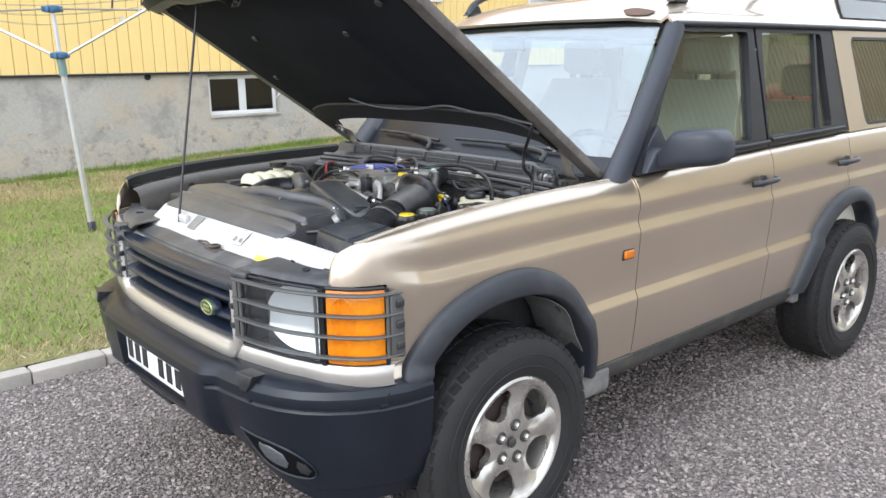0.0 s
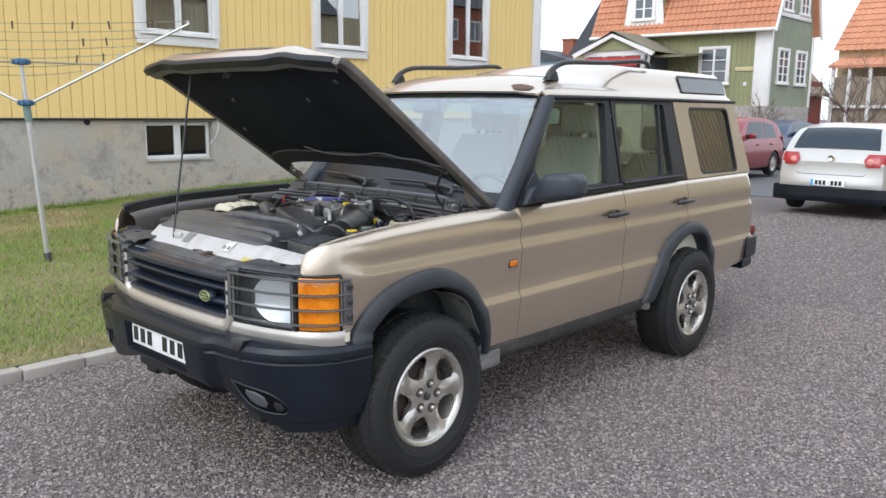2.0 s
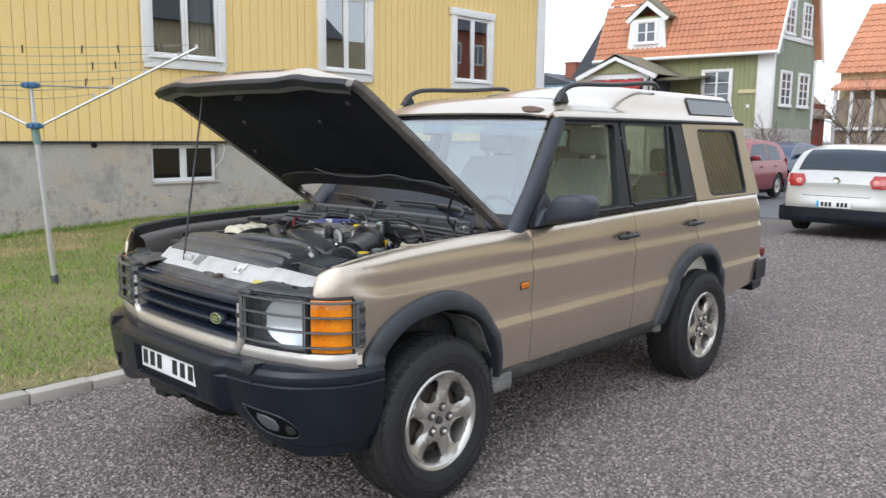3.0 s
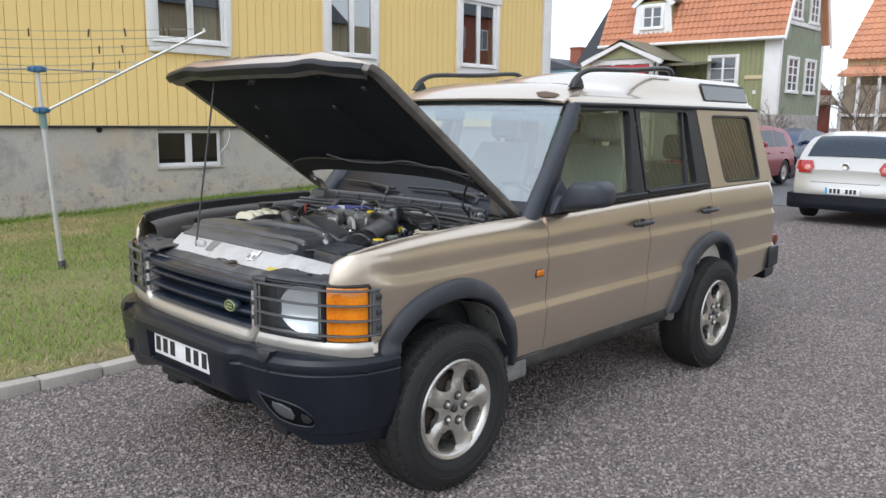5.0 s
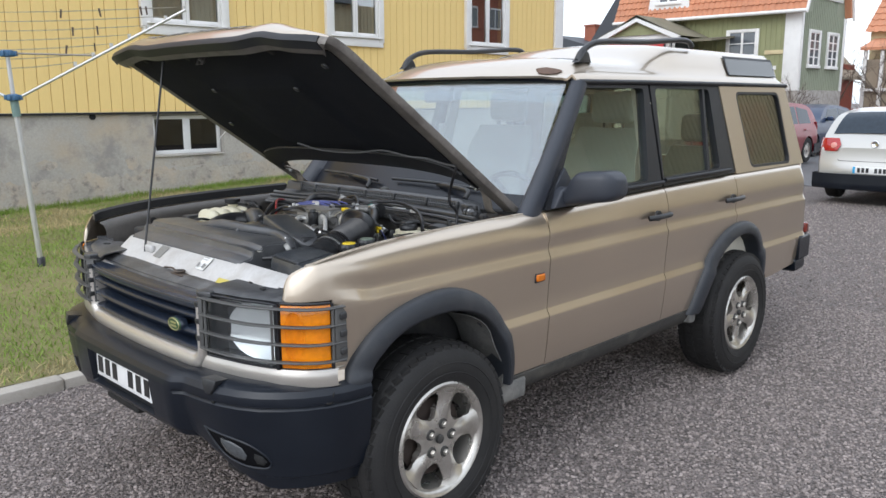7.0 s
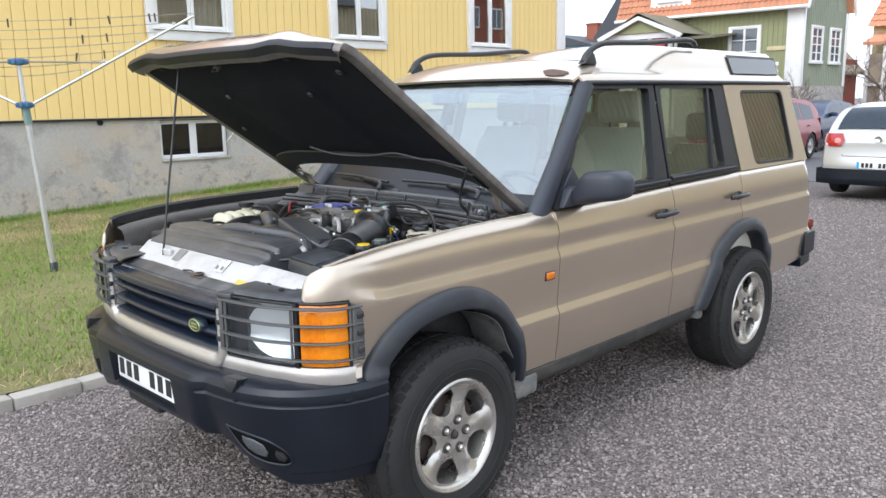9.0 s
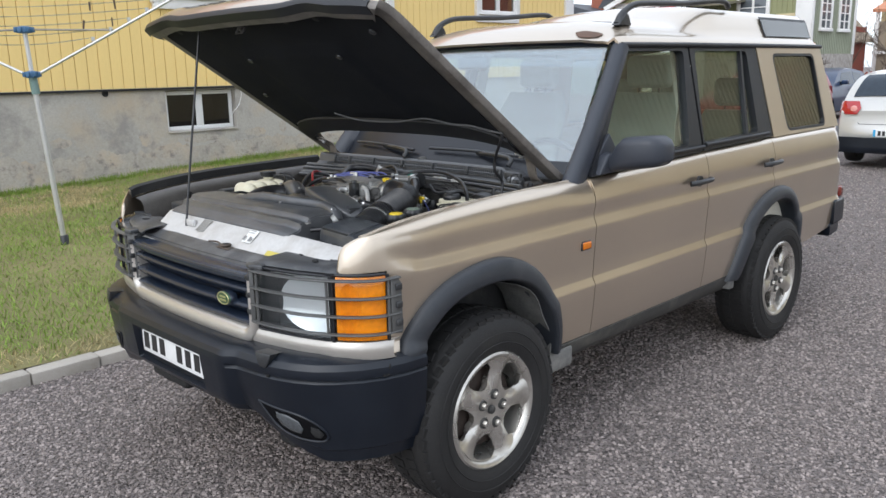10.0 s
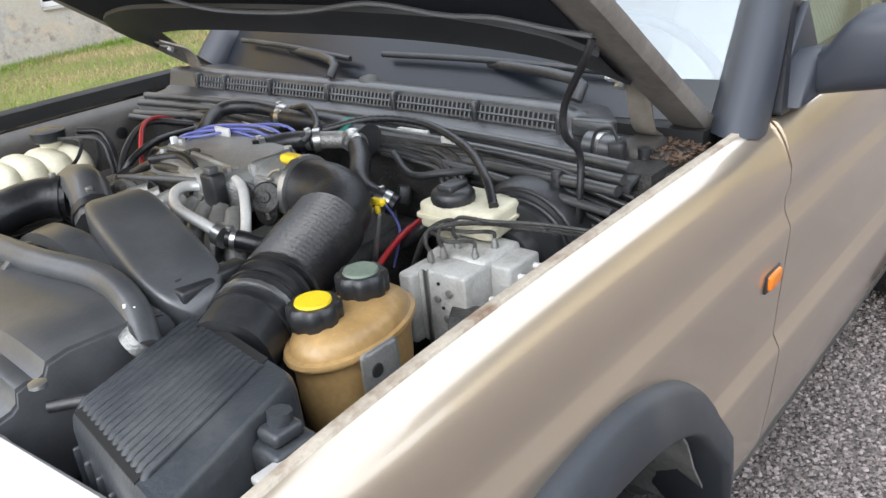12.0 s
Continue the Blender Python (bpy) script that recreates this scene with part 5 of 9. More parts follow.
# sills
bm = bmesh.new()
add_prism(bm, [(-0.82, 0.492), (-0.835, 0.478), (-0.822, 0.43), (-0.78, 0.385), (-0.70, 0.385), (-0.70, 0.492)], 0.395, 2.03, "x", 0.006)
o = part("sill", bm, SILL, car, "dusty dark sill below the doors")
mirrored(o)
o = part("sill_end", box(0.365, 0.56, -0.838, -0.70, 0.372, 0.470, 0.02), MUD_LINER, car, "pale muddy front end of the sill")
mirrored(o)
o = part("mud_flap", box(1.985, 2.045, -0.845, -0.74, 0.40, 0.475, 0.012), MUD_LINER, car, "pale stub behind the sill")
mirrored(o)


# arch flares
def flare(outer, inner, body):
    bm = bmesh.new()
    co, ci = curve([(x, 0, z) for x, z in outer], 4), curve([(x, 0, z) for x, z in inner], 4)
    rows = []
    for a, b in zip(co, ci):
        y0 = body(a.x, a.z)
        row = []
        for t, dy in ((-0.01, -0.02), (0.0, 0.004), (0.05, 0.018), (0.14, 0.027), (0.5, 0.036), (0.86, 0.040), (0.95, 0.036), (1.0, 0.024), (1.0, -0.10)):
            p = a.lerp(b, t)
            row.append((p.x, -(y0 + dy), p.z))
        rows.append(row)
    add_grid(bm, rows, flip=True)
    return bm


def body_y(x, z):
    return float(np.interp(z, [q[0] for q in LOWER], [q[1] for q in LOWER])) - nose_in(x)


for out, inn in ((ARCH_F, ARCH_F_IN), (ARCH_R, ARCH_R_IN)):
    o = part("arch_flare", flare(out, inn, body_y), FLARE, car, "dark grey plastic wheel arch flare")
    mirrored(o)
    bm = bmesh.new()
    cx = sum(p[0] for p in inn) / len(inn)
    ring = curve([(x, 0, z) for x, z in inn], 3)
    add_grid(bm, [[(p.x + (p.x - cx) * 0.16, y, p.z + 0.03) for y in (-0.835, -0.70, -0.52)] for p in ring])
    o = part("arch_liner", bm, LINER, car, "dusty wheel arch liner", solid=0.004)
    mirrored(o)
    if out is ARCH_F:
        bm = bmesh.new()
        add_grid(bm, [[(p.x + dx - 0.010 * math.sin(p.z * 31), y, p.z - 0.012) for y, dx in ((-0.845, 0.0), (-0.80, 0.010), (-0.74, -0.004), (-0.66, 0.0))] for p in ring if p.x > cx + 0.20])
        o = part("mud_liner", bm, MUD_LINER, car, "mud-splashed grey inner arch panel", solid=0.004)
        mirrored(o)
    o = part("arch_wall", prism([(cx - 0.44, 0.42), (cx + 0.44, 0.42), (cx + 0.40, 0.75), (cx + 0.20, 0.92), (cx - 0.20, 0.92), (cx - 0.40, 0.75)], -0.634, -0.622, "y"), LINER, car, smooth=0)
    mirrored(o)

# ---- wheels ----
def make_wheel():
    wheel = thing("wheel", "", "")
    R, W = 0.366, 0.128
    prof = [(0.205, -0.098), (0.222, -0.112), (0.255, -0.126), (0.295, -W), (0.325, -0.120), (0.345, -0.108), (0.360, -0.092), (R, -0.06), (R, 0.06), (0.360, 0.092), (0.345, 0.108), (0.325, 0.120), (0.295, W), (0.255, 0.126), (0.222, 0.112), (0.205, 0.098)]
    part("tyre", lathe(prof, 64, pose(0, 0, 0, 90), False), TYRE, wheel, "worn dusty black tyre")
    bm = bmesh.new()
    for k in range(52):
        a = 2 * math.pi * k / 52
        for j, (y0, y1) in enumerate(((-0.108, -0.066), (-0.056, -0.014), (0.014, 0.056), (0.066, 0.108))):
            off = 0.055 * (j % 2)
            add_box(bm, -0.0165, 0.0165, y0, y1, R - 0.012 - (0.012 if j in (0, 3) else 0), R + 0.0045 - (0.010 if j in (0, 3) else 0), m=Matrix.Rotation(a + off, 4, "Y") @ pose(0, 0, 0, 0, 0, 8 if j % 2 else -8))
    tagged(part("tread", bm, TYRE, wheel, smooth=0), kind="stuff")
    bm = bmesh.new()
    for r in (0.262, 0.300):
        add_tube(bm, [(r * math.cos(2 * math.pi * k / 48), -0.1275, r * math.sin(2 * math.pi * k / 48)) for k in range(49)], 0.0022, 4, caps=False)
    part("sidewall_ring", bm, TYRE, wheel)
    rim_prof = [(0.218, -0.102), (0.222, -0.110), (0.216, -0.115), (0.206, -0.112), (0.198, -0.098), (0.194, -0.06), (0.190, 0.09), (0.205, 0.10)]
    bm = bmesh.new()
    seg = 64
    rings = [[(r * math.cos(2 * math.pi * k / seg), h, r * math.sin(2 * math.pi * k / seg)) for k in range(seg)] for r, h in rim_prof]
    add_grid(bm, rings, close=True)
    rim = part("rim", bm, ALLOY, wheel, "silver five-spoke alloy rim", solid=0.004)
    # five broad spokes: a dished disc with five rounded windows
    bm = bmesh.new()
    def dish(r):
        return -0.078 - 0.020 * math.exp(-((r - 0.06) / 0.07) ** 2) - 0.022 * max(0, (r - 0.11) / 0.09) ** 2
    def solid_here(r, a):
        if r < 0.094 or r > 0.193:
            return True
        half = 0.27 + 0.15 * (r - 0.094) / 0.1
        d = math.remainder(a - math.pi / 2 + math.pi / 5, 2 * math.pi / 5)
        return (abs(r - 0.145) / 0.050) ** 2.6 + (abs(d) / half) ** 2.4 >= 1
    nr2, ns2 = 44, 250
    verts = {}
    def vert(i, k):
        k %= ns2
        if (i, k) not in verts:
            r, a = 0.2 * i / nr2, 2 * math.pi * k / ns2
            d = abs(math.remainder(a - math.pi / 2, 2 * math.pi / 5))
            bulge = 0.016 * max(0.0, 1 - (d / 0.30) ** 2) * min(1, max(0, (r - 0.07) / 0.05))
            verts[i, k] = bm.verts.new((r * math.cos(a), dish(r) - bulge, r * math.sin(a)))
        return verts[i, k]
    for i in range(1, nr2):
        for k in range(ns2):
            if solid_here(0.2 * (i + 0.5) / nr2, 2 * math.pi * (k + 0.5) / ns2):
                bm.faces.new((vert(i, k), vert(i, k + 1), vert(i + 1, k + 1), vert(i + 1, k)))
    bmesh.ops.smooth_vert(bm, verts=[v for v in bm.verts if v.is_boundary], factor=0.5, use_axis_x=True, use_axis_y=True, use_axis_z=True)
    bmesh.ops.smooth_vert(bm, verts=[v for v in bm.verts if v.is_boundary], factor=0.5, use_axis_x=True, use_axis_y=True, use_axis_z=True)
    bmesh.ops.recalc_face_normals(bm, faces=bm.faces)
    sp = part("spokes", bm, ALLOY, wheel, solid=0.0)
    md = sp.modifiers.new("thickness", "SOLIDIFY")
    md.thickness, md.offset = 0.03, 1.0 if sum(p.normal.y * p.area for p in sp.data.polygons) > 0 else -1.0
    for k in range(5):
        a = math.pi / 2 + 2 * math.pi * k / 5
        bm = lathe([(0.0125, -0.004), (0.0125, 0.014), (0.009, 0.019), (0.0, 0.020)], 6, Matrix.Translation((0.060 * math.cos(a), -0.098, 0.060 * math.sin(a))) @ pose(0, 0, 0, 90))
        part("wheel_nut", bm, ALLOY, wheel)
        # dark raised disc stands in for the shade round the nut
        bm = lathe([(0.022, -0.004), (0.020, 0.005), (0.0, 0.006)], 14, Matrix.Translation((0.060 * math.cos(a), -0.0985, 0.060 * math.sin(a))) @ pose(0, 0, 0, 90))
        part("nut_recess", bm, DARK_IRON, wheel)
    part("centre_cap", lathe([(0.017, -0.004), (0.017, 0.005), (0.013, 0.008), (0.0, 0.008)], 18, Matrix.Translation((0, -0.097, 0)) @ pose(0, 0, 0, 90)), DARK_IRON, wheel)
    part("brake_disc", lathe([(0.05, 0.0), (0.15, 0.0), (0.15, 0.02), (0.05, 0.02)], 30, pose(0, -0.03, 0, 90)), RUSTY_DISC, wheel, "rusty dark brake disc")
    # near-black disc supplies the deep shade seen between the spokes
    part("rim_well", lathe([(0.0, 0.0), (0.19, 0.0), (0.19, 0.01), (0.0, 0.01)], 30, pose(0, 0.06, 0, 90)), DARK, wheel)
    return wheel


wheel = make_wheel()
wheel.parent = car
wheel.matrix_basis = pose(0.0, -0.772, 0.366, 0, 14, 0)
for x, y, rz, ry in ((2.54, -0.775, 0, 40), (0.0, 0.772, 180, 0), (2.54, 0.775, 180, 20)):
    w = copy_thing(wheel, pose(x, y, 0.362, 0, ry, rz))
for o in car.children:
    if o.name.startswith("wheel") and "category" in o:
        del o["category"]

# ---- front end ----
front_line = lin((-0.86, -0.462), (-0.845, -0.500), (-0.80, -0.556), (-0.735, -0.598), (-0.60, -0.646), (-0.45, -0.680), (-0.38, -0.690))
FAR = 0.085


def front_x(y):
    """Plan line of the lamps: x by half width."""
    return front_line(-abs(y))


# headlamps: dark housing, bright bowl, clear fluted lens
ys = [0.435 + 0.292 * i / 14 for i in range(15)]
bm = bmesh.new()
add_grid(bm, [[(front_x(y) + 0.075, -y, z) for z in (0.765, 0.80, 0.87, 0.94, 0.968)] for y in ys])
for z in (0.765, 0.968):
    add_grid(bm, [[(front_x(y) + d, -y, z) for d in (0.004, 0.075)] for y in ys])
for y in (ys[0], ys[-1]):
    add_grid(bm, [[(front_x(y) + d, -y, z) for z in (0.765, 0.968)] for d in (0.004, 0.075)])
lamp = part("headlight", bm, LAMP_BOX, car, "clear headlight behind a bar guard", solid=0.003)
bm = bmesh.new()
add_grid(bm, [[(front_x(y) - 0.004, -y, z) for z in (0.763, 0.80, 0.87, 0.94, 0.970)] for y in ys])
lens = part("lamp_lens", bm, LENS, lamp, "clear headlight lens", solid=0.003)
lens.visible_shadow = False
bm = bmesh.new()
rows = []
for i in range(21):
    y = 0.520 + 0.202 * i / 20
    row = []
    for j in range(21):
        u = -1 + 2 * j / 20
        # a round bowl cut off by the lamp's straight edges
        half = 0.098 * min(1.0, math.sqrt(max(0.0, 1 - ((0.622 - y) / 0.108) ** 2)) if y < 0.622 else 1.0)
        z = 0.866 + u * half
        r2 = ((y - 0.635) / 0.12) ** 2 + ((z - 0.866) / 0.12) ** 2
        row.append((front_x(y) + 0.014 + 0.046 * max(0.0, 1 - r2) ** 0.8, -y, z))
    rows.append(row)
add_grid(bm, rows)
part("reflector", bm, REFLECTOR, lamp, "bright bowl-shaped reflector", solid=0.002)
bm = bmesh.new()
rim = [(front_x(y) - 0.006, -y) for y in ys]
add_tube(bm, [(x, y, 0.760) for x, y in rim] + [(x, y, 0.973) for x, y in rim[::-1]] + [(*rim[0], 0.760)], 0.0045, 6)
part("lamp_gasket", bm, TRIM, lamp)
lamp_r = mirrored(lamp, dy=FAR)
for ch in list(lamp.children):
    c = mirrored(ch, lamp_r, FAR)
    c.visible_shadow = ch.visible_shadow
# indicators
path = [(front_x(y), y) for y in [0.742 + 0.090 * i / 8 for i in range(9)]] + [(-0.490, 0.845), (-0.478, 0.850)]
bm = bmesh.new()
add_grid(bm, [[(x - 0.004 + 0.006 * e, -y - 0.002 + 0.003 * e, z) for z, e in ((0.760, 1), (0.766, 0.2), (0.80, 0), (0.86, 0), (0.92, 0), (0.964, 0.2), (0.974, 1))] for x, y in path])
ind = part("indicator", bm, AMBER, car, "large amber corner indicator", solid=0.006)
bm = bmesh.new()
for i in range(15):
    t = i / 14
    y = 0.756 + 0.052 * t
    h = 0.082 * math.sqrt(max(0.05, 1 - ((t - 0.45) / 0.62) ** 2))
    add_tube(bm, [(front_x(y) - 0.0045, -y - 0.001, 0.868 - h), (front_x(y) - 0.0045, -y - 0.001, 0.868 + h)], 0.0018, 6, caps=False)
part("lens_rib", bm, AMBER, ind)
bm = bmesh.new()
add_tube(bm, [(front_x(0.734) - 0.006, -0.734, 0.757), (front_x(0.734) - 0.006, -0.734, 0.976)], 0.0065, 6)
add_tube(bm, [(-0.474, -0.853, 0.757), (-0.474, -0.853, 0.976)], 0.006, 6)
add_tube(bm, [(x - 0.004, -y - 0.002, 0.977) for x, y in path], 0.005, 6)
part("lamp_joint", bm, TRIM, ind)
bm = bmesh.new()
plan = [(x + 0.006, -y + 0.006) for x, y in path] + [(-0.462, -0.72), (front_x(0.738) + 0.02, -0.738)]
add_prism(bm, plan, 0.762, 0.976, "z")
part("lamp_body", bm, LAMP_BOX, ind, smooth=0)
ind_r = mirrored(ind, dy=FAR)
for ch in list(ind.children):
    mirrored(ch, ind_r, FAR)
# painted strip under the lamps
bm = bmesh.new()
strip = [(front_x(y), y) for y in [0.400 + 0.432 * i / 18 for i in range(19)]] + [(-0.490, 0.848), (-0.470, 0.857), (-0.455, 0.861)]
add_grid(bm, [[(x + dx, -(y + dy), z) for dx, dy, z in ((0.03, -0.01, 0.757), (-0.004, 0.0, 0.757), (-0.011, 0.004, 0.746), (-0.013, 0.005, 0.722), (-0.006, 0.001, 0.698), (0.03, -0.01, 0.690))] for x, y in strip], flip=True)
o = part("lamp_sill", bm, SILVER, car, "painted strip below the lamps", solid=0.004)
mirrored(o, dy=FAR)
# lamp guards: flat slats between two end panels
guard_pts = [(-0.690, 0.398), (-0.706, 0.418), (-0.708, 0.46), (-0.698, 0.54), (-0.674, 0.64), (-0.636, 0.725), (-0.598, 0.786), (-0.548, 0.842), (-0.500, 0.870), (-0.440, 0.877)]
guard = thing("lamp_guard", "", "")
guard.parent = car
guard["label"] = "dark grey slatted guard over the headlight"
for z in (0.787, 0.846, 0.905, 0.963):
    bm = bmesh.new()
    c = curve([(x, -y, z) for x, y in guard_pts], 4)
    rows = []
    for i, p in enumerate(c):
        t = (c[min(i + 1, len(c) - 1)] - c[max(i - 1, 0)]).normalized()
        nrm = Vector((-abs(t.y), -abs(t.x), 0))
        rows.append([p + nrm * a + Vector((0, 0, b)) for a, b in ((0.003, -0.003), (0.005, 0.0), (0.003, 0.003), (-0.014, 0.0035), (-0.014, -0.0035))])
    vs = add_grid(bm, rows, close=True)
    bm.faces.new(vs[0]); bm.faces.new(vs[-1][::-1])
    bmesh.ops.recalc_face_normals(bm, faces=bm.faces)
    part("guard_bar", bm, GUARD, guard)
for x, y, w in ((-0.700, 0.452, 0.006), (-0.625, 0.734, 0.0045), (-0.484, 0.869, 0.005)):
    part("guard_upright", tube([(x, -y, 0.782), (x, -y, 0.968)], w, 6), GUARD, guard)
bm = bmesh.new()
add_prism(bm, [(-0.478, 0.784), (-0.436, 0.776), (-0.430, 0.79), (-0.434, 0.945), (-0.452, 0.968), (-0.478, 0.968)], -0.876, -0.866, "y", 0.003)
part("guard_end_plate", bm, GUARD, guard)
bm = bmesh.new()
add_prism(bm, [(-0.688, -0.395), (-0.708, -0.420), (-0.700, -0.432), (-0.672, -0.412)], 0.780, 0.972, "z", 0.003)
part("guard_end_plate", bm, GUARD, guard)
bm = bmesh.new()
add_prism(bm, [(-0.700, -0.396), (-0.712, -0.430), (-0.690, -0.475), (-0.640, -0.455), (-0.640, -0.40)], 0.966, 0.984, "z", 0.006, 3)
part("guard_shoulder", bm, COVER, guard, "dusty grey shoulder above the guard")
for z in (0.817, 0.876, 0.935):
    part("guard_clip", box(-0.462, -0.436, -0.884, -0.872, z - 0.012, z + 0.010, 0.004), BLACK, guard)
    part("guard_clip", box(-0.712, -0.690, -0.420, -0.398, z - 0.010, z + 0.010, 0.004), BLACK, guard)
guard_r = new("lamp_guard")
guard_r.parent = car
guard_r["label"] = guard["label"]
for ch in list(guard.children):
    mirrored(ch, guard_r, FAR)

# grille
gx_of = lambda y: -0.708 + 0.020 * (abs(y) / 0.45) ** 2
GC = 0.045
YS = [GC - 0.46 + 0.92 * i / 24 for i in range(25)]
grille = part("grille", bm_of(lambda bm: add_grid(bm, [[(gx_of(y) + 0.055, y, z) for z in (0.715, 0.95)] for y in YS])), DARK, car, "dark slatted grille in a silver-painted surround", solid=0.004)
bm = bmesh.new()
# surround: broad lower lip turning up into the two ends
for s in (-1, 1):
    turn = [(GC + s * 0.40 * i / 12, 0.0) for i in range(13)] + [(GC + s * (0.40 + 0.055 * math.sin(a)), 0.055 * (1 - math.cos(a))) for a in [math.pi / 2 * k / 6 for k in range(1, 7)]] + [(GC + s * 0.455, 0.055 + 0.165 * k / 5) for k in range(1, 6)]
    rows = []
    for i, (y, h) in enumerate(turn):
        a = min(1.0, max(0.0, (i - 12) / 6)) * math.pi / 2
        w = 1.0 - 0.55 * min(1.0, max(0.0, (i - 12) / 6))
        rows.append([(gx_of(y) + dx, y + s * math.sin(a) * e * w, 0.722 + h - math.cos(a) * e * w) for dx, e in ((0.05, -0.030), (0.004, -0.029), (-0.010, -0.020), (-0.015, 0.0), (-0.009, 0.022), (0.006, 0.030), (0.03, 0.031))])
    add_grid(bm, rows, flip=s > 0)
part("surround", bm, SILVER, grille, "silver painted surround", solid=0.005)
for zc in (0.878, 0.818, 0.763):
    bm = bmesh.new()
    rows = []
    for y in [GC - 0.45 + 0.90 * i / 24 for i in range(25)]:
        x = gx_of(y)
        rows.append([(x + dx, y, zc + dz) for dx, dz in ((0.05, 0.020), (0.012, 0.015), (0.0, 0.011), (-0.004, 0.004), (0.002, -0.004), (0.026, -0.026), (0.05, -0.028))])
    vs = add_grid(bm, rows, close=True)
    bm.faces.new(vs[0]); bm.faces.new(vs[-1][::-1])
    bmesh.ops.recalc_face_normals(bm, faces=bm.faces)
    part("slat", bm, GRILLE, grille)
# flat top rail with a lighter grey front edge, and the grey step behind it
across = [GC - 0.462 + 0.924 * i / 24 for i in range(25)]
bm = bmesh.new()
add_grid(bm, [[(gx_of(y) + dx, y, z) for dx, z in ((0.04, 0.910), (0.0, 0.913), (-0.006, 0.918), (-0.007, 0.932), (-0.002, 0.939), (0.010, 0.942), (0.052, 0.945), (0.056, 0.950), (0.056, 0.960))] for y in across])
part("top_rail", bm, GRILLE, grille, "glossy dark top rail of the grille", solid=0.004)
part("rail_edge", tube([(gx_of(y) - 0.005, y, 0.936) for y in across], 0.0035, 6), COVER, grille)
bm = bmesh.new()
add_grid(bm, [[(gx_of(y) + dx, y, z) for dx, z in ((0.053, 0.945), (0.055, 0.956), (0.062, 0.962), (0.088, 0.972), (0.094, 0.976), (0.112, 0.977), (0.116, 0.965))] for y in across])
part("rail_step", bm, COVER, grille, "grey plastic step behind the rail", solid=0.004)
# badge on its raised boss
m = Matrix.Translation((gx_of(0.25) - 0.002, -0.25, 0.836)) @ Euler((0, -math.pi / 2, 0)).to_matrix().to_4x4()
part("badge_boss", lathe([(1.0, -0.02), (1.0, 0.002), (0.96, 0.004), (0.0, 0.004)], 28, m @ Matrix.Diagonal((0.027, 0.047, 1, 1))), GRILLE, grille)
part("badge", lathe([(1.0, 0.003), (0.92, 0.009), (0.80, 0.010), (0.0, 0.011)], 28, m @ Matrix.Diagonal((0.024, 0.042, 1, 1))), BADGE_GREEN, grille, "small green oval badge")
bm = bmesh.new()
add_tube(bm, [(gx_of(0.25) - 0.0125, -0.25 + 0.037 * math.cos(a), 0.836 + 0.021 * math.sin(a)) for a in [2 * math.pi * k / 28 for k in range(29)]], 0.0022, 5, caps=False)
for dz, w in ((0.006, 0.018), (-0.006, 0.02)):
    add_box(bm, gx_of(0.25) - 0.0152, gx_of(0.25) - 0.012, -0.25 - w, -0.25 + w, 0.836 + dz - 0.003, 0.836 + dz + 0.003)
part("badge_mark", bm, BADGE_GOLD, grille)

FOG = mat("dusty_fog_lens", (0.075, 0.08, 0.085), 0.2, 0.0, 0.25, 14, 100, dirt=(0.12, 0.12, 0.115), dirt_amount=0.6, dirt_scale=10)
# bumper: a proud middle block with the plate's recess, stepped back outer ends
BC = 0.040
BUMP = [(0.0, -0.806), (0.15, -0.806), (0.262, -0.805), (0.268, -0.805), (0.33, -0.803), (0.395, -0.8), (0.412, -0.794), (0.44, -0.776), (0.456, -0.771), (0.504, -0.766), (0.57, -0.757), (0.637, -0.742), (0.704, -0.717), (0.767, -0.68), (0.819, -0.632), (0.866, -0.572), (0.9, -0.505), (0.921, -0.43), (0.929, -0.345)]
MID = [(0.11, 0.700), (0.07, 0.700), (0.035, 0.694), (0.012, 0.684), (0.002, 0.671), (0.0, 0.657), (0.0, 0.650), (0.0005, 0.644), (0.001, 0.638), (0.001, 0.632), (0.004, 0.60), (0.008, 0.57), (0.012, 0.535), (0.015, 0.512), (0.019, 0.505), (0.030, 0.490), (0.06, 0.481), (0.18, 0.478)]
END = [(0.11, 0.702), (0.07, 0.704), (0.035, 0.700), (0.012, 0.689), (0.002, 0.673), (0.0, 0.655), (0.001, 0.649), (0.010, 0.644), (0.010, 0.638), (0.003, 0.630), (0.008, 0.58), (0.018, 0.50), (0.032, 0.42), (0.039, 0.392), (0.048, 0.386), (0.062, 0.340), (0.085, 0.329), (0.18, 0.328)]


def ease(t):
    t = min(1.0, max(0.0, t))
    return t * t * (3 - 2 * t)


def bumper_rows():
    plan = [Vector((x, y, 0)) for y, x in BUMP]
    dense = [plan[0]]
    for a, b in zip(plan, plan[1:]):
        k = max(1, round((b - a).length / 0.03))
        dense += [a.lerp(b, i / k) for i in range(1, k + 1)]
    rows = []
    for i, p in enumerate(dense):
        t = (dense[min(i + 2, len(dense) - 1)] - dense[max(i - 2, 0)]).normalized()
        inward = Vector((t.y, -t.x, 0)) if p.y > 0.5 else Vector((1, 0, 0))
        w, wb = ease((p.y - 0.40) / 0.05), min(1.0, max(0.0, (p.y - 0.38) / 0.40))
        row = []
        for j, (m0, m1) in enumerate(zip(MID, END)):
            d = m0[0] + (m1[0] - m0[0]) * w
            z = m0[1] + (m1[1] - m0[1]) * (w if j < 10 else wb)
            if 6 < j < 14 and p.y < 0.265:
                d += 0.022
            q = p + inward * d
            row.append(Vector((q.x, q.y, z)))
        rows.append(row)
    return rows


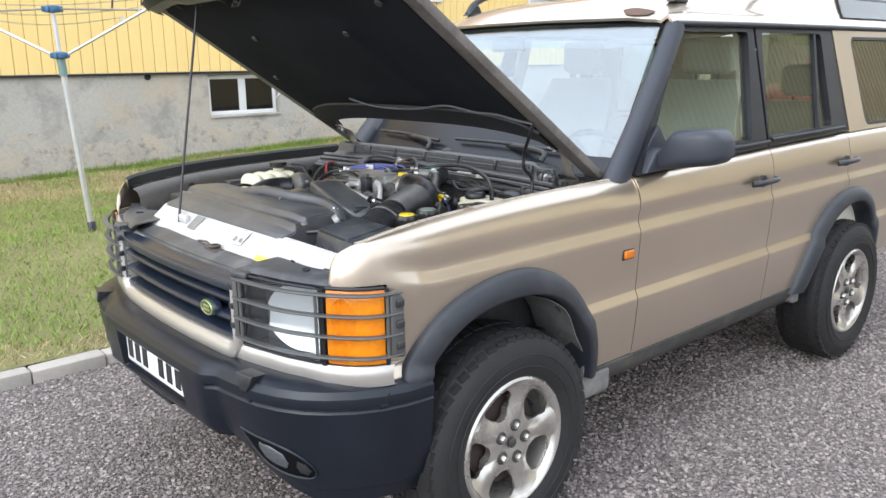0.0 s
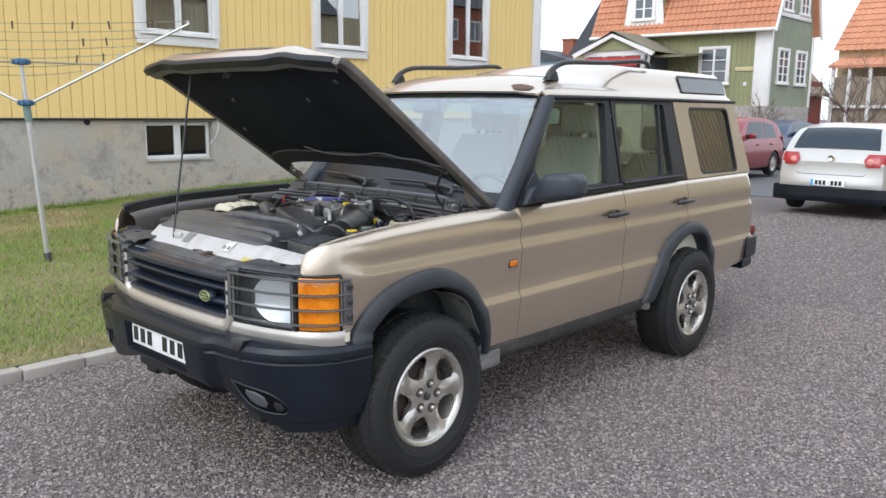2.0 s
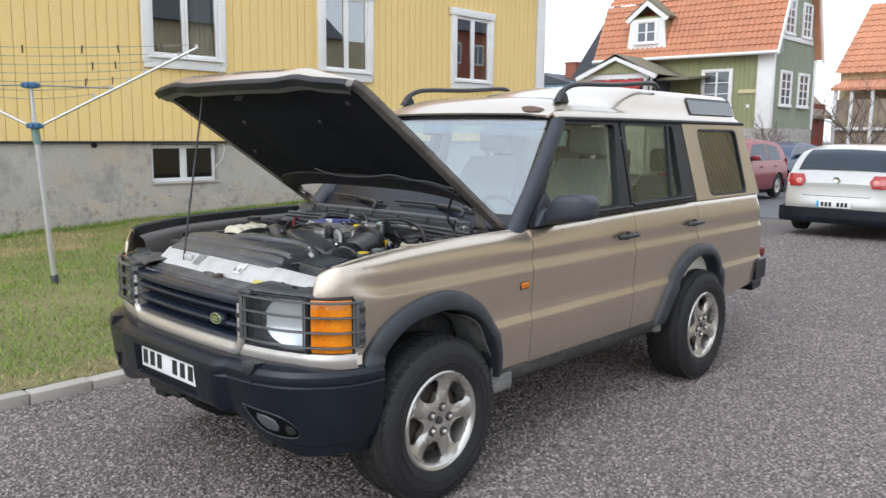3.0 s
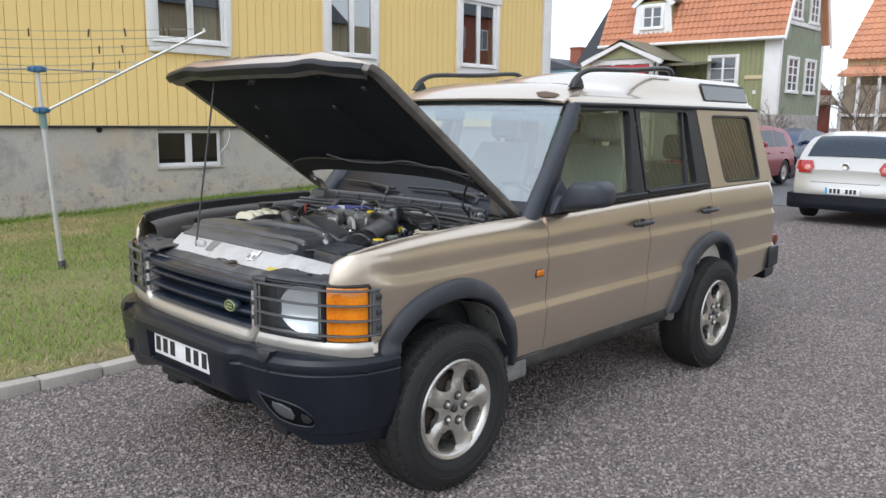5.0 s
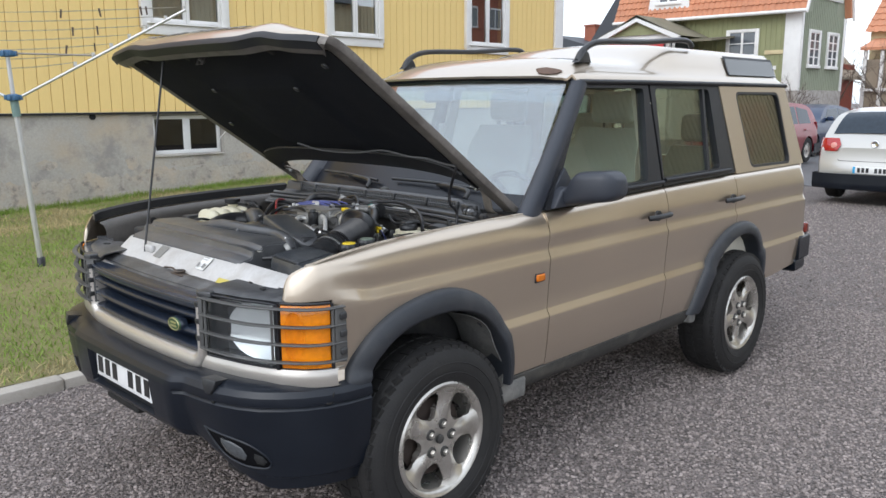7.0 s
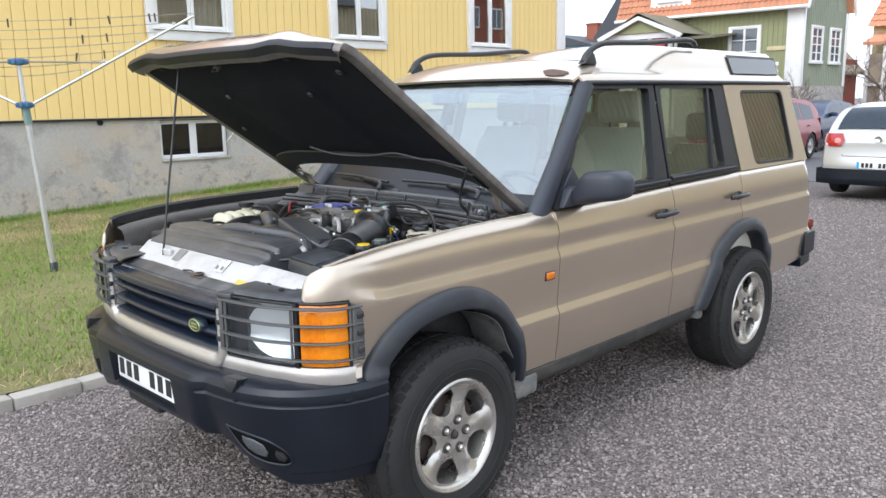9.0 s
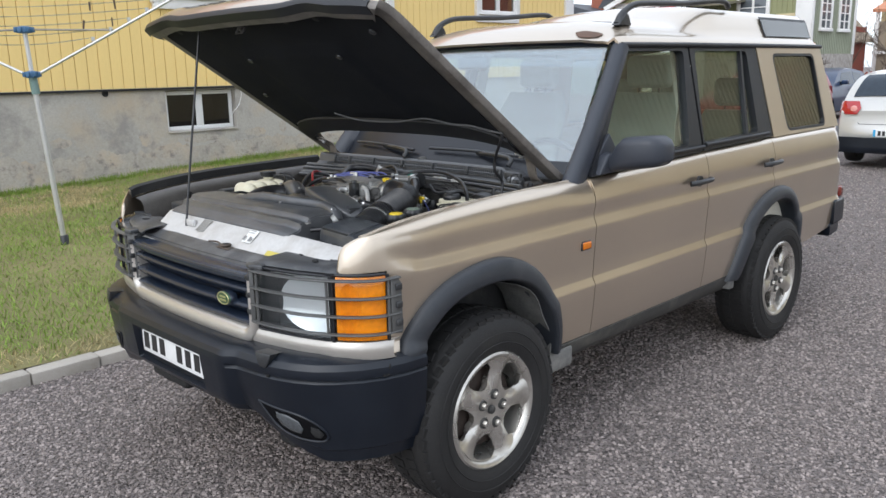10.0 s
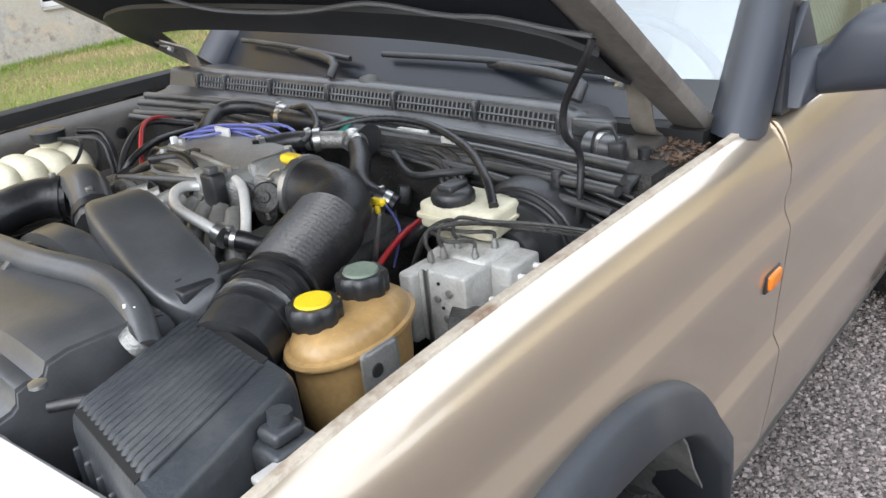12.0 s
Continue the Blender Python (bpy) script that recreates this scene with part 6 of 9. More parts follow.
def on_bumper(y, z):
    """Point on the bumper's face at half width y and height z."""
    line = []
    for row in bumper_rows():
        for a, b in zip(row[4:], row[5:16]):
            if b.z <= z <= a.z and a.z > b.z:
                line.append(a.lerp(b, (a.z - z) / (a.z - b.z)))
                break
    for a, b in zip(line, line[1:]):
        if a.y <= y <= b.y and b.y > a.y:
            return a.lerp(b, (y - a.y) / (b.y - a.y))
    return line[-1]


bm = bmesh.new()
half = bumper_rows()
add_grid(bm, [[(p.x, BC - p.y, p.z) for p in row] for row in half])
add_grid(bm, [[(p.x, BC + p.y, p.z) for p in row] for row in half], flip=True)
bumper = part("front_bumper", bm, PLASTIC, car, "dark blue-grey plastic front bumper, scuffed", solid=0.006, smooth=24)
for s in (-1, 1):
    # lifting-eye cover with slot, fog lamp hollow, side fixing hole; shade painted near-black
    bm = bmesh.new()
    add_prism(bm, [(-0.034, 0.022), (0.036, 0.024), (0.022, -0.012), (0.012, -0.024), (-0.012, -0.026), (-0.024, -0.006)], -0.014, 0.055, "x", 0.005, 3)
    bmesh.ops.transform(bm, matrix=Matrix.Translation((-0.748, BC + s * 0.590, 0.692)) @ pose(0, 0, 0, 0, 8, -s * 14), verts=bm.verts)
    part("jacking_cap", bm, BLACK, bumper, "black lifting-eye cover")
    q = on_bumper(0.602, 0.652)
    part("jacking_slot", box(-0.004, 0.01, -0.007, 0.007, -0.018, 0.014, 0.003, m=Matrix.Translation((q.x, BC + s * q.y, q.z)) @ pose(0, 0, 0, 0, 0, -s * 14)), DARK, bumper)
    # raised near-black pads stand in for the shaded fog hollow and vent
    for name, material, outline, lift, label in (
            ("fog_recess", HOLLOW_SHADE, [(0.530, 0.535), (0.60, 0.528), (0.70, 0.515), (0.745, 0.490), (0.770, 0.450), (0.755, 0.425), (0.69, 0.425), (0.62, 0.440), (0.575, 0.475)], 0.0085, ""),
            ("fog_lens", FOG, [(0.605, 0.512), (0.65, 0.508), (0.690, 0.494), (0.703, 0.465), (0.690, 0.446), (0.650, 0.448), (0.615, 0.465), (0.598, 0.492)], 0.0115, "dusty fog lamp lens"),
            ("bumper_vent", DARK, [(0.728, 0.478), (0.750, 0.470), (0.760, 0.450), (0.750, 0.436), (0.730, 0.440), (0.722, 0.460)], 0.0115, "near-black shade of a round vent")):
        cy, cz = sum(q[0] for q in outline) / len(outline), sum(q[1] for q in outline) / len(outline)
        rings = []
        for k, up in ((1.0, 0.0), (1.0, lift * 0.8), (0.93, lift), (0.6, lift * 1.15), (0.3, lift * 1.2), (0.02, lift * 1.2)):
            ring = []
            for y, z in outline:
                p = on_bumper(cy + (y - cy) * k, cz + (z - cz) * k) + Vector((-0.85, 0.5, 0)) * up
                ring.append((p.x, BC + s * p.y, p.z))
            rings.append(ring)
        bm = bmesh.new()
        add_grid(bm, rings, close=True)
        bmesh.ops.recalc_face_normals(bm, faces=bm.faces)
        part(name, bm, material, bumper, label)
        if name == "fog_recess":
            edge_line = [on_bumper(y, z) + Vector((-0.85, 0.5, 0)) * 0.007 for y, z in outline + outline[:1]]
            part("recess_rim", tube([(q.x, BC + s * q.y, q.z) for q in edge_line], 0.0045, 6, n=3), PLASTIC, bumper)
    bm = bmesh.new()
    q = on_bumper(0.905, 0.66)
    add_lathe(bm, [(0.0, 0.004), (0.009, 0.003), (0.010, 0.0)], 12, Matrix.Translation((q.x, BC + s * q.y, 0.672)) @ pose(0, 0, 0, 90 * -s, 0, -s * 18))
    add_box(bm, -0.020, 0.004, -0.004, 0.003, -0.012, 0.004, 0.002, m=Matrix.Translation((q.x - 0.008, BC + s * q.y, 0.655)) @ pose(0, 0, 0, 0, 0, s * 18))
    part("fixing_hole", bm, DARK, bumper)
part("tow_bracket", box(-0.75, -0.62, 0.02, 0.30, 0.425, 0.47, 0.015), DARK, car)
# number plate with plain bars in place of its characters
plate = part("number_plate", box(-0.793, -0.786, -0.222, 0.262, 0.545, 0.645, 0.004), WHITE_PLATE, car, "white plate with plain black bars")
for y in (0.222, 0.158, 0.094, -0.040, -0.106, -0.172):
    part("plate_bar", box(-0.7955, -0.7932, y - 0.020, y + 0.020, 0.563, 0.628, 0.001, 1), PLATE_MARK, plate, smooth=0)

# ---- bonnet, open ----
HINGE = Vector((0.43, 0, 1.285))
OPEN_M = Matrix.Translation(HINGE) @ Euler((0, radians(33.8), 0)).to_matrix().to_4x4()
bonnet = new("bonnet")
bonnet.parent = car
bonnet["label"] = "open bonnet, champagne outside with a black felt underside"
bonnet.matrix_basis = OPEN_M


def bonnet_half(u):
    return 0.735 + 0.038 * u


def bonnet_front(v):
    """How far the front edge reaches at v = -1..1 across."""
    return 1.05 - 0.030 * abs(v) ** 3 - 0.04 * abs(v) ** 10


def bonnet_back(v):
    """How far the rear edge reaches back at the sides."""
    return -0.12 + 0.10 * abs(v) ** 4 + 0.28 * abs(v) ** 24


def bonnet_x(u, v):
    return bonnet_back(v) - u * (bonnet_front(v) + bonnet_back(v))


def bonnet_z(u, v):
    z = 0.045 * (1 - abs(v) ** 2.6)
    z += 0.018 * math.exp(-((abs(v) - 0.62) / 0.12) ** 2) * min(1, u * 3)
    t = min(1.0, max(0.0, (u - 0.90) / 0.10))
    z -= 0.088 * (1 - math.sqrt(1 - t * t)) * (1 - 0.72 * v ** 4)
    return z


US = [0.90 * i / 20 for i in range(20)] + [0.90 + 0.10 * math.sin(math.pi / 2 * k / 10) for k in range(11)]
NV = 44
skin = []
for u in US:
    skin.append([Vector((bonnet_x(u, v), v * bonnet_half(u), bonnet_z(u, v))) for v in [-1 + 2 * j / NV for j in range(NV + 1)]])
bm = bmesh.new()
add_grid(bm, skin)
part("bonnet_skin", bm, PAINT, bonnet, "champagne outer skin", solid=0.0)
# inner frame: rim folded under all round
bm = bmesh.new()
def rim_row(u, v, inset, drop):
    p = Vector((bonnet_x(u, v), v * bonnet_half(u), bonnet_z(u, v)))
    return p + Vector((inset[0], inset[1], drop))
edge = [(u, -1) for u in US] + [(1, -1 + 2 * j / 30) for j in range(1, 30)] + [(u, 1) for u in US[::-1]]
rows = []
for u, v in edge:
    c = rim_row(u, v, (0, 0), 0)
    inward = Vector((0.0, 0, 0))
    if u >= 0.999:
        inward += Vector((1, 0, 0))
    if abs(v) > 0.999:
        inward += Vector((0, -v, 0))
    w = 0.07 if abs(v) < 0.999 else 0.065
    inward = Vector((inward.x * w, inward.y * 0.065, 0))
    rows.append([c, c + Vector((0, 0, -0.016)) - inward * 0.02, c + inward * 0.06 + Vector((0, 0, -0.026)), c + inward * 0.45 + Vector((0, 0, -0.030)), c + inward + Vector((0, 0, -0.024))])
add_grid(bm, rows)
part("bonnet_rim", bm, RIM_IN, bonnet, "grimy folded rim", solid=0.002)
bm = bmesh.new()
rows = []
for i in range(23):
    u = 0.02 + 0.90 * i / 22
    row = []
    for j in range(37):
        v = -0.925 + 1.85 * j / 36
        z = -0.028 + 0.30 * bonnet_z(u, v)
        z -= 0.012 * (1 if (abs(v) < 0.45 and 0.18 < u < 0.68) else 0)
        row.append((bonnet_x(u, v) * 0.985, v * bonnet_half(u), z))
    rows.append(row)
add_grid(bm, rows, flip=True)
part("bonnet_felt", bm, FELT, bonnet, "black felt insulation", solid=0.004)
bm = bmesh.new()
rows = []
for u, dz in ((0.002, 0.014), (0.004, -0.004), (0.06, -0.008), (0.125, -0.008), (0.132, 0.010)):
    rows.append([(bonnet_x(u, v) * 0.985, v * bonnet_half(u), -0.030 + dz + 0.30 * bonnet_z(u, v)) for v in [-0.93 + 1.86 * j / 30 for j in range(31)]])
add_grid(bm, rows, flip=True)
part("rear_frame", bm, REAR_FRAME, bonnet, "dark grey rear frame of the bonnet", solid=0.003)
for y, x in ((-0.30, -0.72), (0.3, -0.72), (0.55, -0.45), (-0.62, -0.85)):
    part("felt_clip", lathe([(0.0, -0.006), (0.012, -0.005), (0.014, 0.0)], 10, Matrix.Translation((x, y, -0.036))), BLACK, bonnet)
for v in (-1, 1):
    bm = bmesh.new()
    add_grid(bm, [[Vector((bonnet_x(u, v) + 0.001, v * (bonnet_half(u) - 0.004), bonnet_z(u, v) - 0.004)), Vector((bonnet_x(u, v) + 0.004, v * (bonnet_half(u) - 0.012), -0.030))] for u in US if u > 0.94])
    part("bonnet_cheek", bm, RIM_IN, bonnet, solid=0.003)
# front lip hardware: catch, near-black discs for the shaded holes, edge seal
part("bonnet_catch", bm_of(lambda bm: (add_box(bm, -0.960, -0.935, 0.022, 0.048, -0.062, -0.02, 0.005), add_tube(bm, [(-0.95, 0.008, -0.03), (-0.95, 0.008, -0.075), (-0.95, 0.052, -0.075), (-0.95, 0.052, -0.03)], 0.0045, 6))), DARK_IRON, bonnet, "steel bonnet catch")
for y in (-0.55, -0.40, -0.22, 0.2, 0.38, 0.56):
    part("rim_hole", lathe([(0.0, -0.0015), (0.014, -0.001), (0.016, 0.0)], 12, Matrix.Translation((-0.935, y, -0.0305))), DARK, bonnet)
bm = bmesh.new()
rows = []
for j in range(31):
    v = -0.97 + 1.94 * j / 30
    x = -bonnet_front(v)
    z = bonnet_z(1, v)
    rows.append([(x - 0.003, v * bonnet_half(1), z - 0.001), (x - 0.006, v * bonnet_half(1), z - 0.012), (x - 0.004, v * bonnet_half(1), z - 0.026), (x + 0.03, v * bonnet_half(1), z - 0.034)])
add_grid(bm, rows)
part("front_lip", bm, TRIM, bonnet, "dark front edge seal", solid=0.004)
# raised brand lettering shown as plain bars
for j in range(9):
    y = 0.38 - 0.078 * j - (0.06 if j > 3 else 0)
    bm = bmesh.new()
    rows = []
    for k in range(5):
        u = 0.90 + 0.10 * math.sin(math.pi / 2 * (0.36 + 0.26 * k / 4))
        rows.append([(bonnet_x(u, yy / 0.77) - 0.002, yy, bonnet_z(u, yy / 0.77) + 0.002) for yy in (y - 0.027, y + 0.027)])
    add_grid(bm, rows)
    part("lettering_bar", bm, GREY_PRINT, bonnet, solid=0.0015)
part("washer_hose", tube([(-0.30, 0.20, -0.036), (-0.25, 0.07, -0.038), (-0.248, -0.16, -0.038), (-0.285, -0.37, -0.038), (-0.245, -0.49, -0.036), (-0.235, -0.58, -0.034), (-0.20, -0.66, -0.034), (-0.19, -0.712, -0.036)], 0.0042, 6, n=5), DASH, bonnet, "thin grey washer hose")
for s in (-1, 1):
    bm = bmesh.new()
    arm = curve([(0.395, 0, 1.280), (0.437, 0, 1.262), (0.470, 0, 1.246), (0.490, 0, 1.222), (0.500, 0, 1.188), (0.514, 0, 1.155), (0.545, 0, 1.135)], 5)
    add_grid(bm, [[(p.x, s * (0.655 + w), p.z + dz) for w, dz in ((-0.022, 0.004), (-0.018, 0.0), (0.018, 0.0), (0.022, 0.004))] for p in arm])
    part("hinge_arm", bm, HINGE_PAINT, car, "champagne bonnet hinge arm", solid=0.006)
    part("hinge_bolt", lathe([(0.0, 0.014), (0.009, 0.013), (0.010, 0)], 6, pose(0.437, s * 0.655, 1.258, 0, -145)), STEEL, car)
    part("hinge_clip", box(-0.010, 0.010, -0.020, 0.020, -0.003, 0.003, 0.002, m=Matrix.Translation((0.424, s * 0.655, 1.2625)) @ pose(0, 0, 0, 0, 25)), PIPE, car)
part("prop_rod", tube([(-0.548, 0.262, 1.024), (-0.545, 0.285, 1.018), (-0.540, 0.302, 1.04), (-0.364, 0.388, 1.80)], 0.0048, 8, n=4), BLACK, car, "thin black bonnet prop rod")
part("washer_hose", tube([(0.252, -0.712, 1.358), (0.254, -0.70, 1.33), (0.285, -0.645, 1.255), (0.292, -0.640, 1.205), (0.331, -0.64, 1.165), (0.322, -0.645, 1.10), (0.32, -0.64, 1.03)], 0.006, 6, n=5), RUBBER, car)

# ---- roof ----
def roof_sec(x):
    """(half width, z) from the gutter up to the middle; the rear part stands higher."""
    t = min(1, max(0, (x - 1.66) / 0.46))
    t = t * t * (3 - 2 * t)
    e = max(0.0, (1.22 - x) / 0.16)
    crown = 1.815 - 0.055 * e ** 1.6
    low = [(0.712, 1.700), (0.708, 1.715), (0.690, 1.735), (0.665, 1.748 - 0.026 * e), (0.640, 1.765 - 0.036 * e), (0.610, 1.786 - 0.052 * e), (0.54, 1.802 - 0.055 * e), (0.40, crown), (0.2, crown + 0.008), (0.0, crown + 0.010)]
    high = [(0.712, 1.700), (0.708, 1.715), (0.690, 1.735), (0.668, 1.750), (0.650, 1.790), (0.628, 1.850), (0.585, 1.892), (0.42, 1.915), (0.2, 1.926), (0.0, 1.930)]
    return [(a[0] + (b[0] - a[0]) * t, a[1] + (b[1] - a[1]) * t) for a, b in zip(low, high)]


bm = bmesh.new()
rows = []
for i in range(58):
    x = 1.035 + (3.42 - 1.035) * i / 57
    s = roof_sec(x)
    drop = max(0.0, (x - 3.30) / 0.12) ** 2 * 0.10
    front = max(0.0, (1.16 - x) / 0.125)
    s = [(y, max(z - drop * (z > 1.71), 1.70)) for y, z in s]
    bow = lambda y: -0.095 * (1 - (y / 0.71) ** 2) * front
    rows.append([(x + bow(y), -y, z - 0.03 * front ** 2 * (1 - (y / 0.8) ** 2)) for y, z in s] + [(x + bow(y), y, z - 0.03 * front ** 2 * (1 - (y / 0.8) ** 2)) for y, z in s[-2::-1]])
add_grid(bm, rows)
roof = part("roof", bm, PAINT, car, "champagne roof, stepped up towards the rear", solid=0.012)
part("roof_panel_gap", tube([(1.36, 0.46 - 0.92 * i / 10, float(np.interp(-abs(0.46 - 0.92 * i / 10), [-q[0] for q in roof_sec(1.36)], [q[1] for q in roof_sec(1.36)])) + 0.001) for i in range(11)], 0.003, 5), TRIM, roof)
o = part("gutter_rail", tube([(1.06, -0.712, 1.694), (1.6, -0.714, 1.698), (2.5, -0.714, 1.700), (3.38, -0.712, 1.700)], 0.012, 6), TRIM, car, "black roof gutter")
mirrored(o)
bm = bmesh.new()
add_grid(bm, [[(x, -y, z) for y, z in ((0.675, 1.757), (0.6655, 1.772), (0.655, 1.800), (0.640, 1.842), (0.628, 1.862))] for x in [2.64 + 0.66 * i / 10 for i in range(11)]])
o = part("alpine_window", bm, TINTGLASS, roof, "tinted window in the roof shoulder", solid=0.004)
bm = bmesh.new()
add_grid(bm, [[(x, -(y + 0.0015), z) for y, z in ((0.672, 1.753), (0.6635, 1.770), (0.653, 1.800), (0.638, 1.842), (0.625, 1.866))] for x in [2.628 + 0.684 * i / 10 for i in range(11)]])
o2 = part("alpine_seal", bm, TRIM, roof, solid=0.002)
mirrored(o)
mirrored(o2)
bm = bmesh.new()
add_tube(bm, curve([(1.20, -0.60, 1.790), (1.235, -0.60, 1.838), (1.32, -0.60, 1.878), (1.45, -0.60, 1.894), (1.8, -0.60, 1.908), (2.1, -0.60, 1.932), (2.22, -0.60, 1.936), (2.27, -0.60, 1.926), (2.30, -0.60, 1.905)], 6), lambda t: 0.021 - 0.006 * min(1, t * 5), 10)
add_prism(bm, [(1.175, 1.786), (1.285, 1.786), (1.262, 1.832), (1.238, 1.848), (1.215, 1.825)], -0.622, -0.578, "y", 0.008, 3)
o = part("roof_rail", bm, BLACK, roof, "black roof rail")
mirrored(o)


def roof_pt(x, y):
    """A point of the roof's skin near its front edge."""
    sec, front = roof_sec(x), max(0.0, (1.16 - x) / 0.125)
    z = float(np.interp(-abs(y), [-p[0] for p in sec], [p[1] for p in sec]))
    return Vector((x - 0.095 * (1 - (y / 0.71) ** 2) * front, y, z - 0.03 * front ** 2 * (1 - (y / 0.8) ** 2)))


bm = bmesh.new()
rows = []
for k in range(5):
    rows.append([roof_pt(1.076 + 0.026 * k / 4 * math.sin(a) * (1 + 0.15 * math.sin(3 * a)), -0.545 + 0.062 * k / 4 * math.cos(a) * (1 + 0.12 * math.sin(5 * a + 1))) + Vector((-0.001, 0, 0.003)) for a in [2 * math.pi * i / 26 for i in range(26)]])
add_grid(bm, rows, close=True)
part("bare_patch", bm, STONE_CHIP, roof, "brown patch of peeled paint", solid=0.001)

# ---- windscreen ----
bm = bmesh.new()
rows = []
def screen(v, t):
    x = (0.555 + 0.085 * v * v) * (1 - t) + (0.985 + 0.065 * v * v) * t
    y = v * (0.735 * (1 - t) + 0.655 * t)
    return Vector((x, y, 1.165 + 0.545 * t + 0.02 * (1 - v * v) * t))
add_grid(bm, [[screen(-1 + 2 * j / 24, t / 10) for j in range(25)] for t in range(11)])
ws = part("windscreen", bm, WINDSCREEN, car, "large curved windscreen", solid=0.004)
ws.visible_shadow = False
bm = bmesh.new()
# lower band reaches further up, standing in for the shaded dashboard behind
for t0, t1 in ((-0.03, 0.085), (0.955, 1.01)):
    vs = [-1 + 2 * j / 48 for j in range(49)]
    add_grid(bm, [[screen(v, t0 + (t1 - t0) * f * (1.0 if t0 > 0.5 else 2.0 + 1.1 * min(1.0, max(0.0, (v + 0.3) / 0.3)) - min(1.0, max(0.0, (-v - 0.55) / 0.3)))) + Vector((-0.003, 0, 0.003)) for v in vs] for f in (0.0, 0.5, 1.0)])
part("windscreen_band", bm, SCREEN_BAND, ws, "black edge band, raised to stand for the dark view behind", solid=0.003)
bm = bmesh.new()
add_grid(bm, [[screen(-0.97 + 1.94 * j / 24, t) + Vector((0.006, 0, -0.004)) for j in range(25)] for t in (0.80, 0.88, 0.955)])
o = part("sun_strip", bm, SUN_STRIP, ws, "blue tinted strip along the top", smooth=0)
o.visible_shadow = False
part("rear_view_mirror", box(0.98, 1.01, 0.02, 0.22, 1.60, 1.66, 0.012), DASH, car)
for y0, y1, x0 in ((-0.55, 0.02, 0.0), (0.12, 0.62, 0.0)):
    bm = bmesh.new()
    a, b = screen(y0 / 0.72, 0.075) + Vector((-0.02, 0, 0.02)), screen(y1 / 0.72, 0.10) + Vector((-0.02, 0, 0.02))
    add_tube(bm, [a, a.lerp(b, 0.5) + Vector((-0.012, 0, 0.008)), b], 0.007, 6, n=4)
    c = Vector((0.50, y0 + 0.02 if y0 < 0 else y0, 1.20))
    add_tube(bm, [c, c + Vector((0.03, 0.02, 0.03)), a.lerp(b, 0.5)], 0.011, 6, n=3)
    part("wiper", bm, BLACK, car, "black windscreen wiper")

# ---- rear and inside ----
bm = bmesh.new()
add_grid(bm, [[(rear_x(z) - 0.005, y, z) for y in (-0.80 + 0.10 * max(0, (z - 1.2) / 0.5), 0, 0.80 - 0.10 * max(0, (z - 1.2) / 0.5))] for z in (0.5, 0.77, 1.2)])
part("tailgate", bm, PAINT, car, solid=0.02)
bm = bmesh.new()
for q in ((-0.80, -0.66), (0.66, 0.80)):
    add_grid(bm, [[(rear_x(z) - 0.005, y * (1 - 0.14 * max(0, (z - 1.2) / 0.5)), z) for y in q] for z in (1.2, 1.45, 1.70)])
part("rear_window_frame", bm, PAINT, car, solid=0.02)
bm = bmesh.new()
add_grid(bm, [[(rear_x(z) - 0.01, y * (1 - 0.14 * max(0, (z - 1.2) / 0.5)), z) for y in (-0.67, 0.67)] for z in (1.2, 1.45, 1.70)])
rg = part("rear_window", bm, TINTGLASS, car, solid=0.004)
rg.visible_shadow = False
bm = bmesh.new()
add_prism(bm, [(3.42, -0.872), (3.64, -0.855), (3.70, -0.70), (3.70, 0.70), (3.64, 0.855), (3.42, 0.872), (3.45, 0.6), (3.45, -0.6)], 0.545, 0.715, "z", 0.02)
add_prism(bm, [(3.40, -0.860), (3.60, -0.842), (3.65, -0.69), (3.65, 0.69), (3.60, 0.842), (3.40, 0.860), (3.43, 0.6), (3.43, -0.6)], 0.470, 0.560, "z", 0.02)
part("rear_bumper", bm, PLASTIC, car, "dark plastic rear bumper")
o = part("tail_lamp", box(3.565, 3.640, -0.845, -0.70, 0.715, 0.785, 0.012), TAIL_RED, car, "dark red lamp above the rear bumper")
mirrored(o)
part("underbody", box(-0.50, 3.45, -0.62, 0.62, 0.46, 0.56), DARK, car, smooth=0)
part("floor_pan", box(0.44, 2.06, -0.70, 0.70, 0.385, 0.47, 0.02), DARK, car)
part("cabin_floor", box(0.62, 3.42, -0.76, 0.76, 0.56, 0.60), DASH, car, smooth=0)
for s in (-1, 1):
    part("frame_rail", box(-0.62, 3.5, s * 0.45 - 0.05, s * 0.45 + 0.05, 0.31, 0.46, 0.01), DARK, car, smooth=0)
    part("door_card", box(0.72, 2.42, s * 0.79 - 0.015, s * 0.79 + 0.015, 0.6, 1.155), CABIN, car, smooth=0)
    part("side_lining", box(2.44, 3.45, s * 0.78 - 0.015, s * 0.78 + 0.015, 0.6, 1.18), CABIN, car, smooth=0)
part("gearbox", box(0.35, 1.55, -0.20, 0.22, 0.27, 0.50, 0.05, 3), DARK_IRON, car, "grimy gearbox below the floor")
part("fuel_tank", box(2.85, 3.40, -0.46, 0.46, 0.30, 0.50, 0.05, 3), DARK, car)
part("exhaust_silencer", tube([(1.75, -0.42, 0.345), (2.22, -0.42, 0.345)], 0.095, 16), DARK_IRON, car, "grimy exhaust silencer")
part("exhaust_pipe", tube([(0.5, -0.30, 0.36), (1.2, -0.36, 0.34), (1.75, -0.42, 0.345)], 0.03, 10, n=4), DARK_IRON, car)
part("side_tank", box(0.75, 1.70, 0.30, 0.62, 0.30, 0.46, 0.04, 3), DARK, car)
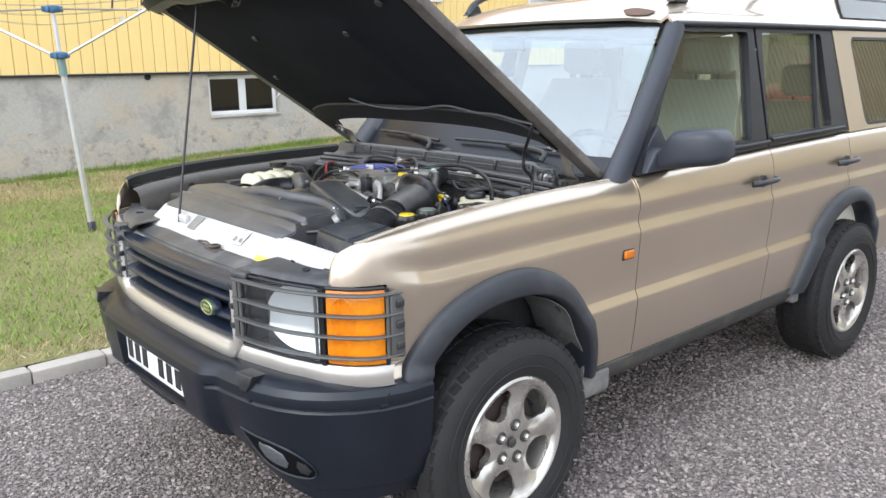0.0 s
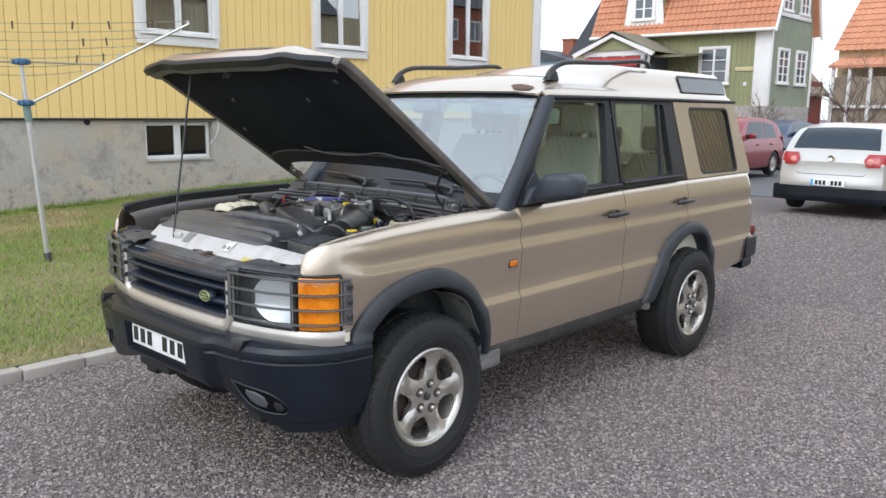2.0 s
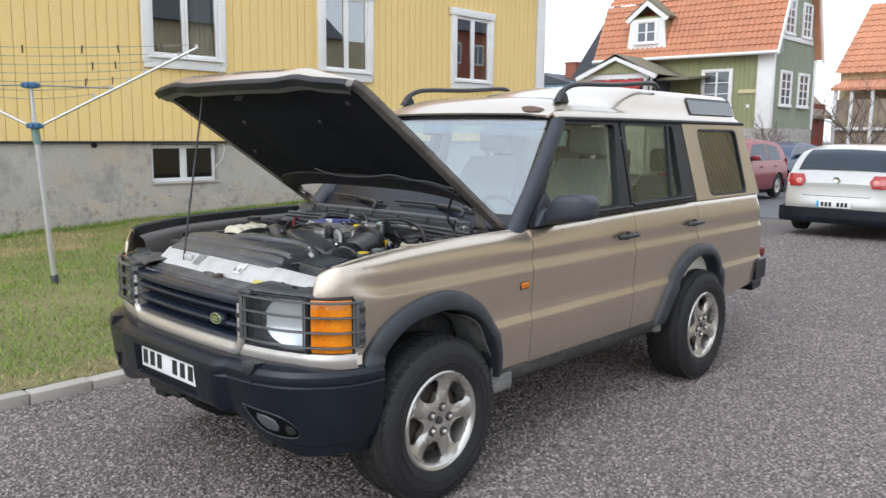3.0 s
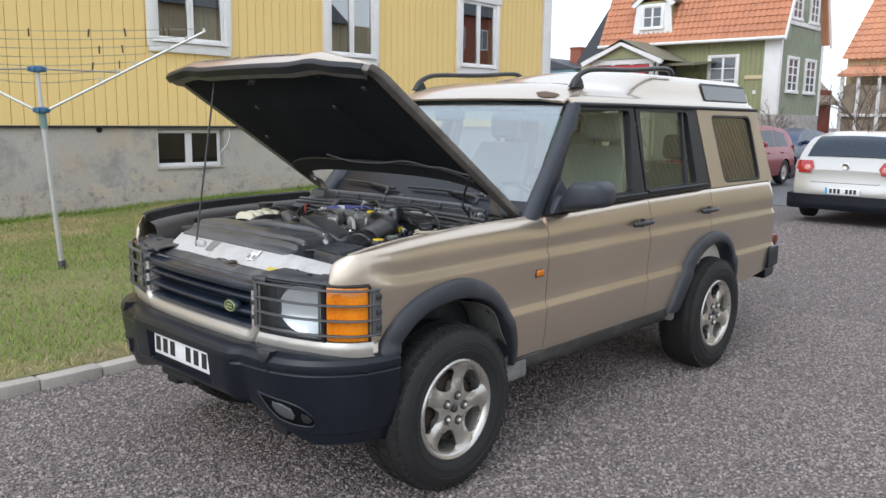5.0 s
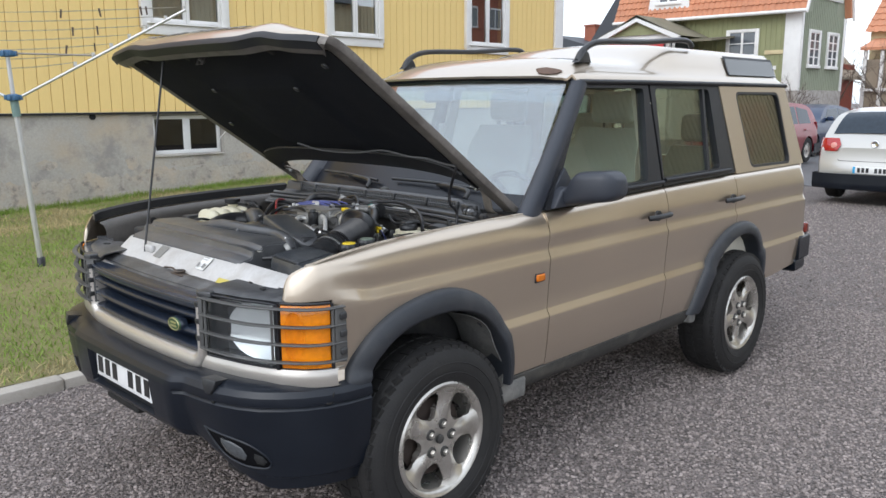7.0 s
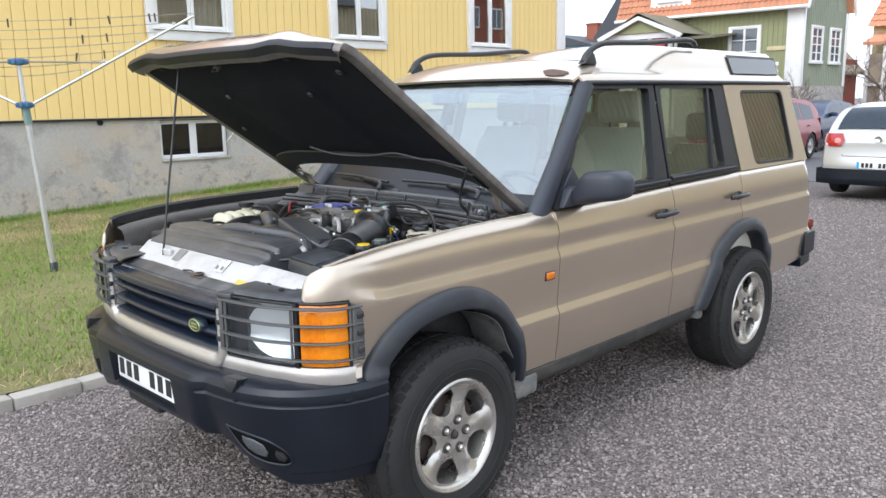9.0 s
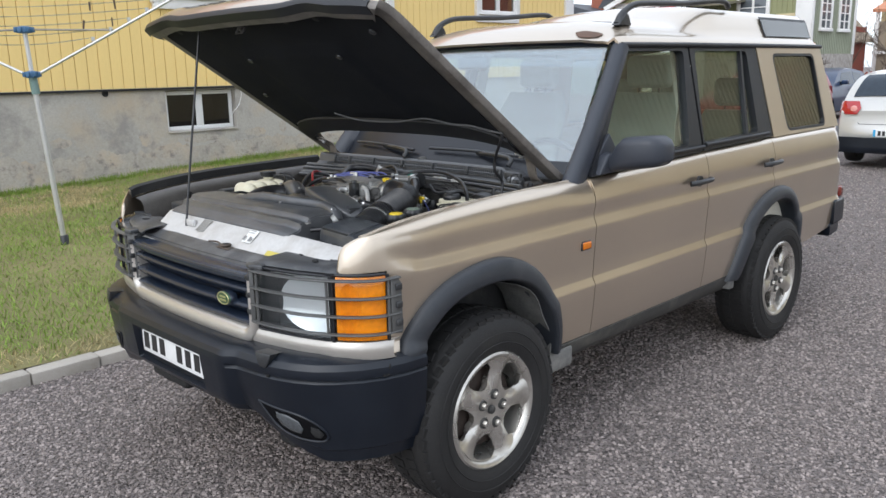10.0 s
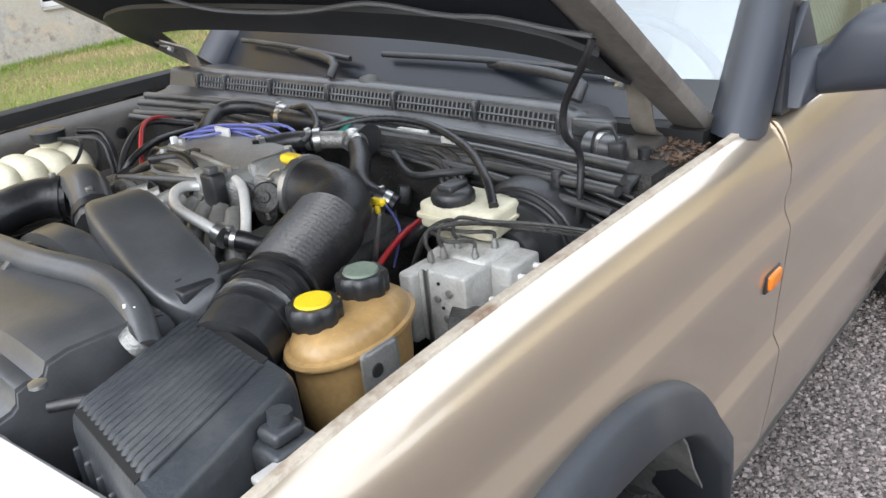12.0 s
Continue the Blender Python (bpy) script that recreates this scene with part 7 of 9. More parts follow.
part("prop_shaft", tube([(1.5, -0.05, 0.36), (2.5, -0.05, 0.34)], 0.03, 10), DARK_IRON, car)
for x in (0.0, 2.54):
    part("differential", lathe([(0.0, 0.13), (0.08, 0.12), (0.125, 0.06), (0.125, -0.06), (0.08, -0.12), (0.0, -0.13)], 18, pose(x, 0.12, 0.34, 0, 90)), DARK_IRON, car)
    part("axle", tube([(x, -0.65, 0.34), (x, 0.65, 0.34)], 0.055, 10), DARK_IRON, car)
part("roof_lining", bm_of(lambda bm: add_grid(bm, [[(x, y, 1.70 + (0.06 if abs(y) < 0.5 else 0)) for y in (-0.68, -0.5, 0, 0.5, 0.68)] for x in (1.12, 1.8, 2.6, 3.34)])), CABIN, car, solid=0.01)
part("bulkhead", box(0.56, 0.62, -0.74, 0.74, 0.56, 1.15), DARK, car, smooth=0)


def seat(x, y, w, z=0.6):
    s = new("seat")
    s.parent = car
    s["label"] = "grey-green leather seat with headrest"
    s.matrix_basis = pose(x, y, z)
    bm = bmesh.new()
    add_box(bm, -0.26, 0.28, -w, w, 0.12, 0.30, 0.05, 3)
    part("seat_cushion", bm, SEAT, s)
    bm = bmesh.new()
    rows = []
    for i in range(15):
        t = i / 14
        hw = w * (0.96 - 0.20 * max(0, (t - 0.7) / 0.3) ** 2)
        cx, cz = 0.22 + 0.20 * t, 0.26 + 0.60 * t
        th = 0.065 * (1 - 0.45 * t)
        row = []
        for k in range(20):
            a = 2 * math.pi * k / 20
            bolster = 0.022 * (abs(math.cos(a)) > 0.72) * (1 - t)
            row.append((cx + (th + bolster) * math.sin(a) + 0.006 * math.sin(i * 1.57) * (math.sin(a) < 0), hw * math.copysign(abs(math.cos(a)) ** 0.5, math.cos(a)), cz))
        rows.append(row)
    vs = add_grid(bm, rows, close=True)
    bm.faces.new(vs[0]); bm.faces.new(vs[-1][::-1])
    bmesh.ops.recalc_face_normals(bm, faces=bm.faces)
    part("backrest", bm, SEAT, s)
    bm = bmesh.new()
    add_box(bm, 0.41, 0.50, -0.135, 0.135, 0.885, 1.06, 0.04, 3)
    part("headrest", bm, SEAT, s)
    part("headrest_post", tube([(0.445, -0.06, 0.84), (0.45, -0.06, 0.92)], 0.007, 6), BLACK, s)
    part("headrest_post", tube([(0.445, 0.06, 0.84), (0.45, 0.06, 0.92)], 0.007, 6), BLACK, s)


seat(1.42, -0.38, 0.26)
seat(1.42, 0.38, 0.26)
for y, w in ((-0.40, 0.24), (0.05, 0.19), (0.45, 0.21)):
    seat(2.42, y, w, 0.46)
bm = bmesh.new()
add_prism(bm, [(0.60, 0.75), (0.60, 1.145), (0.80, 1.165), (0.93, 1.13), (0.97, 1.02), (0.90, 0.75)], -0.74, 0.74, "y", 0.03, 3)
part("dashboard", bm, DASH, car, "grey dashboard")
bm = bmesh.new()
m = Matrix.Translation((1.06, -0.38, 1.10)) @ pose(0, 0, 0, 0, 62, 0)
add_tube(bm, [m @ Vector((0.19 * math.cos(2 * math.pi * k / 40), 0.19 * math.sin(2 * math.pi * k / 40), 0)) for k in range(41)], 0.015, 8, caps=False)
for a in (0.6, 2.54, 4.71):
    add_tube(bm, [m @ Vector((0, 0, -0.02)), m @ Vector((0.185 * math.cos(a), 0.185 * math.sin(a), 0))], 0.014, 6)
add_lathe(bm, [(0.0, 0.02), (0.055, 0.015), (0.065, -0.02), (0.04, -0.05)], 16, m)
part("steering_wheel", bm, BLACK, car, "dark steering wheel")
for s in (-1, 1):
    part("seat_belt", bm_of(lambda bm: add_grid(bm, [[(x, s * y + d * 0.0, z) for x, y, z in ((1.64 + e, 0.725, 1.60), (1.60 + e, 0.70, 1.30), (1.58 + e, 0.74, 0.75))] for e, d in ((-0.024, 0), (0.024, 0))])), CABIN, car, solid=0.002)
    bm = side_plate([(1.60, 1.17), (1.68, 1.17), (1.715, 1.69), (1.635, 1.69)], None, 0.02, -0.07)
    if s > 0:
        bmesh.ops.transform(bm, matrix=Matrix.Diagonal((1, -1, 1, 1)), verts=bm.verts)
        bmesh.ops.reverse_faces(bm, faces=bm.faces)
    part("door_pillar_lining", bm, CABIN, car, smooth=0)

# ---- engine bay ----
GREEN_CAP = mat("faded_green_cap", (0.16, 0.20, 0.16), 0.55, 0.0, 0.2, 30, 200, dirt=(0.26, 0.28, 0.24), dirt_amount=0.5, dirt_scale=25)
ER = random.Random(4)


def piece(name, bm, material, label="", parent=car, **k):
    return part(name, bm, material, parent, label, **k)


piece("bay_floor", box(-0.50, 0.55, -0.70, 0.70, 0.60, 0.63), DARK, smooth=0)
piece("firewall", box(0.375, 0.56, -0.74, 0.74, 0.62, 1.13), DARK_IRON, "grimy firewall", smooth=0)
for s in (-1, 1):
    bm = bmesh.new()
    rows = []
    for i in range(24):
        x = -0.52 + 1.08 * i / 23
        zt = fender_top(x) - 0.03
        far = ((0.80, zt), (0.755, zt - 0.008), (0.735, zt - 0.03), (0.725, zt - 0.14), (0.64, zt - 0.20), (0.60, 0.62))
        near = ((0.792, zt + 0.008), (0.788, zt - 0.075), (0.745, zt - 0.095), (0.735, zt - 0.15), (0.64, zt - 0.22), (0.60, 0.62))
        rows.append([(x, s * y, z) for y, z in (far if s > 0 else near)])
    add_grid(bm, rows, flip=s < 0)
    piece("inner_fender", bm, PAINT_IN, "grimy inner fender", solid=0.004)
# rubber seal on the far fender edge
bm = bmesh.new()
rows = []
for i in range(40):
    x = -0.52 + 1.07 * i / 39
    y, z = section(x, FENDER_UP, fender_top(x))[-1]
    y += 0.085
    rows.append([(x, y + 0.012, z + 0.006), (x, y - 0.004, z + 0.012), (x, y - 0.025, z + 0.004), (x, y - 0.030, z - 0.03)])
add_grid(bm, rows, flip=True)
piece("fender_seal", bm, TYRE, "black rubber fender seal", solid=0.004)
# holes drawn as near-black discs, their shade given by colour
for y, x in ((0.70, 0.28), (0.70, -0.02), (0.70, -0.30)):
    piece("panel_hole", lathe([(0.0, -0.001), (0.014, -0.001), (0.016, 0.0)], 12, pose(x, 0.722, 1.06, -90)), DARK)

# slam panel and lamp covers
SLAM_SHAPE = [(-0.655, 0.945), (-0.640, 0.950), (-0.604, 0.966), (-0.588, 0.978), (-0.545, 1.012), (-0.512, 1.040), (-0.495, 1.044), (-0.485, 1.03)]


YY = [0.50 - 1.20 * i / 48 for i in range(49)]
bm = bmesh.new()
rows = []
for y in YY:
    fall = max(0.0, min(1.0, (-0.40 - y) / 0.25))
    dent = 0.004 * math.sin(y * 19) + 0.006 * math.exp(-((y - 0.1) / 0.05) ** 2)
    row = []
    for x, z in SLAM_SHAPE:
        zz = z - fall * max(0, z - 0.985) * 0.28 + (dent if 0.975 < z < 1.03 else 0)
        row.append((max(x + fall * 0.03 * (z > 1.0), front_x(y) + 0.05 if y < -0.40 else -1), y, zz))
    rows.append(row)
add_grid(bm, rows)
slam = piece("slam_panel", bm, SLAM, "dusty pale front slam panel with stickers", solid=0.005)
for s in (-1, 1):
    bm = bmesh.new()
    rows = []
    for i in range(16):
        y = 0.42 + 0.385 * i / 15
        fx = front_x(y) if y > 0.455 else -0.685
        rows.append([(fx + 0.012, s * y, 0.972), (fx + 0.005, s * y, 0.980), (fx + 0.02, s * y, 0.990), (fx + 0.06, s * y, 0.996), (max(fx + 0.10, -0.565), s * y, 0.999), (-0.51 - 0.02 * (y > 0.6), s * y, 1.002), (-0.505 - 0.02 * (y > 0.6), s * y, 0.96)])
    add_grid(bm, rows, flip=s > 0)
    cover = piece("lamp_cover", bm, COVER, "dusty dark plastic cover above the lamp", solid=0.005)
    # near-black ovals on the cover stand in for shaded slots
    for x, y, a, b in ((-0.547, 0.498, 0.006, 0.022), (-0.572, 0.610, 0.010, 0.017)):
        part("cover_slot", lathe([(0.0, 0.0015), (1.0, 0.001), (1.05, -0.002)], 16, Matrix.Translation((x, s * y, 1.0)) @ pose(0, 0, 0, 0, 0, s * 25) @ Matrix.Diagonal((a, b, 1, 1))), DARK, cover)
# latch with its well, whose shade is a near-black disc
bm = bmesh.new()
add_box(bm, -0.622, -0.590, -0.150, -0.062, 0.974, 0.982, 0.004)
add_lathe(bm, [(0.011, 0.0), (0.019, 0.003), (0.022, 0.009), (0.017, 0.013), (0.011, 0.012)], 16, pose(-0.605, -0.105, 0.980))
add_tube(bm, [(-0.602, -0.066, 0.984), (-0.592, -0.02, 0.987), (-0.598, 0.03, 0.984)], 0.0035, 6, n=3)
piece("bonnet_latch", bm, RUSTY_LATCH, "rusty brown bonnet latch")
part("latch_hole", lathe([(0.0, 0.001), (0.0105, 0.001), (0.0115, 0)], 14, pose(-0.605, -0.105, 0.992)), DARK, slam)


def slam_pos(y, t):
    a, b = Vector((-0.588, y, 0.9795)), Vector((-0.512, y, 1.0415))
    return a.lerp(b, t) + Vector((-0.0035, 0, 0.0035))


def sticker(name, y0, y1, t0, t1, material, label=""):
    bm = bmesh.new()
    n = Vector((-0.63, 0, 0.77)) * 0.0012
    a = [bm.verts.new(p + q) for q in (Vector((0, 0, 0)), n) for p in (slam_pos(y0, t0), slam_pos(y1, t0), slam_pos(y1, t1), slam_pos(y0, t1))]
    for f in ((3, 2, 1, 0), (4, 5, 6, 7), (0, 1, 5, 4), (1, 2, 6, 5), (2, 3, 7, 6), (3, 0, 4, 7)):
        bm.faces.new([a[i] for i in f])
    bmesh.ops.recalc_face_normals(bm, faces=bm.faces)
    return part(name, bm, material, slam, label, smooth=0)


sticker("sticker", -0.155, -0.212, 0.30, 0.90, PAPER, "white paper sticker with grey print")
for y0, y1, t0, t1 in ((-0.159, -0.172, 0.36, 0.56), (-0.194, -0.208, 0.36, 0.56), (-0.165, -0.203, 0.82, 0.85), (-0.165, -0.203, 0.72, 0.74)):
    bm = bmesh.new()
    q = [slam_pos(y0, t0), slam_pos(y1, t0), slam_pos(y1, t1), slam_pos(y0, t1)]
    off = Vector((-0.0045, 0, 0.0055))
    add_grid(bm, [[q[0] + off, q[3] + off], [q[1] + off, q[2] + off]])
    part("print_bar", bm, GREY_PRINT, slam, solid=0.0005, smooth=0)
sticker("metal_tag", 0.185, 0.125, 0.3, 0.9, CASTING, "small metal tag")
piece("rod_clip", box(-0.555, -0.535, 0.225, 0.285, 1.006, 1.035, 0.006), SLAM)
sticker("warning_sticker", -0.340, -0.440, -0.02, 0.20, YELLOW_LABEL, "yellow warning sticker")

# radiator shroud
bm = bmesh.new()
prof = [(-0.512, 1.020), (-0.515, 1.042), (-0.505, 1.052), (-0.470, 1.060), (-0.462, 1.066), (-0.458, 1.083), (-0.445, 1.087), (-0.435, 1.082), (-0.425, 1.086), (-0.418, 1.099), (-0.39, 1.104), (-0.30, 1.101), (-0.265, 1.095), (-0.255, 1.080), (-0.255, 1.00)]
rows = []
for i in range(31):
    y = 0.475 - 0.85 * i / 30
    droop = 0.010 * max(0, (-0.30 - y) / 0.1)
    rows.append([(x, y, z - droop * (z > 1.04) - 0.0008 * math.sin(i * 0.6)) for x, z in prof])
add_grid(bm, rows)
shroud = piece("radiator_shroud", bm, DUSTY, "dusty black radiator shroud", solid=0.005)
part("shroud_end", prism([(x, z - 0.012) for x, z in prof] + [(-0.255, 0.93), (-0.50, 0.93)], -0.380, -0.366, "y"), DUSTY, shroud)
for y in (0.10, -0.06):
    part("gusset", prism([(-0.345, 1.096), (-0.28, 1.096), (-0.285, 1.128), (-0.30, 1.132)], y - 0.007, y + 0.007, "y", 0.002), DUSTY, shroud)
piece("top_hose", tube([(-0.33, 0.24, 1.088), (-0.315, 0.08, 1.112), (-0.30, -0.10, 1.112), (-0.275, -0.24, 1.108), (-0.285, -0.34, 1.095), (-0.31, -0.405, 1.062)], 0.021, 10, n=5), DUSTY, "dusty radiator top hose")
piece("hose_clip", tube([(-0.318, -0.385, 1.065), (-0.306, -0.392, 1.075)], 0.0235, 12), CASTING)
for y in (-0.397, 0.44):
    piece("shroud_screw", lathe([(0.0, 0.006), (0.011, 0.005), (0.011, 0)], 8, pose(-0.44, y, 1.078)), STEEL)
piece("shroud_hose", tube([(-0.44, -0.41, 1.055), (-0.38, -0.46, 1.06), (-0.30, -0.45, 1.06), (-0.27, -0.41, 1.05)], 0.008, 6, n=4), RUBBER)
# fan cowl rings
for r, x, mt in ((0.225, -0.225, DUSTY), (0.175, -0.20, DUSTY)):
    bm = bmesh.new()
    rows = []
    for k in range(25):
        a = math.pi * (0.06 + 0.88 * k / 24)
        rows.append([(x + dx, -0.03 + rr * math.cos(a), 0.895 + rr * math.sin(a)) for dx, rr in ((-0.03, r - 0.02), (-0.028, r), (0.01, r + 0.004), (0.03, r - 0.012), (0.028, r - 0.03))])
    add_grid(bm, rows)
    piece("fan_cowl", bm, mt, "dusty round fan cowl", solid=0.005)
piece("fan_hub", lathe([(0.0, 0.05), (0.07, 0.045), (0.08, 0.0), (0.08, -0.04)], 20, pose(-0.21, -0.03, 0.90, 0, -90)), CASTING)
for k in range(9):
    a = k * 2 * math.pi / 9
    piece("fan_blade", box(-0.012, 0.012, 0.06, 0.165, -0.02, 0.02, 0.004, m=Matrix.Translation((-0.215, -0.03, 0.90)) @ Matrix.Rotation(a, 4, "X") @ Matrix.Rotation(0.5, 4, "Y")), BLACK)


def slab(name, a, b, w, h, material, label="", sharp=0.45, segs=10):
    """A long rounded housing from a to b."""
    a, b = Vector(a), Vector(b)
    t = (b - a).normalized()
    side = t.cross(Vector((0, 0, 1))).normalized()
    up = side.cross(t)
    rows = []
    for i in range(segs + 1):
        f = i / segs
        p = a.lerp(b, f)
        e = math.sqrt(max(0.02, 1 - (2 * f - 1) ** 6))
        rows.append([p + side * w * e * math.copysign(abs(math.cos(q)) ** sharp, math.cos(q)) + up * h * e * math.copysign(abs(math.sin(q)) ** sharp, math.sin(q)) for q in [2 * math.pi * k / 28 for k in range(28)]])
    bm = bmesh.new()
    vs = add_grid(bm, rows, close=True)
    bm.faces.new(vs[0]); bm.faces.new(vs[-1][::-1])
    bmesh.ops.recalc_face_normals(bm, faces=bm.faces)
    return piece(name, bm, material, label)


slab("belt_cover", (-0.115, 0.02, 1.112), (-0.215, -0.385, 1.058), 0.058, 0.045, DUSTY, "dusty black belt cover", sharp=0.24, segs=20)
slab("pump_housing", (-0.15, 0.12, 1.005), (-0.20, -0.12, 1.015), 0.05, 0.045, DARK_IRON)
# engine mass
piece("engine_block", box(-0.14, 0.34, -0.30, 0.33, 0.70, 0.99, 0.02), DARK_IRON, "grimy engine block")
for s, y in ((1, 0.20), (-1, -0.20)):
    slab("rocker_cover", (-0.10, y, 0.995), (0.33, y, 1.005), 0.075, 0.045, CASTING, "grimy cast rocker cover")
bm = bmesh.new()
add_prism(bm, [(0.02, -0.07), (0.05, 0.17), (0.10, 0.22), (0.22, 0.20), (0.25, 0.12), (0.235, -0.06), (0.20, -0.11), (0.06, -0.12)], 1.055, 1.138, "z", 0.026, 4)
plen = piece("intake_plenum", bm, CASTING, "grey cast intake plenum")
for x, y in ((0.06, -0.08), (0.20, -0.08), (0.08, 0.16), (0.21, 0.16), (0.14, 0.19)):
    part("plenum_bolt", lathe([(0.0, 0.012), (0.008, 0.011), (0.009, 0.0)], 6, pose(x, y, 1.134)), STEEL, plen)
part("plenum_rib", tube([(0.075, -0.09, 1.137), (0.09, 0.05, 1.140), (0.11, 0.18, 1.136)], 0.006, 6, n=4), CASTING, plen)
for i in range(8):
    y = -0.20 + 0.055 * i
    piece("intake_runner", tube([(0.02, y * 0.7, 1.08), (-0.03, y, 1.06), (-0.06, y * 1.2, 1.01)], 0.018, 8, n=4), CASTING)
bm = bmesh.new()
add_tube(bm, [(0.13, -0.10, 1.095), (0.135, -0.19, 1.098)], 0.050, 18)
add_box(bm, 0.085, 0.185, -0.118, -0.104, 1.045, 1.15, 0.01)
thr = piece("throttle_body", bm, CASTING, "grey throttle body")
part("throttle_quadrant", lathe([(0.0, 0.01), (0.010, 0.01), (0.026, 0.006), (0.029, 0.0), (0.025, -0.006), (0.01, -0.008)], 20, pose(0.072, -0.16, 1.075, 0, -80)), DARK_IRON, thr)
part("throttle_spring", tube([(0.06 + 0.012 * math.cos(k * 0.9), -0.165 + 0.0 * k, 1.082 + 0.012 * math.sin(k * 0.9)) for k in range(2)] + [(0.052, -0.19, 1.07)], 0.004, 5), STEEL, thr)
part("yellow_clip", box(0.118, 0.142, -0.198, -0.158, 1.146, 1.162, 0.005), YELLOW_CAP, thr, "yellow clip")
# intake duct: smooth elbow, corrugated sleeve, airflow meter
duct = [Vector(p) for p in ((0.135, -0.195, 1.098), (0.135, -0.255, 1.098), (0.115, -0.305, 1.092), (0.06, -0.335, 1.082), (-0.02, -0.365, 1.068), (-0.10, -0.40, 1.052), (-0.155, -0.425, 1.045), (-0.23, -0.46, 1.030))]
c = curve(duct, 10)
piece("duct_elbow", tube(c[:32], 0.056, 20), RUBBER, "black rubber intake elbow")
bm = bmesh.new()
cc = []
for i in range(35):
    f = 30 + 20 * i / 34
    cc.append(c[int(f)].lerp(c[min(int(f) + 1, 70)], f - int(f)))
add_tube(bm, cc, 0.0625, 24, ribs=0.10)
piece("corrugated_duct", bm, RUBBER, "black corrugated intake duct", smooth=25)
piece("airflow_meter", tube(c[49:60], 0.053, 20), BLACK)
piece("duct_sleeve", tube(c[58:71], 0.060, 20), BLACK)
for a, b, mt in ((0, 2, STEEL), (49, 50, RUBBER), (52, 53, RUBBER), (57, 58, RUBBER), (60, 61, STEEL), (63, 64, RUBBER)):
    piece("duct_clamp", tube(c[a:b + 1], 0.063, 20), mt)
piece("meter_plug", box(-0.175, -0.115, -0.365, -0.335, 1.06, 1.10, 0.006, m=None), BLACK)
# air filter box with ribbed lid
AF = [(-0.442, -0.455), (-0.213, -0.378), (-0.245, -0.625), (-0.478, -0.705)]
afb = piece("air_filter_box", prism([(x * 0.985 - 0.005, y * 0.99 - 0.005) for x, y in AF], 0.80, 0.985, "z", 0.01), BLACK, "black air filter box with a ribbed lid")
bm = bmesh.new()
ctr = Vector((-0.345, -0.54))
rr = rounded(AF, 0.02, 3)
rings = []
for k, z in ((1.03, 0.965), (1.035, 0.973), (1.0, 0.98), (0.99, 1.045), (0.965, 1.062), (0.92, 1.069)):
    rings.append([(ctr.x + (x - ctr.x) * k, ctr.y + (y - ctr.y) * k, z) for x, y in rr])
vs = add_grid(bm, rings, close=True)
bm.faces.new(vs[-1])
bmesh.ops.recalc_face_normals(bm, faces=bm.faces)
part("lid", bm, LID, afb, "ribbed lid")
bed = []
for p, q, t in ((AF[0], AF[3], 0.06), (AF[0], AF[3], 0.78), (AF[1], AF[2], 0.78), (AF[1], AF[2], 0.06)):
    bed.append(Vector(p).lerp(Vector(q), t))
bed = [c.lerp((bed[0] + bed[1] + bed[2] + bed[3]) / 4, 0.07) for c in bed]
# near-black sheet puts the shade between the ribs into colour
part("rib_bed", prism([tuple(c) for c in bed], 1.060, 1.0705, "z"), DARK, afb, smooth=0)
for i in range(15):
    f = (i + 0.5) / 15
    a = Vector((AF[0][0], AF[0][1])).lerp(Vector((AF[3][0], AF[3][1])), 0.05 + 0.74 * f)
    b = Vector((AF[1][0], AF[1][1])).lerp(Vector((AF[2][0], AF[2][1])), 0.05 + 0.74 * f)
    p, q = a.lerp(b, 0.05), a.lerp(b, 0.93)
    part("lid_rib", tube([(p.x, p.y, 1.060), (p.x + 0.012, p.y + 0.003, 1.0715), (q.x - 0.012, q.y, 1.0715), (q.x, q.y, 1.060)], 0.0052, 6), LID, afb)
for i in range(7):
    f = (i + 0.5) / 7
    a = Vector((AF[0][0], AF[0][1])).lerp(Vector((AF[3][0], AF[3][1])), f)
    part("case_fin", box(a.x - 0.006, a.x + 0.012, a.y - 0.003, a.y + 0.003, 0.90, 1.030, 0.003), LID, afb)
# coolant tank with two caps
bm = bmesh.new()
rings = []
for k, z in ((0.76, 0.89), (0.90, 0.91), (0.94, 0.96), (0.95, 1.018), (1.05, 1.0205), (1.07, 1.025), (1.05, 1.0295), (0.97, 1.031), (0.93, 1.042), (0.78, 1.054), (0.5, 1.060), (0.1, 1.061)):
    ring = []
    for q in range(32):
        a = 2 * math.pi * q / 32
        ring.append((-0.085 + 0.108 * k * math.cos(a) + 0.02 * k * math.sin(a), -0.535 + 0.068 * k * math.sin(a), z))
    rings.append(ring)
vs = add_grid(bm, rings, close=True, flip=True)
bm.faces.new(vs[-1])
bmesh.ops.recalc_face_normals(bm, faces=bm.faces)
tank = piece("coolant_tank", bm, TANK_OLD, "yellowed coolant tank with two screw caps")
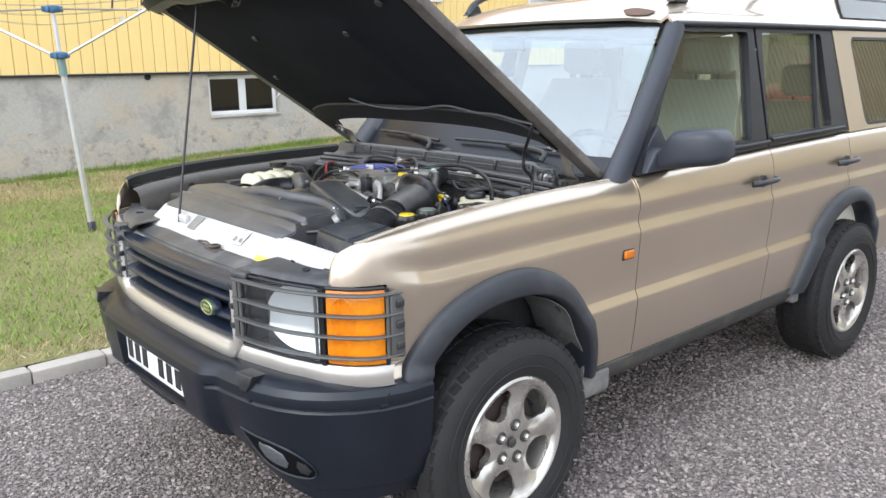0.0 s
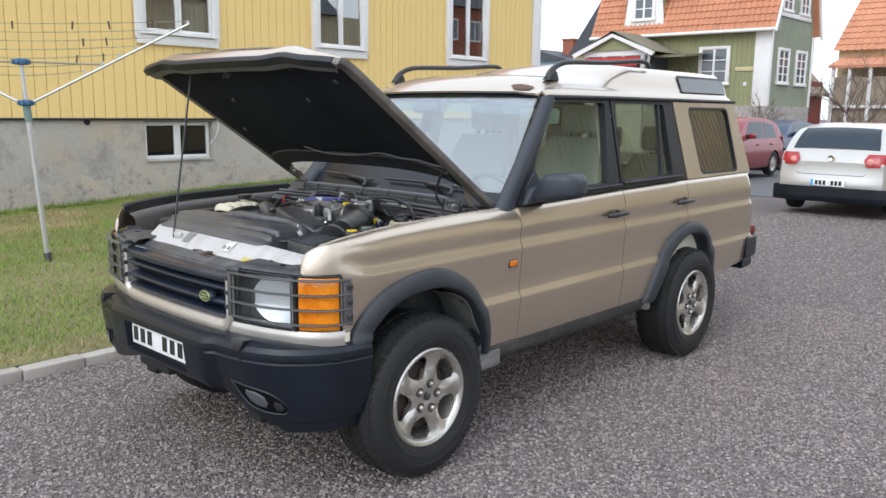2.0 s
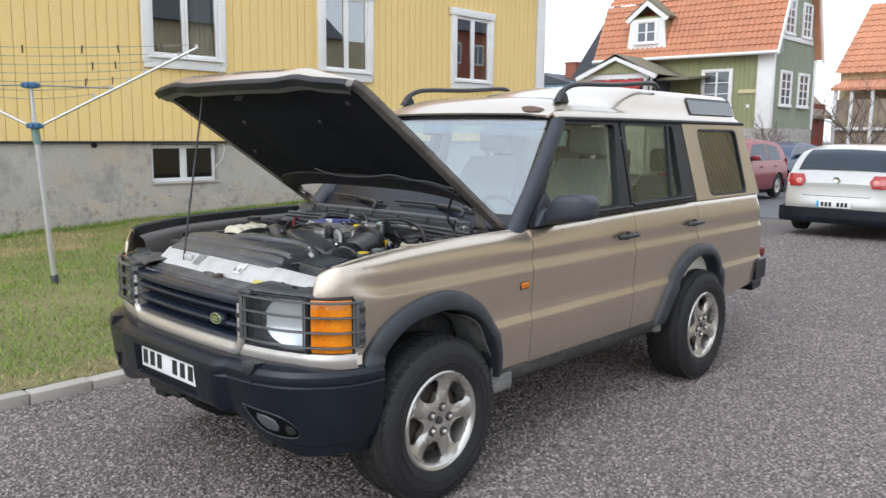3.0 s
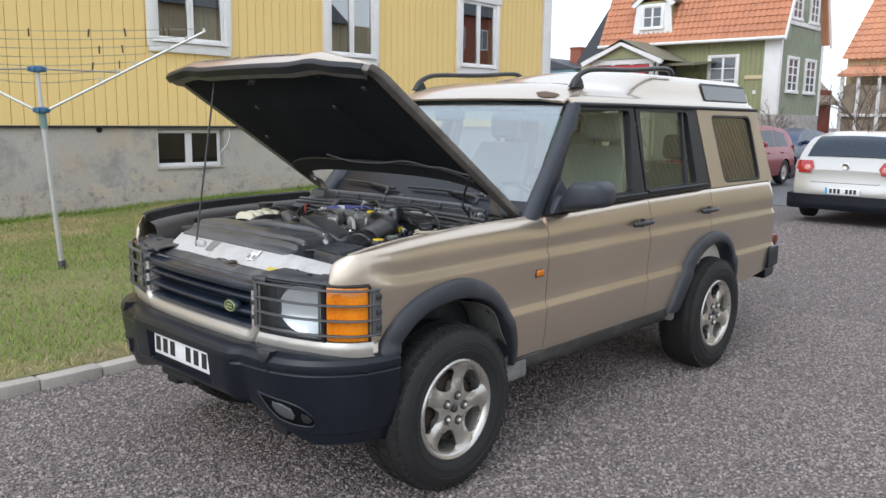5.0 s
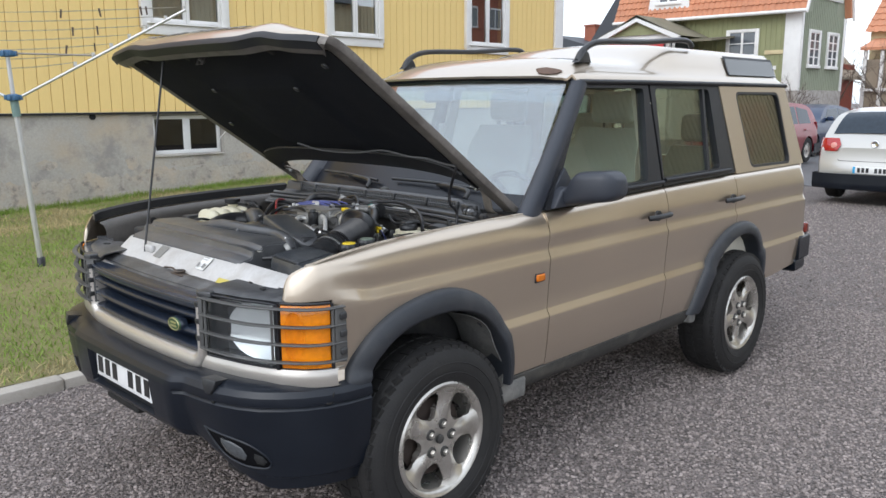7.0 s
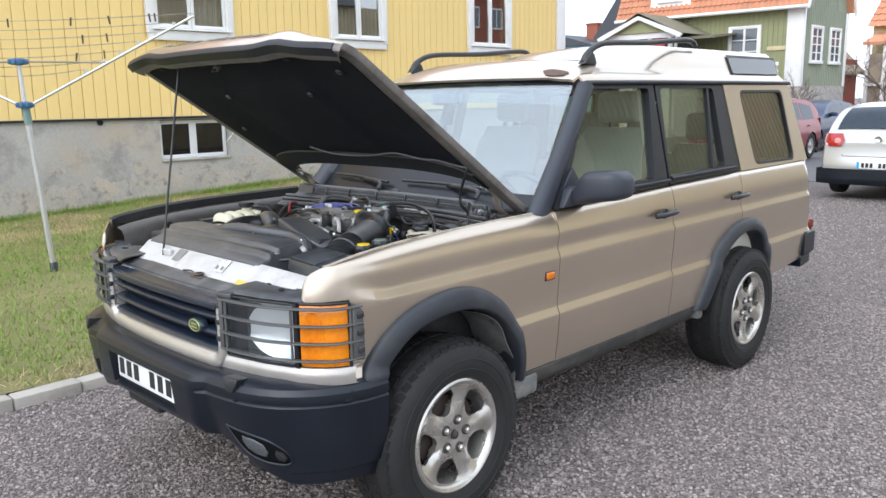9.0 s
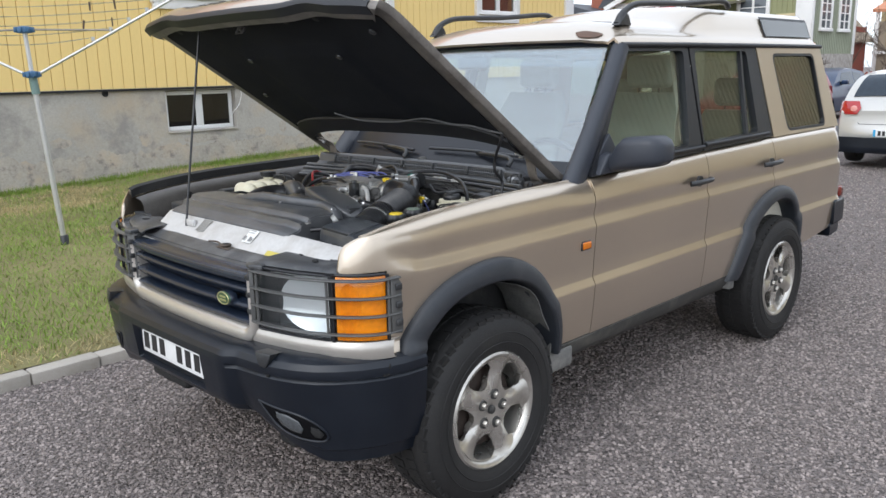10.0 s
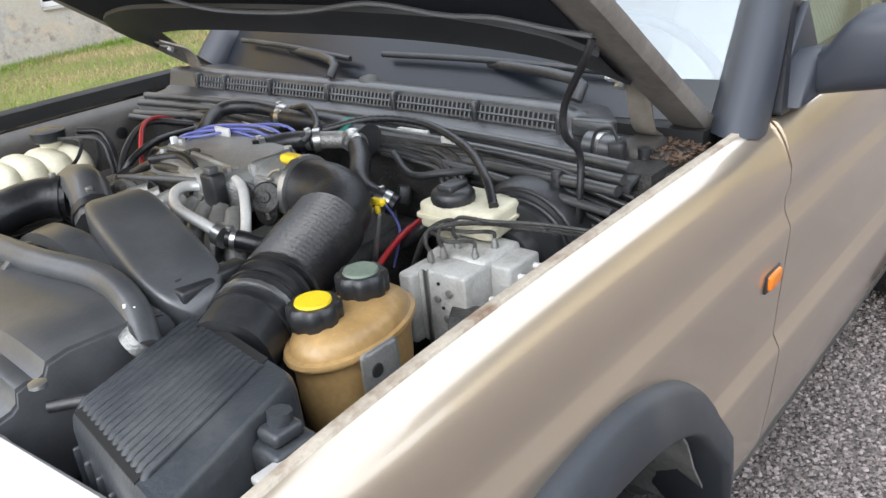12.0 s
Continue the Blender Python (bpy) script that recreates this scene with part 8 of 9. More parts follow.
for x, y, z, mt, name in ((-0.135, -0.524, 1.051, YELLOW_CAP, "yellow screw cap"), (-0.044, -0.520, 1.056, GREEN_CAP, "dark green-grey screw cap")):
    bm = bmesh.new()
    ring = []
    prof = ((0.030, 0.0), (0.034, 0.004), (0.034, 0.028), (0.030, 0.033))
    seg = 40
    rows = [[(r * (1 + 0.10 * (math.cos(8 * 2 * math.pi * k / seg) > 0)) * math.cos(2 * math.pi * k / seg) + x, r * (1 + 0.10 * (math.cos(8 * 2 * math.pi * k / seg) > 0)) * math.sin(2 * math.pi * k / seg) + y, z + h) for k in range(seg)] for r, h in prof]
    vs = add_grid(bm, rows, close=True, flip=True)
    bm.faces.new(vs[-1])
    bmesh.ops.recalc_face_normals(bm, faces=bm.faces)
    part("cap", bm, BLACK, tank, name)
    part("cap_disc", lathe([(0.0, 0.0365), (0.024, 0.0365), (0.0255, 0.032)], 24, pose(x, y, z)), mt, tank, name)
piece("tank_bracket", box(-0.144, -0.080, -0.616, -0.609, 0.93, 1.034, 0.006), CASTING, "dull steel bracket")
# near-black disc on the solid bracket acts as its shaded hole
piece("bracket_hole", lathe([(0.0, 0.002), (0.009, 0.002), (0.01, 0.0)], 12, pose(-0.122, -0.616, 1.004, 90)), DARK)
# fuse module and small pieces by the near fender
bm = bmesh.new()
add_box(bm, -0.345, -0.285, -0.70, -0.640, 1.005, 1.045, 0.008)
add_tube(bm, [(-0.315, -0.67, 1.04), (-0.31, -0.67, 1.075)], 0.014, 8)
add_box(bm, -0.335, -0.295, -0.69, -0.655, 1.045, 1.062, 0.006)
piece("relay_module", bm, LID)
piece("module_plate", box(-0.372, -0.318, -0.735, -0.690, 1.030, 1.040, 0.003), SLAM)
piece("filler_cap", lathe([(0.0, 0.016), (0.022, 0.014), (0.027, 0.0), (0.027, -0.02)], 20, pose(-0.438, -0.726, 1.028)), BLUE_PART, "blue washer filler cap")
# brake modulator with its pipes
mod = piece("brake_modulator", box(0.098, 0.165, -0.582, -0.488, 0.90, 1.030, 0.005), MODULATOR, "pale cast brake modulator block with thin pipes")
part("modulator_side", box(0.080, 0.150, -0.490, -0.462, 0.90, 1.022, 0.006), MODULATOR, mod)
part("modulator_top", box(0.150, 0.250, -0.580, -0.468, 0.93, 1.036, 0.009), MODULATOR, mod)
part("modulator_block", box(0.165, 0.245, -0.618, -0.575, 0.955, 1.028, 0.006), MODULATOR, mod)
part("modulator_motor", tube([(0.09, -0.560, 0.945), (0.12, -0.620, 0.945)], 0.036, 16), DARK_IRON, mod)
part("modulator_strap", box(0.0935, 0.0985, -0.512, -0.502, 0.90, 1.032, 0.002), STEEL, mod)
for x, y, z in ((0.0965, -0.552, 1.000), (0.0965, -0.545, 0.955), (0.0965, -0.528, 0.985)):
    part("modulator_bolt", lathe([(0.0, 0.003), (0.003, 0.004), (0.006, 0.003), (0.0065, 0)], 12, pose(x, y, z, 0, -90)), CASTING, mod)
# small near-black dots give the shade of bores in the block
for y, z in ((-0.532, 1.012), (-0.538, 0.972), (-0.562, 0.978)):
    part("modulator_hole", lathe([(0.0, 0.0015), (0.0028, 0.0015), (0.003, 0)], 8, pose(0.0965, y, z, 0, -90)), DARK, mod)
UNIONS = ((0.119, -0.500), (0.140, -0.508), (0.176, -0.508), (0.222, -0.496), (0.160, -0.556), (0.205, -0.560))
for i, (x, y) in enumerate(UNIONS):
    part("pipe_union", lathe([(0.0060, 0), (0.0060, 0.010), (0.0042, 0.014), (0.0035, 0.020)], 6, pose(x, y, 1.033)), CASTING, mod)
    if i < 3:
        way = [(x, y, 1.05), (x - 0.004, y + 0.004, 1.066), (x + 0.02, y + 0.01, 1.079), (0.20, -0.535 - 0.012 * i, 1.074 + 0.004 * i), (0.25, -0.61, 1.060 + 0.005 * i), (0.30, -0.70, 1.045 + 0.005 * i)]
    else:
        way = [(x, y, 1.05), (x, y + 0.004, 1.062), (x - 0.03, y + 0.03, 1.068), (0.13 + 0.01 * i, -0.45, 1.05), (0.15, -0.42, 0.98)]
    piece("brake_pipe", tube(way, 0.0032, 6, n=5), DARK_IRON, "thin steel brake pipe")
for x, z in ((0.185, 1.005), (0.225, 1.008), (0.135, 0.985)):
    piece("pipe_stub", tube([(x, -0.60, z), (x + 0.01, -0.66, z + 0.002)], 0.006, 8), PIPE)
# brake fluid reservoir and booster
RES = [(0.205, -0.395), (0.318, -0.405), (0.308, -0.545), (0.205, -0.555)]
bm = bmesh.new()
add_prism(bm, rounded(RES, 0.02, 3), 1.040, 1.086, "z", 0.008, 3)
res = piece("brake_fluid_tank", bm, TANK_PALE, "cream brake fluid reservoir with a black cap")
part("tank_seam", prism(rounded([(0.200, -0.390), (0.323, -0.400), (0.313, -0.550), (0.200, -0.560)], 0.02, 3), 1.060, 1.065, "z"), TANK_PALE, res)
part("tank_neck", tube([(0.262, -0.47, 0.97), (0.262, -0.47, 1.045)], 0.034, 14), TANK_PALE, res)
part("tank_base", box(0.225, 0.300, -0.535, -0.415, 1.012, 1.042, 0.012), TANK_PALE, res)
bm = bmesh.new()
seg = 36
rows = [[(0.238 + r * (1 + 0.05 * (k % 2)) * math.cos(2 * math.pi * k / seg), -0.452 + r * (1 + 0.05 * (k % 2)) * math.sin(2 * math.pi * k / seg), 1.085 + h) for k in range(seg)] for r, h in ((0.034, 0.0), (0.036, 0.005), (0.035, 0.018), (0.028, 0.024))]
vs = add_grid(bm, rows, close=True, flip=True)
bm.faces.new(vs[-1])
bmesh.ops.recalc_face_normals(bm, faces=bm.faces)
add_box(bm, 0.215, 0.262, -0.468, -0.436, 1.105, 1.118, 0.004)
part("cap", bm, BLACK, res, "ribbed black cap")
piece("brake_booster", lathe([(0.0, 0.06), (0.05, 0.06), (0.055, 0.035), (0.085, 0.03), (0.09, 0.018), (0.115, 0.012), (0.122, -0.01), (0.122, -0.05)], 40, pose(0.315, -0.545, 0.99, 0, -90)), BLACK, "black round brake booster")
for r in (0.062, 0.078, 0.094, 0.110):
    piece("booster_ridge", tube([(0.300 + (0.10 - r) * -0.35, -0.545 + r * math.cos(2 * math.pi * k / 40), 0.99 + r * math.sin(2 * math.pi * k / 40)) for k in range(41)], 0.005, 5, caps=False), BLACK)
# washer and expansion tank on the far side
bm = bmesh.new()
rows = []
for i in range(49):
    t = i / 48
    x = -0.125 + 0.22 * t
    e = math.sqrt(max(0.03, 1 - (2 * t - 1) ** 8))
    wave = 0.84 + 0.16 * abs(math.sin(t * math.pi * 4)) ** 0.7
    y0 = 0.585 - 0.035 * t
    rows.append([(x + 0.0, y0 + 0.088 * wave * e * math.copysign(abs(math.cos(a)) ** 0.6, math.cos(a)), 1.045 + (0.062 * wave + 0.006 * t) * e * math.copysign(abs(math.sin(a)) ** 0.7, math.sin(a))) for a in [2 * math.pi * k / 24 for k in range(24)]])
vs = add_grid(bm, rows, close=True)
bm.faces.new(vs[0]); bm.faces.new(vs[-1][::-1])
bmesh.ops.recalc_face_normals(bm, faces=bm.faces)
wt = piece("expansion_tank", bm, TANK_PALE, "cream ribbed expansion tank with a black cap")
part("tank_neck", tube([(0.045, 0.585, 1.07), (0.040, 0.585, 1.125)], 0.024, 14), TANK_PALE, wt)
part("cap", lathe([(0.030, 0), (0.036, 0.004), (0.038, 0.024), (0.030, 0.028), (0, 0.028)], 20, pose(0.040, 0.585, 1.120)), BLACK, wt, "black screw cap")
piece("tank_hose", tube([(0.11, 0.59, 1.125), (0.15, 0.55, 1.11), (0.14, 0.50, 1.03), (0.10, 0.46, 0.98)], 0.008, 6, n=5), RUBBER)
piece("tank_hose", tube([(0.10, 0.585, 1.115), (0.12, 0.53, 1.10), (0.07, 0.47, 1.03), (0.0, 0.44, 0.98)], 0.006, 6, n=5), RUBBER)
piece("far_tray", box(-0.42, -0.14, 0.50, 0.68, 1.00, 1.05, 0.012), BLACK)
piece("far_fuse_box", box(-0.17, -0.02, 0.64, 0.70, 1.03, 1.075, 0.01), BLACK)
piece("far_bracket", tube([(-0.45, 0.50, 1.03), (-0.40, 0.56, 1.06), (-0.38, 0.60, 1.055)], 0.006, 6, n=3), STEEL)

# hoses and cables, one by one
HOSES = (
    (RUBBER, 0.040, ((-0.27, 0.33, 1.03), (-0.20, 0.30, 1.075), (-0.13, 0.29, 1.085), (-0.085, 0.26, 1.08))),
    (DUSTY, 0.040, ((-0.085, 0.30, 1.06), (-0.06, 0.27, 1.095), (-0.07, 0.20, 1.100), (-0.11, 0.10, 1.06))),
    (RUBBER, 0.017, ((0.13, 0.30, 1.05), (0.21, 0.25, 1.115), (0.31, 0.30, 1.15), (0.36, 0.24, 1.155), (0.37, 0.10, 1.145))),
    (RUBBER, 0.024, ((0.37, 0.16, 1.135), (0.36, 0.06, 1.14), (0.37, -0.05, 1.135), (0.36, -0.14, 1.12))),
    (RUBBER, 0.019, ((0.20, 0.03, 1.125), (0.26, -0.01, 1.13), (0.29, -0.06, 1.13))),
    (RUBBER, 0.020, ((0.33, -0.13, 1.13), (0.28, -0.19, 1.11), (0.22, -0.25, 1.085), (0.24, -0.31, 1.05))),
    (RUBBER, 0.007, ((0.37, 0.12, 1.155), (0.35, 0.03, 1.175), (0.31, -0.04, 1.15), (0.25, -0.06, 1.135))),
    (RUBBER, 0.016, ((-0.06, -0.23, 1.085), (-0.03, -0.27, 1.07), (0.02, -0.32, 1.03), (0.05, -0.33, 0.98))),
    (RUBBER, 0.008, ((0.08, 0.40, 1.0), (0.14, 0.45, 1.08), (0.24, 0.50, 1.12), (0.33, 0.45, 1.10))),
    (RUBBER, 0.008, ((0.05, 0.36, 1.02), (0.09, 0.33, 1.09), (0.18, 0.36, 1.11), (0.30, 0.40, 1.10))),
    (RUBBER, 0.009, ((0.02, 0.30, 1.06), (0.05, 0.20, 1.09), (0.03, 0.10, 1.10), (0.03, -0.01, 1.105))),
    (RUBBER, 0.009, ((0.06, 0.30, 1.07), (0.08, 0.22, 1.105), (0.05, 0.13, 1.12), (0.05, 0.0, 1.125))),
    (DASH, 0.005, ((0.02, 0.25, 1.09), (0.0, 0.12, 1.115), (0.02, 0.02, 1.12), (0.06, -0.12, 1.12), (0.065, -0.155, 1.105))),
    (BLACK, 0.006, ((0.38, 0.62, 1.10), (0.36, 0.40, 1.125), (0.36, 0.25, 1.12), (0.34, 0.12, 1.12))),
    (RUBBER, 0.010, ((0.22, -0.33, 0.98), (0.25, -0.38, 1.03), (0.33, -0.40, 1.07), (0.36, -0.34, 1.09))),
    (BLACK, 0.007, ((0.34, -0.22, 1.11), (0.30, -0.30, 1.09), (0.31, -0.37, 1.10), (0.36, -0.42, 1.10))),
    (RUBBER, 0.013, ((-0.24, -0.42, 0.98), (-0.18, -0.38, 0.98), (-0.10, -0.33, 0.97))),
    (BLACK, 0.006, ((-0.30, 0.45, 1.07), (-0.22, 0.42, 1.09), (-0.12, 0.42, 1.06), (-0.02, 0.38, 1.05))),
    (RUBBER, 0.010, ((0.12, 0.36, 0.98), (0.17, 0.30, 1.06), (0.15, 0.24, 1.10), (0.10, 0.235, 1.11))),
)
for mt, r, pts in HOSES:
    piece("hose" if r > 0.0085 else "cable", tube(pts, r, 10, n=6), mt)
    if r > 0.0155:
        way = curve(pts, 6)
        for k in (1, len(way) - 3):
            piece("hose_clamp", tube(way[k:k + 2], r * 1.08, 12), STEEL if r < 0.035 else BLACK)
            piece("clamp_screw", box(-0.006, 0.006, -0.004, 0.004, -0.004, 0.004, 0.001, m=Matrix.Translation(way[k] + Vector((0, 0, r * 1.12)))), STEEL)
piece("corrugated_hose", tube(curve([(0.31, -0.06, 1.145), (0.36, -0.15, 1.165), (0.375, -0.27, 1.165), (0.34, -0.40, 1.145), (0.28, -0.49, 1.12), (0.24, -0.535, 1.09)], 14), 0.0085, 10, ribs=0.2), RUBBER, "thin corrugated hose")
piece("corrugated_hose", tube(curve([(0.05, 0.16, 1.13), (0.07, 0.08, 1.14), (0.05, 0.0, 1.13)], 14), 0.010, 8, ribs=0.2), RUBBER)
piece("hose_clamp", tube([(0.285, -0.055, 1.13), (0.295, -0.065, 1.13)], 0.024, 14), STEEL)
piece("hose_clamp", tube([(0.325, -0.125, 1.132), (0.318, -0.135, 1.128)], 0.024, 14), STEEL)
piece("hose_joint", tube([(0.29, -0.06, 1.13), (0.325, -0.13, 1.13)], 0.018, 12), CASTING)
piece("valve_canister", tube([(0.355, -0.075, 1.13), (0.345, -0.15, 1.125)], 0.033, 16), BLACK)
piece("canister_band", tube([(0.3535, -0.085, 1.13), (0.350, -0.115, 1.128)], 0.034, 16), GREEN_PART, "green band")
piece("metal_pipe", tube([(0.045, -0.045, 1.105), (0.015, -0.02, 1.115), (-0.02, -0.03, 1.115), (-0.05, -0.08, 1.105), (-0.055, -0.15, 1.095), (-0.058, -0.22, 1.085)], 0.0098, 10, n=6), PIPE, "bright bent metal pipe")
piece("metal_pipe", tube([(0.06, -0.10, 1.125), (0.045, -0.14, 1.12), (0.01, -0.19, 1.10), (-0.03, -0.235, 1.07)], 0.009, 10, n=6), PIPE, "bright bent metal pipe")
piece("hose_clamp", tube([(-0.058, -0.205, 1.087), (-0.057, -0.222, 1.083)], 0.020, 12), STEEL)
for i in range(4):
    d = 0.020 * i
    piece("ignition_lead", tube([(0.13 + d, 0.275 - d, 1.105), (0.175 + d, 0.24 + 0.01 * (i % 2), 1.125 + 0.006 * (i % 2)), (0.20 + d, 0.15, 1.132), (0.215 + d, 0.06 - d, 1.125), (0.24 + d, 0.0, 1.08)], 0.0027, 7, n=6), BLUE_WIRE, "blue ignition lead")
piece("red_cable", tube([(0.10, 0.31, 1.04), (0.13, 0.35, 1.10), (0.20, 0.44, 1.135), (0.29, 0.51, 1.12), (0.35, 0.52, 1.08)], 0.0055, 8, n=6), RED_WIRE, "red cable")
piece("red_cable", tube([(0.11, -0.365, 0.975), (0.16, -0.355, 0.995), (0.22, -0.345, 1.012), (0.28, -0.335, 1.015)], 0.006, 8, n=6), RED_WIRE, "red cable")
piece("blue_cable", tube([(0.20, -0.33, 0.95), (0.22, -0.335, 1.02), (0.20, -0.315, 1.08)], 0.0028, 6, n=5), BLUE_WIRE)
bm = bmesh.new()
add_box(bm, 0.166, 0.180, -0.354, -0.324, 1.080, 1.093, 0.004)
add_box(bm, 0.163, 0.173, -0.345, -0.335, 1.066, 1.082, 0.004)
piece("dipstick_handle", bm, YELLOW_CAP, "yellow dipstick handle")
piece("dipstick_tube", tube([(0.168, -0.342, 1.065), (0.14, -0.33, 0.92)], 0.005, 6), STEEL)
piece("coil_pack", box(0.25, 0.34, 0.05, 0.20, 1.06, 1.115, 0.012), BLACK)
piece("steering_pump", lathe([(0.0, 0.05), (0.045, 0.05), (0.055, 0.03), (0.055, -0.03), (0.03, -0.05)], 18, pose(-0.04, 0.17, 1.03, 20, -70)), DARK_IRON)
bm = bmesh.new()
for k in range(6):
    add_tube(bm, [(0.0 + 0.018 * k, 0.20, 1.035), (0.012 + 0.018 * k, 0.20, 1.035)], 0.062 - 0.004 * (k % 2), 20)
alt = piece("alternator", bm, CASTING, "grimy alternator")
for k in range(18):
    a = 2 * math.pi * k / 18
    part("alternator_vane", box(-0.010, 0.004, 0.026, 0.056, -0.0028, 0.0028, m=Matrix.Translation((-0.004, 0.20, 1.035)) @ Matrix.Rotation(a, 4, "X")), CASTING, alt)
part("alternator_hub", tube([(-0.02, 0.20, 1.035), (0.0, 0.20, 1.035)], 0.024, 14), DARK_IRON, alt)
piece("filler_ring", lathe([(0.022, 0.0), (0.034, 0.002), (0.036, 0.010), (0.030, 0.014), (0.022, 0.012)], 22, pose(0.056, 0.273, 1.070, 8, -12)), RUBBER)
piece("tank_cable", tube([(0.045, 0.548, 1.128), (0.062, 0.480, 1.128), (0.030, 0.446, 1.098), (-0.03, 0.440, 1.066), (-0.07, 0.430, 1.040)], 0.0042, 7, n=6), BLACK)
piece("tank_cable", tube([(0.070, 0.560, 1.120), (0.105, 0.480, 1.118), (0.104, 0.450, 1.070), (0.100, 0.440, 1.010)], 0.0050, 7, n=6), BLACK)
# connector on the airflow meter, and small bright clips on the hoses
bm = bmesh.new()
add_box(bm, -0.232, -0.176, -0.372, -0.336, 1.072, 1.098, 0.005)
add_box(bm, -0.222, -0.190, -0.345, -0.318, 1.080, 1.104, 0.004)
add_tube(bm, [(-0.205, -0.322, 1.092), (-0.19, -0.29, 1.075), (-0.16, -0.27, 1.04)], 0.007, 8, n=4)
piece("meter_connector", bm, BLACK, "black plug on the airflow meter")
for x, y, z in ((-0.296, -0.352, 1.104), (-0.290, -0.364, 1.101), (-0.100, -0.262, 1.060), (0.125, 0.239, 1.112)):
    piece("metal_clip", box(-0.008, 0.008, -0.0022, 0.0022, -0.004, 0.004, 0.001, m=Matrix.Translation((x, y, z)) @ pose(0, 0, 0, 0, 12, 25)), PIPE)
# cast ribs and studs on the plenum's front face
for k in range(6):
    y = -0.09 + 0.045 * k
    part("plenum_stud", tube([(0.028 + 0.004 * k, y, 1.096), (0.012 + 0.004 * k, y, 1.098)], 0.006, 8), STEEL if k % 2 else DARK_IRON, plen)
part("plenum_seam", tube([(0.020, -0.075, 1.086), (0.032, 0.04, 1.086), (0.048, 0.165, 1.086), (0.095, 0.217, 1.086)], 0.004, 6, n=4), DARK_IRON, plen)
piece("compressor", lathe([(0.0, 0.07), (0.05, 0.07), (0.065, 0.05), (0.065, -0.06), (0.04, -0.07)], 20, pose(-0.03, 0.08, 1.0, 0, -90)), DARK_IRON)
for i in range(34):
    x, y = ER.uniform(-0.10, 0.34), ER.uniform(-0.28, 0.40)
    if 0.0 < x < 0.26 and -0.2 < y < 0.24:
        continue
    z = ER.uniform(1.0, 1.055)
    if i % 3:
        w = ER.uniform(0.012, 0.03)
        piece("fitting", box(-w, w, -w * 0.7, w * 0.7, -0.02, 0.02, 0.005, m=Matrix.Translation((x, y, z)) @ pose(0, 0, 0, ER.uniform(-20, 20), ER.uniform(-20, 20), ER.uniform(0, 180))), ER.choice((BLACK, DARK_IRON, CASTING, DUSTY)))
    else:
        piece("fitting", lathe([(0.0, 0.02), (0.016, 0.018), (0.02, 0.0), (0.016, -0.02)], 12, Matrix.Translation((x, y, z)) @ pose(0, 0, 0, ER.uniform(-60, 60), ER.uniform(-60, 60))), ER.choice((BLACK, CASTING, STEEL, DARK_IRON)))
for i in range(22):
    x, y = ER.uniform(-0.08, 0.30), ER.uniform(-0.26, 0.38)
    d = Vector((ER.uniform(-0.1, 0.1), ER.uniform(-0.12, 0.12), 0))
    piece("cable", tube([(x, y, 1.01), Vector((x, y, 1.055)) + d * 0.4, Vector((x, y, 1.05)) + d, Vector((x, y, 0.99)) + d * 1.5], ER.uniform(0.003, 0.006), 6, n=4), ER.choice((RUBBER, BLACK, DASH)))

# throttle cables in ribbed sleeves over the plenum
for dy, dz, r in ((0.0, 0.0, 0.0075), (-0.022, 0.004, 0.0075), (0.016, 0.012, 0.006)):
    piece("throttle_cable", tube([(0.128, 0.295 + dy, 1.085 + dz), (0.100, 0.21 + dy, 1.118 + dz), (0.084, 0.13 + dy, 1.124 + dz), (0.094, 0.09 + dy, 1.124 + dz)], r * 0.8, 8, n=5), RUBBER)
    piece("cable_sleeve", tube(curve([(0.094, 0.09 + dy, 1.124 + dz), (0.100, 0.05 + dy, 1.123 + dz), (0.102, 0.012 + dy, 1.120 + dz)], 9), r * 1.25, 8, ribs=0.25), BLACK)
    piece("cable_core", tube([(0.102, 0.012 + dy, 1.120 + dz), (0.100, -0.07 + dy * 0.5, 1.122), (0.085, -0.165 + dy * 0.2, 1.128)], 0.0022, 6, n=4), STEEL)
piece("cable_bracket", box(0.088, 0.112, 0.078, 0.098, 1.10, 1.146, 0.003), DARK_IRON)
piece("cable_clip", box(0.128, 0.142, 0.205, 0.216, 1.118, 1.148, 0.003), WHITE_PLATE, "small white cable clip")
piece("vacuum_line", tube([(0.085, 0.235, 1.09), (0.066, 0.19, 1.112), (0.046, 0.117, 1.118), (0.040, 0.05, 1.122), (0.040, -0.019, 1.115)], 0.0036, 7, n=6), COWL)
piece("throttle_quadrant", lathe([(0.0, 0.010), (0.012, 0.010), (0.014, 0.006), (0.034, 0.006), (0.036, 0.009), (0.038, 0.006), (0.038, -0.004), (0.033, -0.007)], 24, pose(0.068, -0.172, 1.100, 0, -62, 25) @ Matrix.Scale(0.74, 4)), DARK_IRON, "round throttle cable wheel")
piece("quadrant_spring", tube(curve([(0.088 + 0.004 * math.cos(k), -0.192 + 0.036 * math.sin(k * 0.5), 1.11 + 0.036 * math.cos(k * 0.5)) for k in range(0, 9)], 3), 0.003, 6), STEEL)
piece("pressure_sensor", box(0.010, 0.040, -0.104, -0.066, 1.085, 1.146, 0.005), BLACK)
piece("sensor_plug", box(0.014, 0.034, -0.096, -0.076, 1.144, 1.158, 0.003), DUSTY)
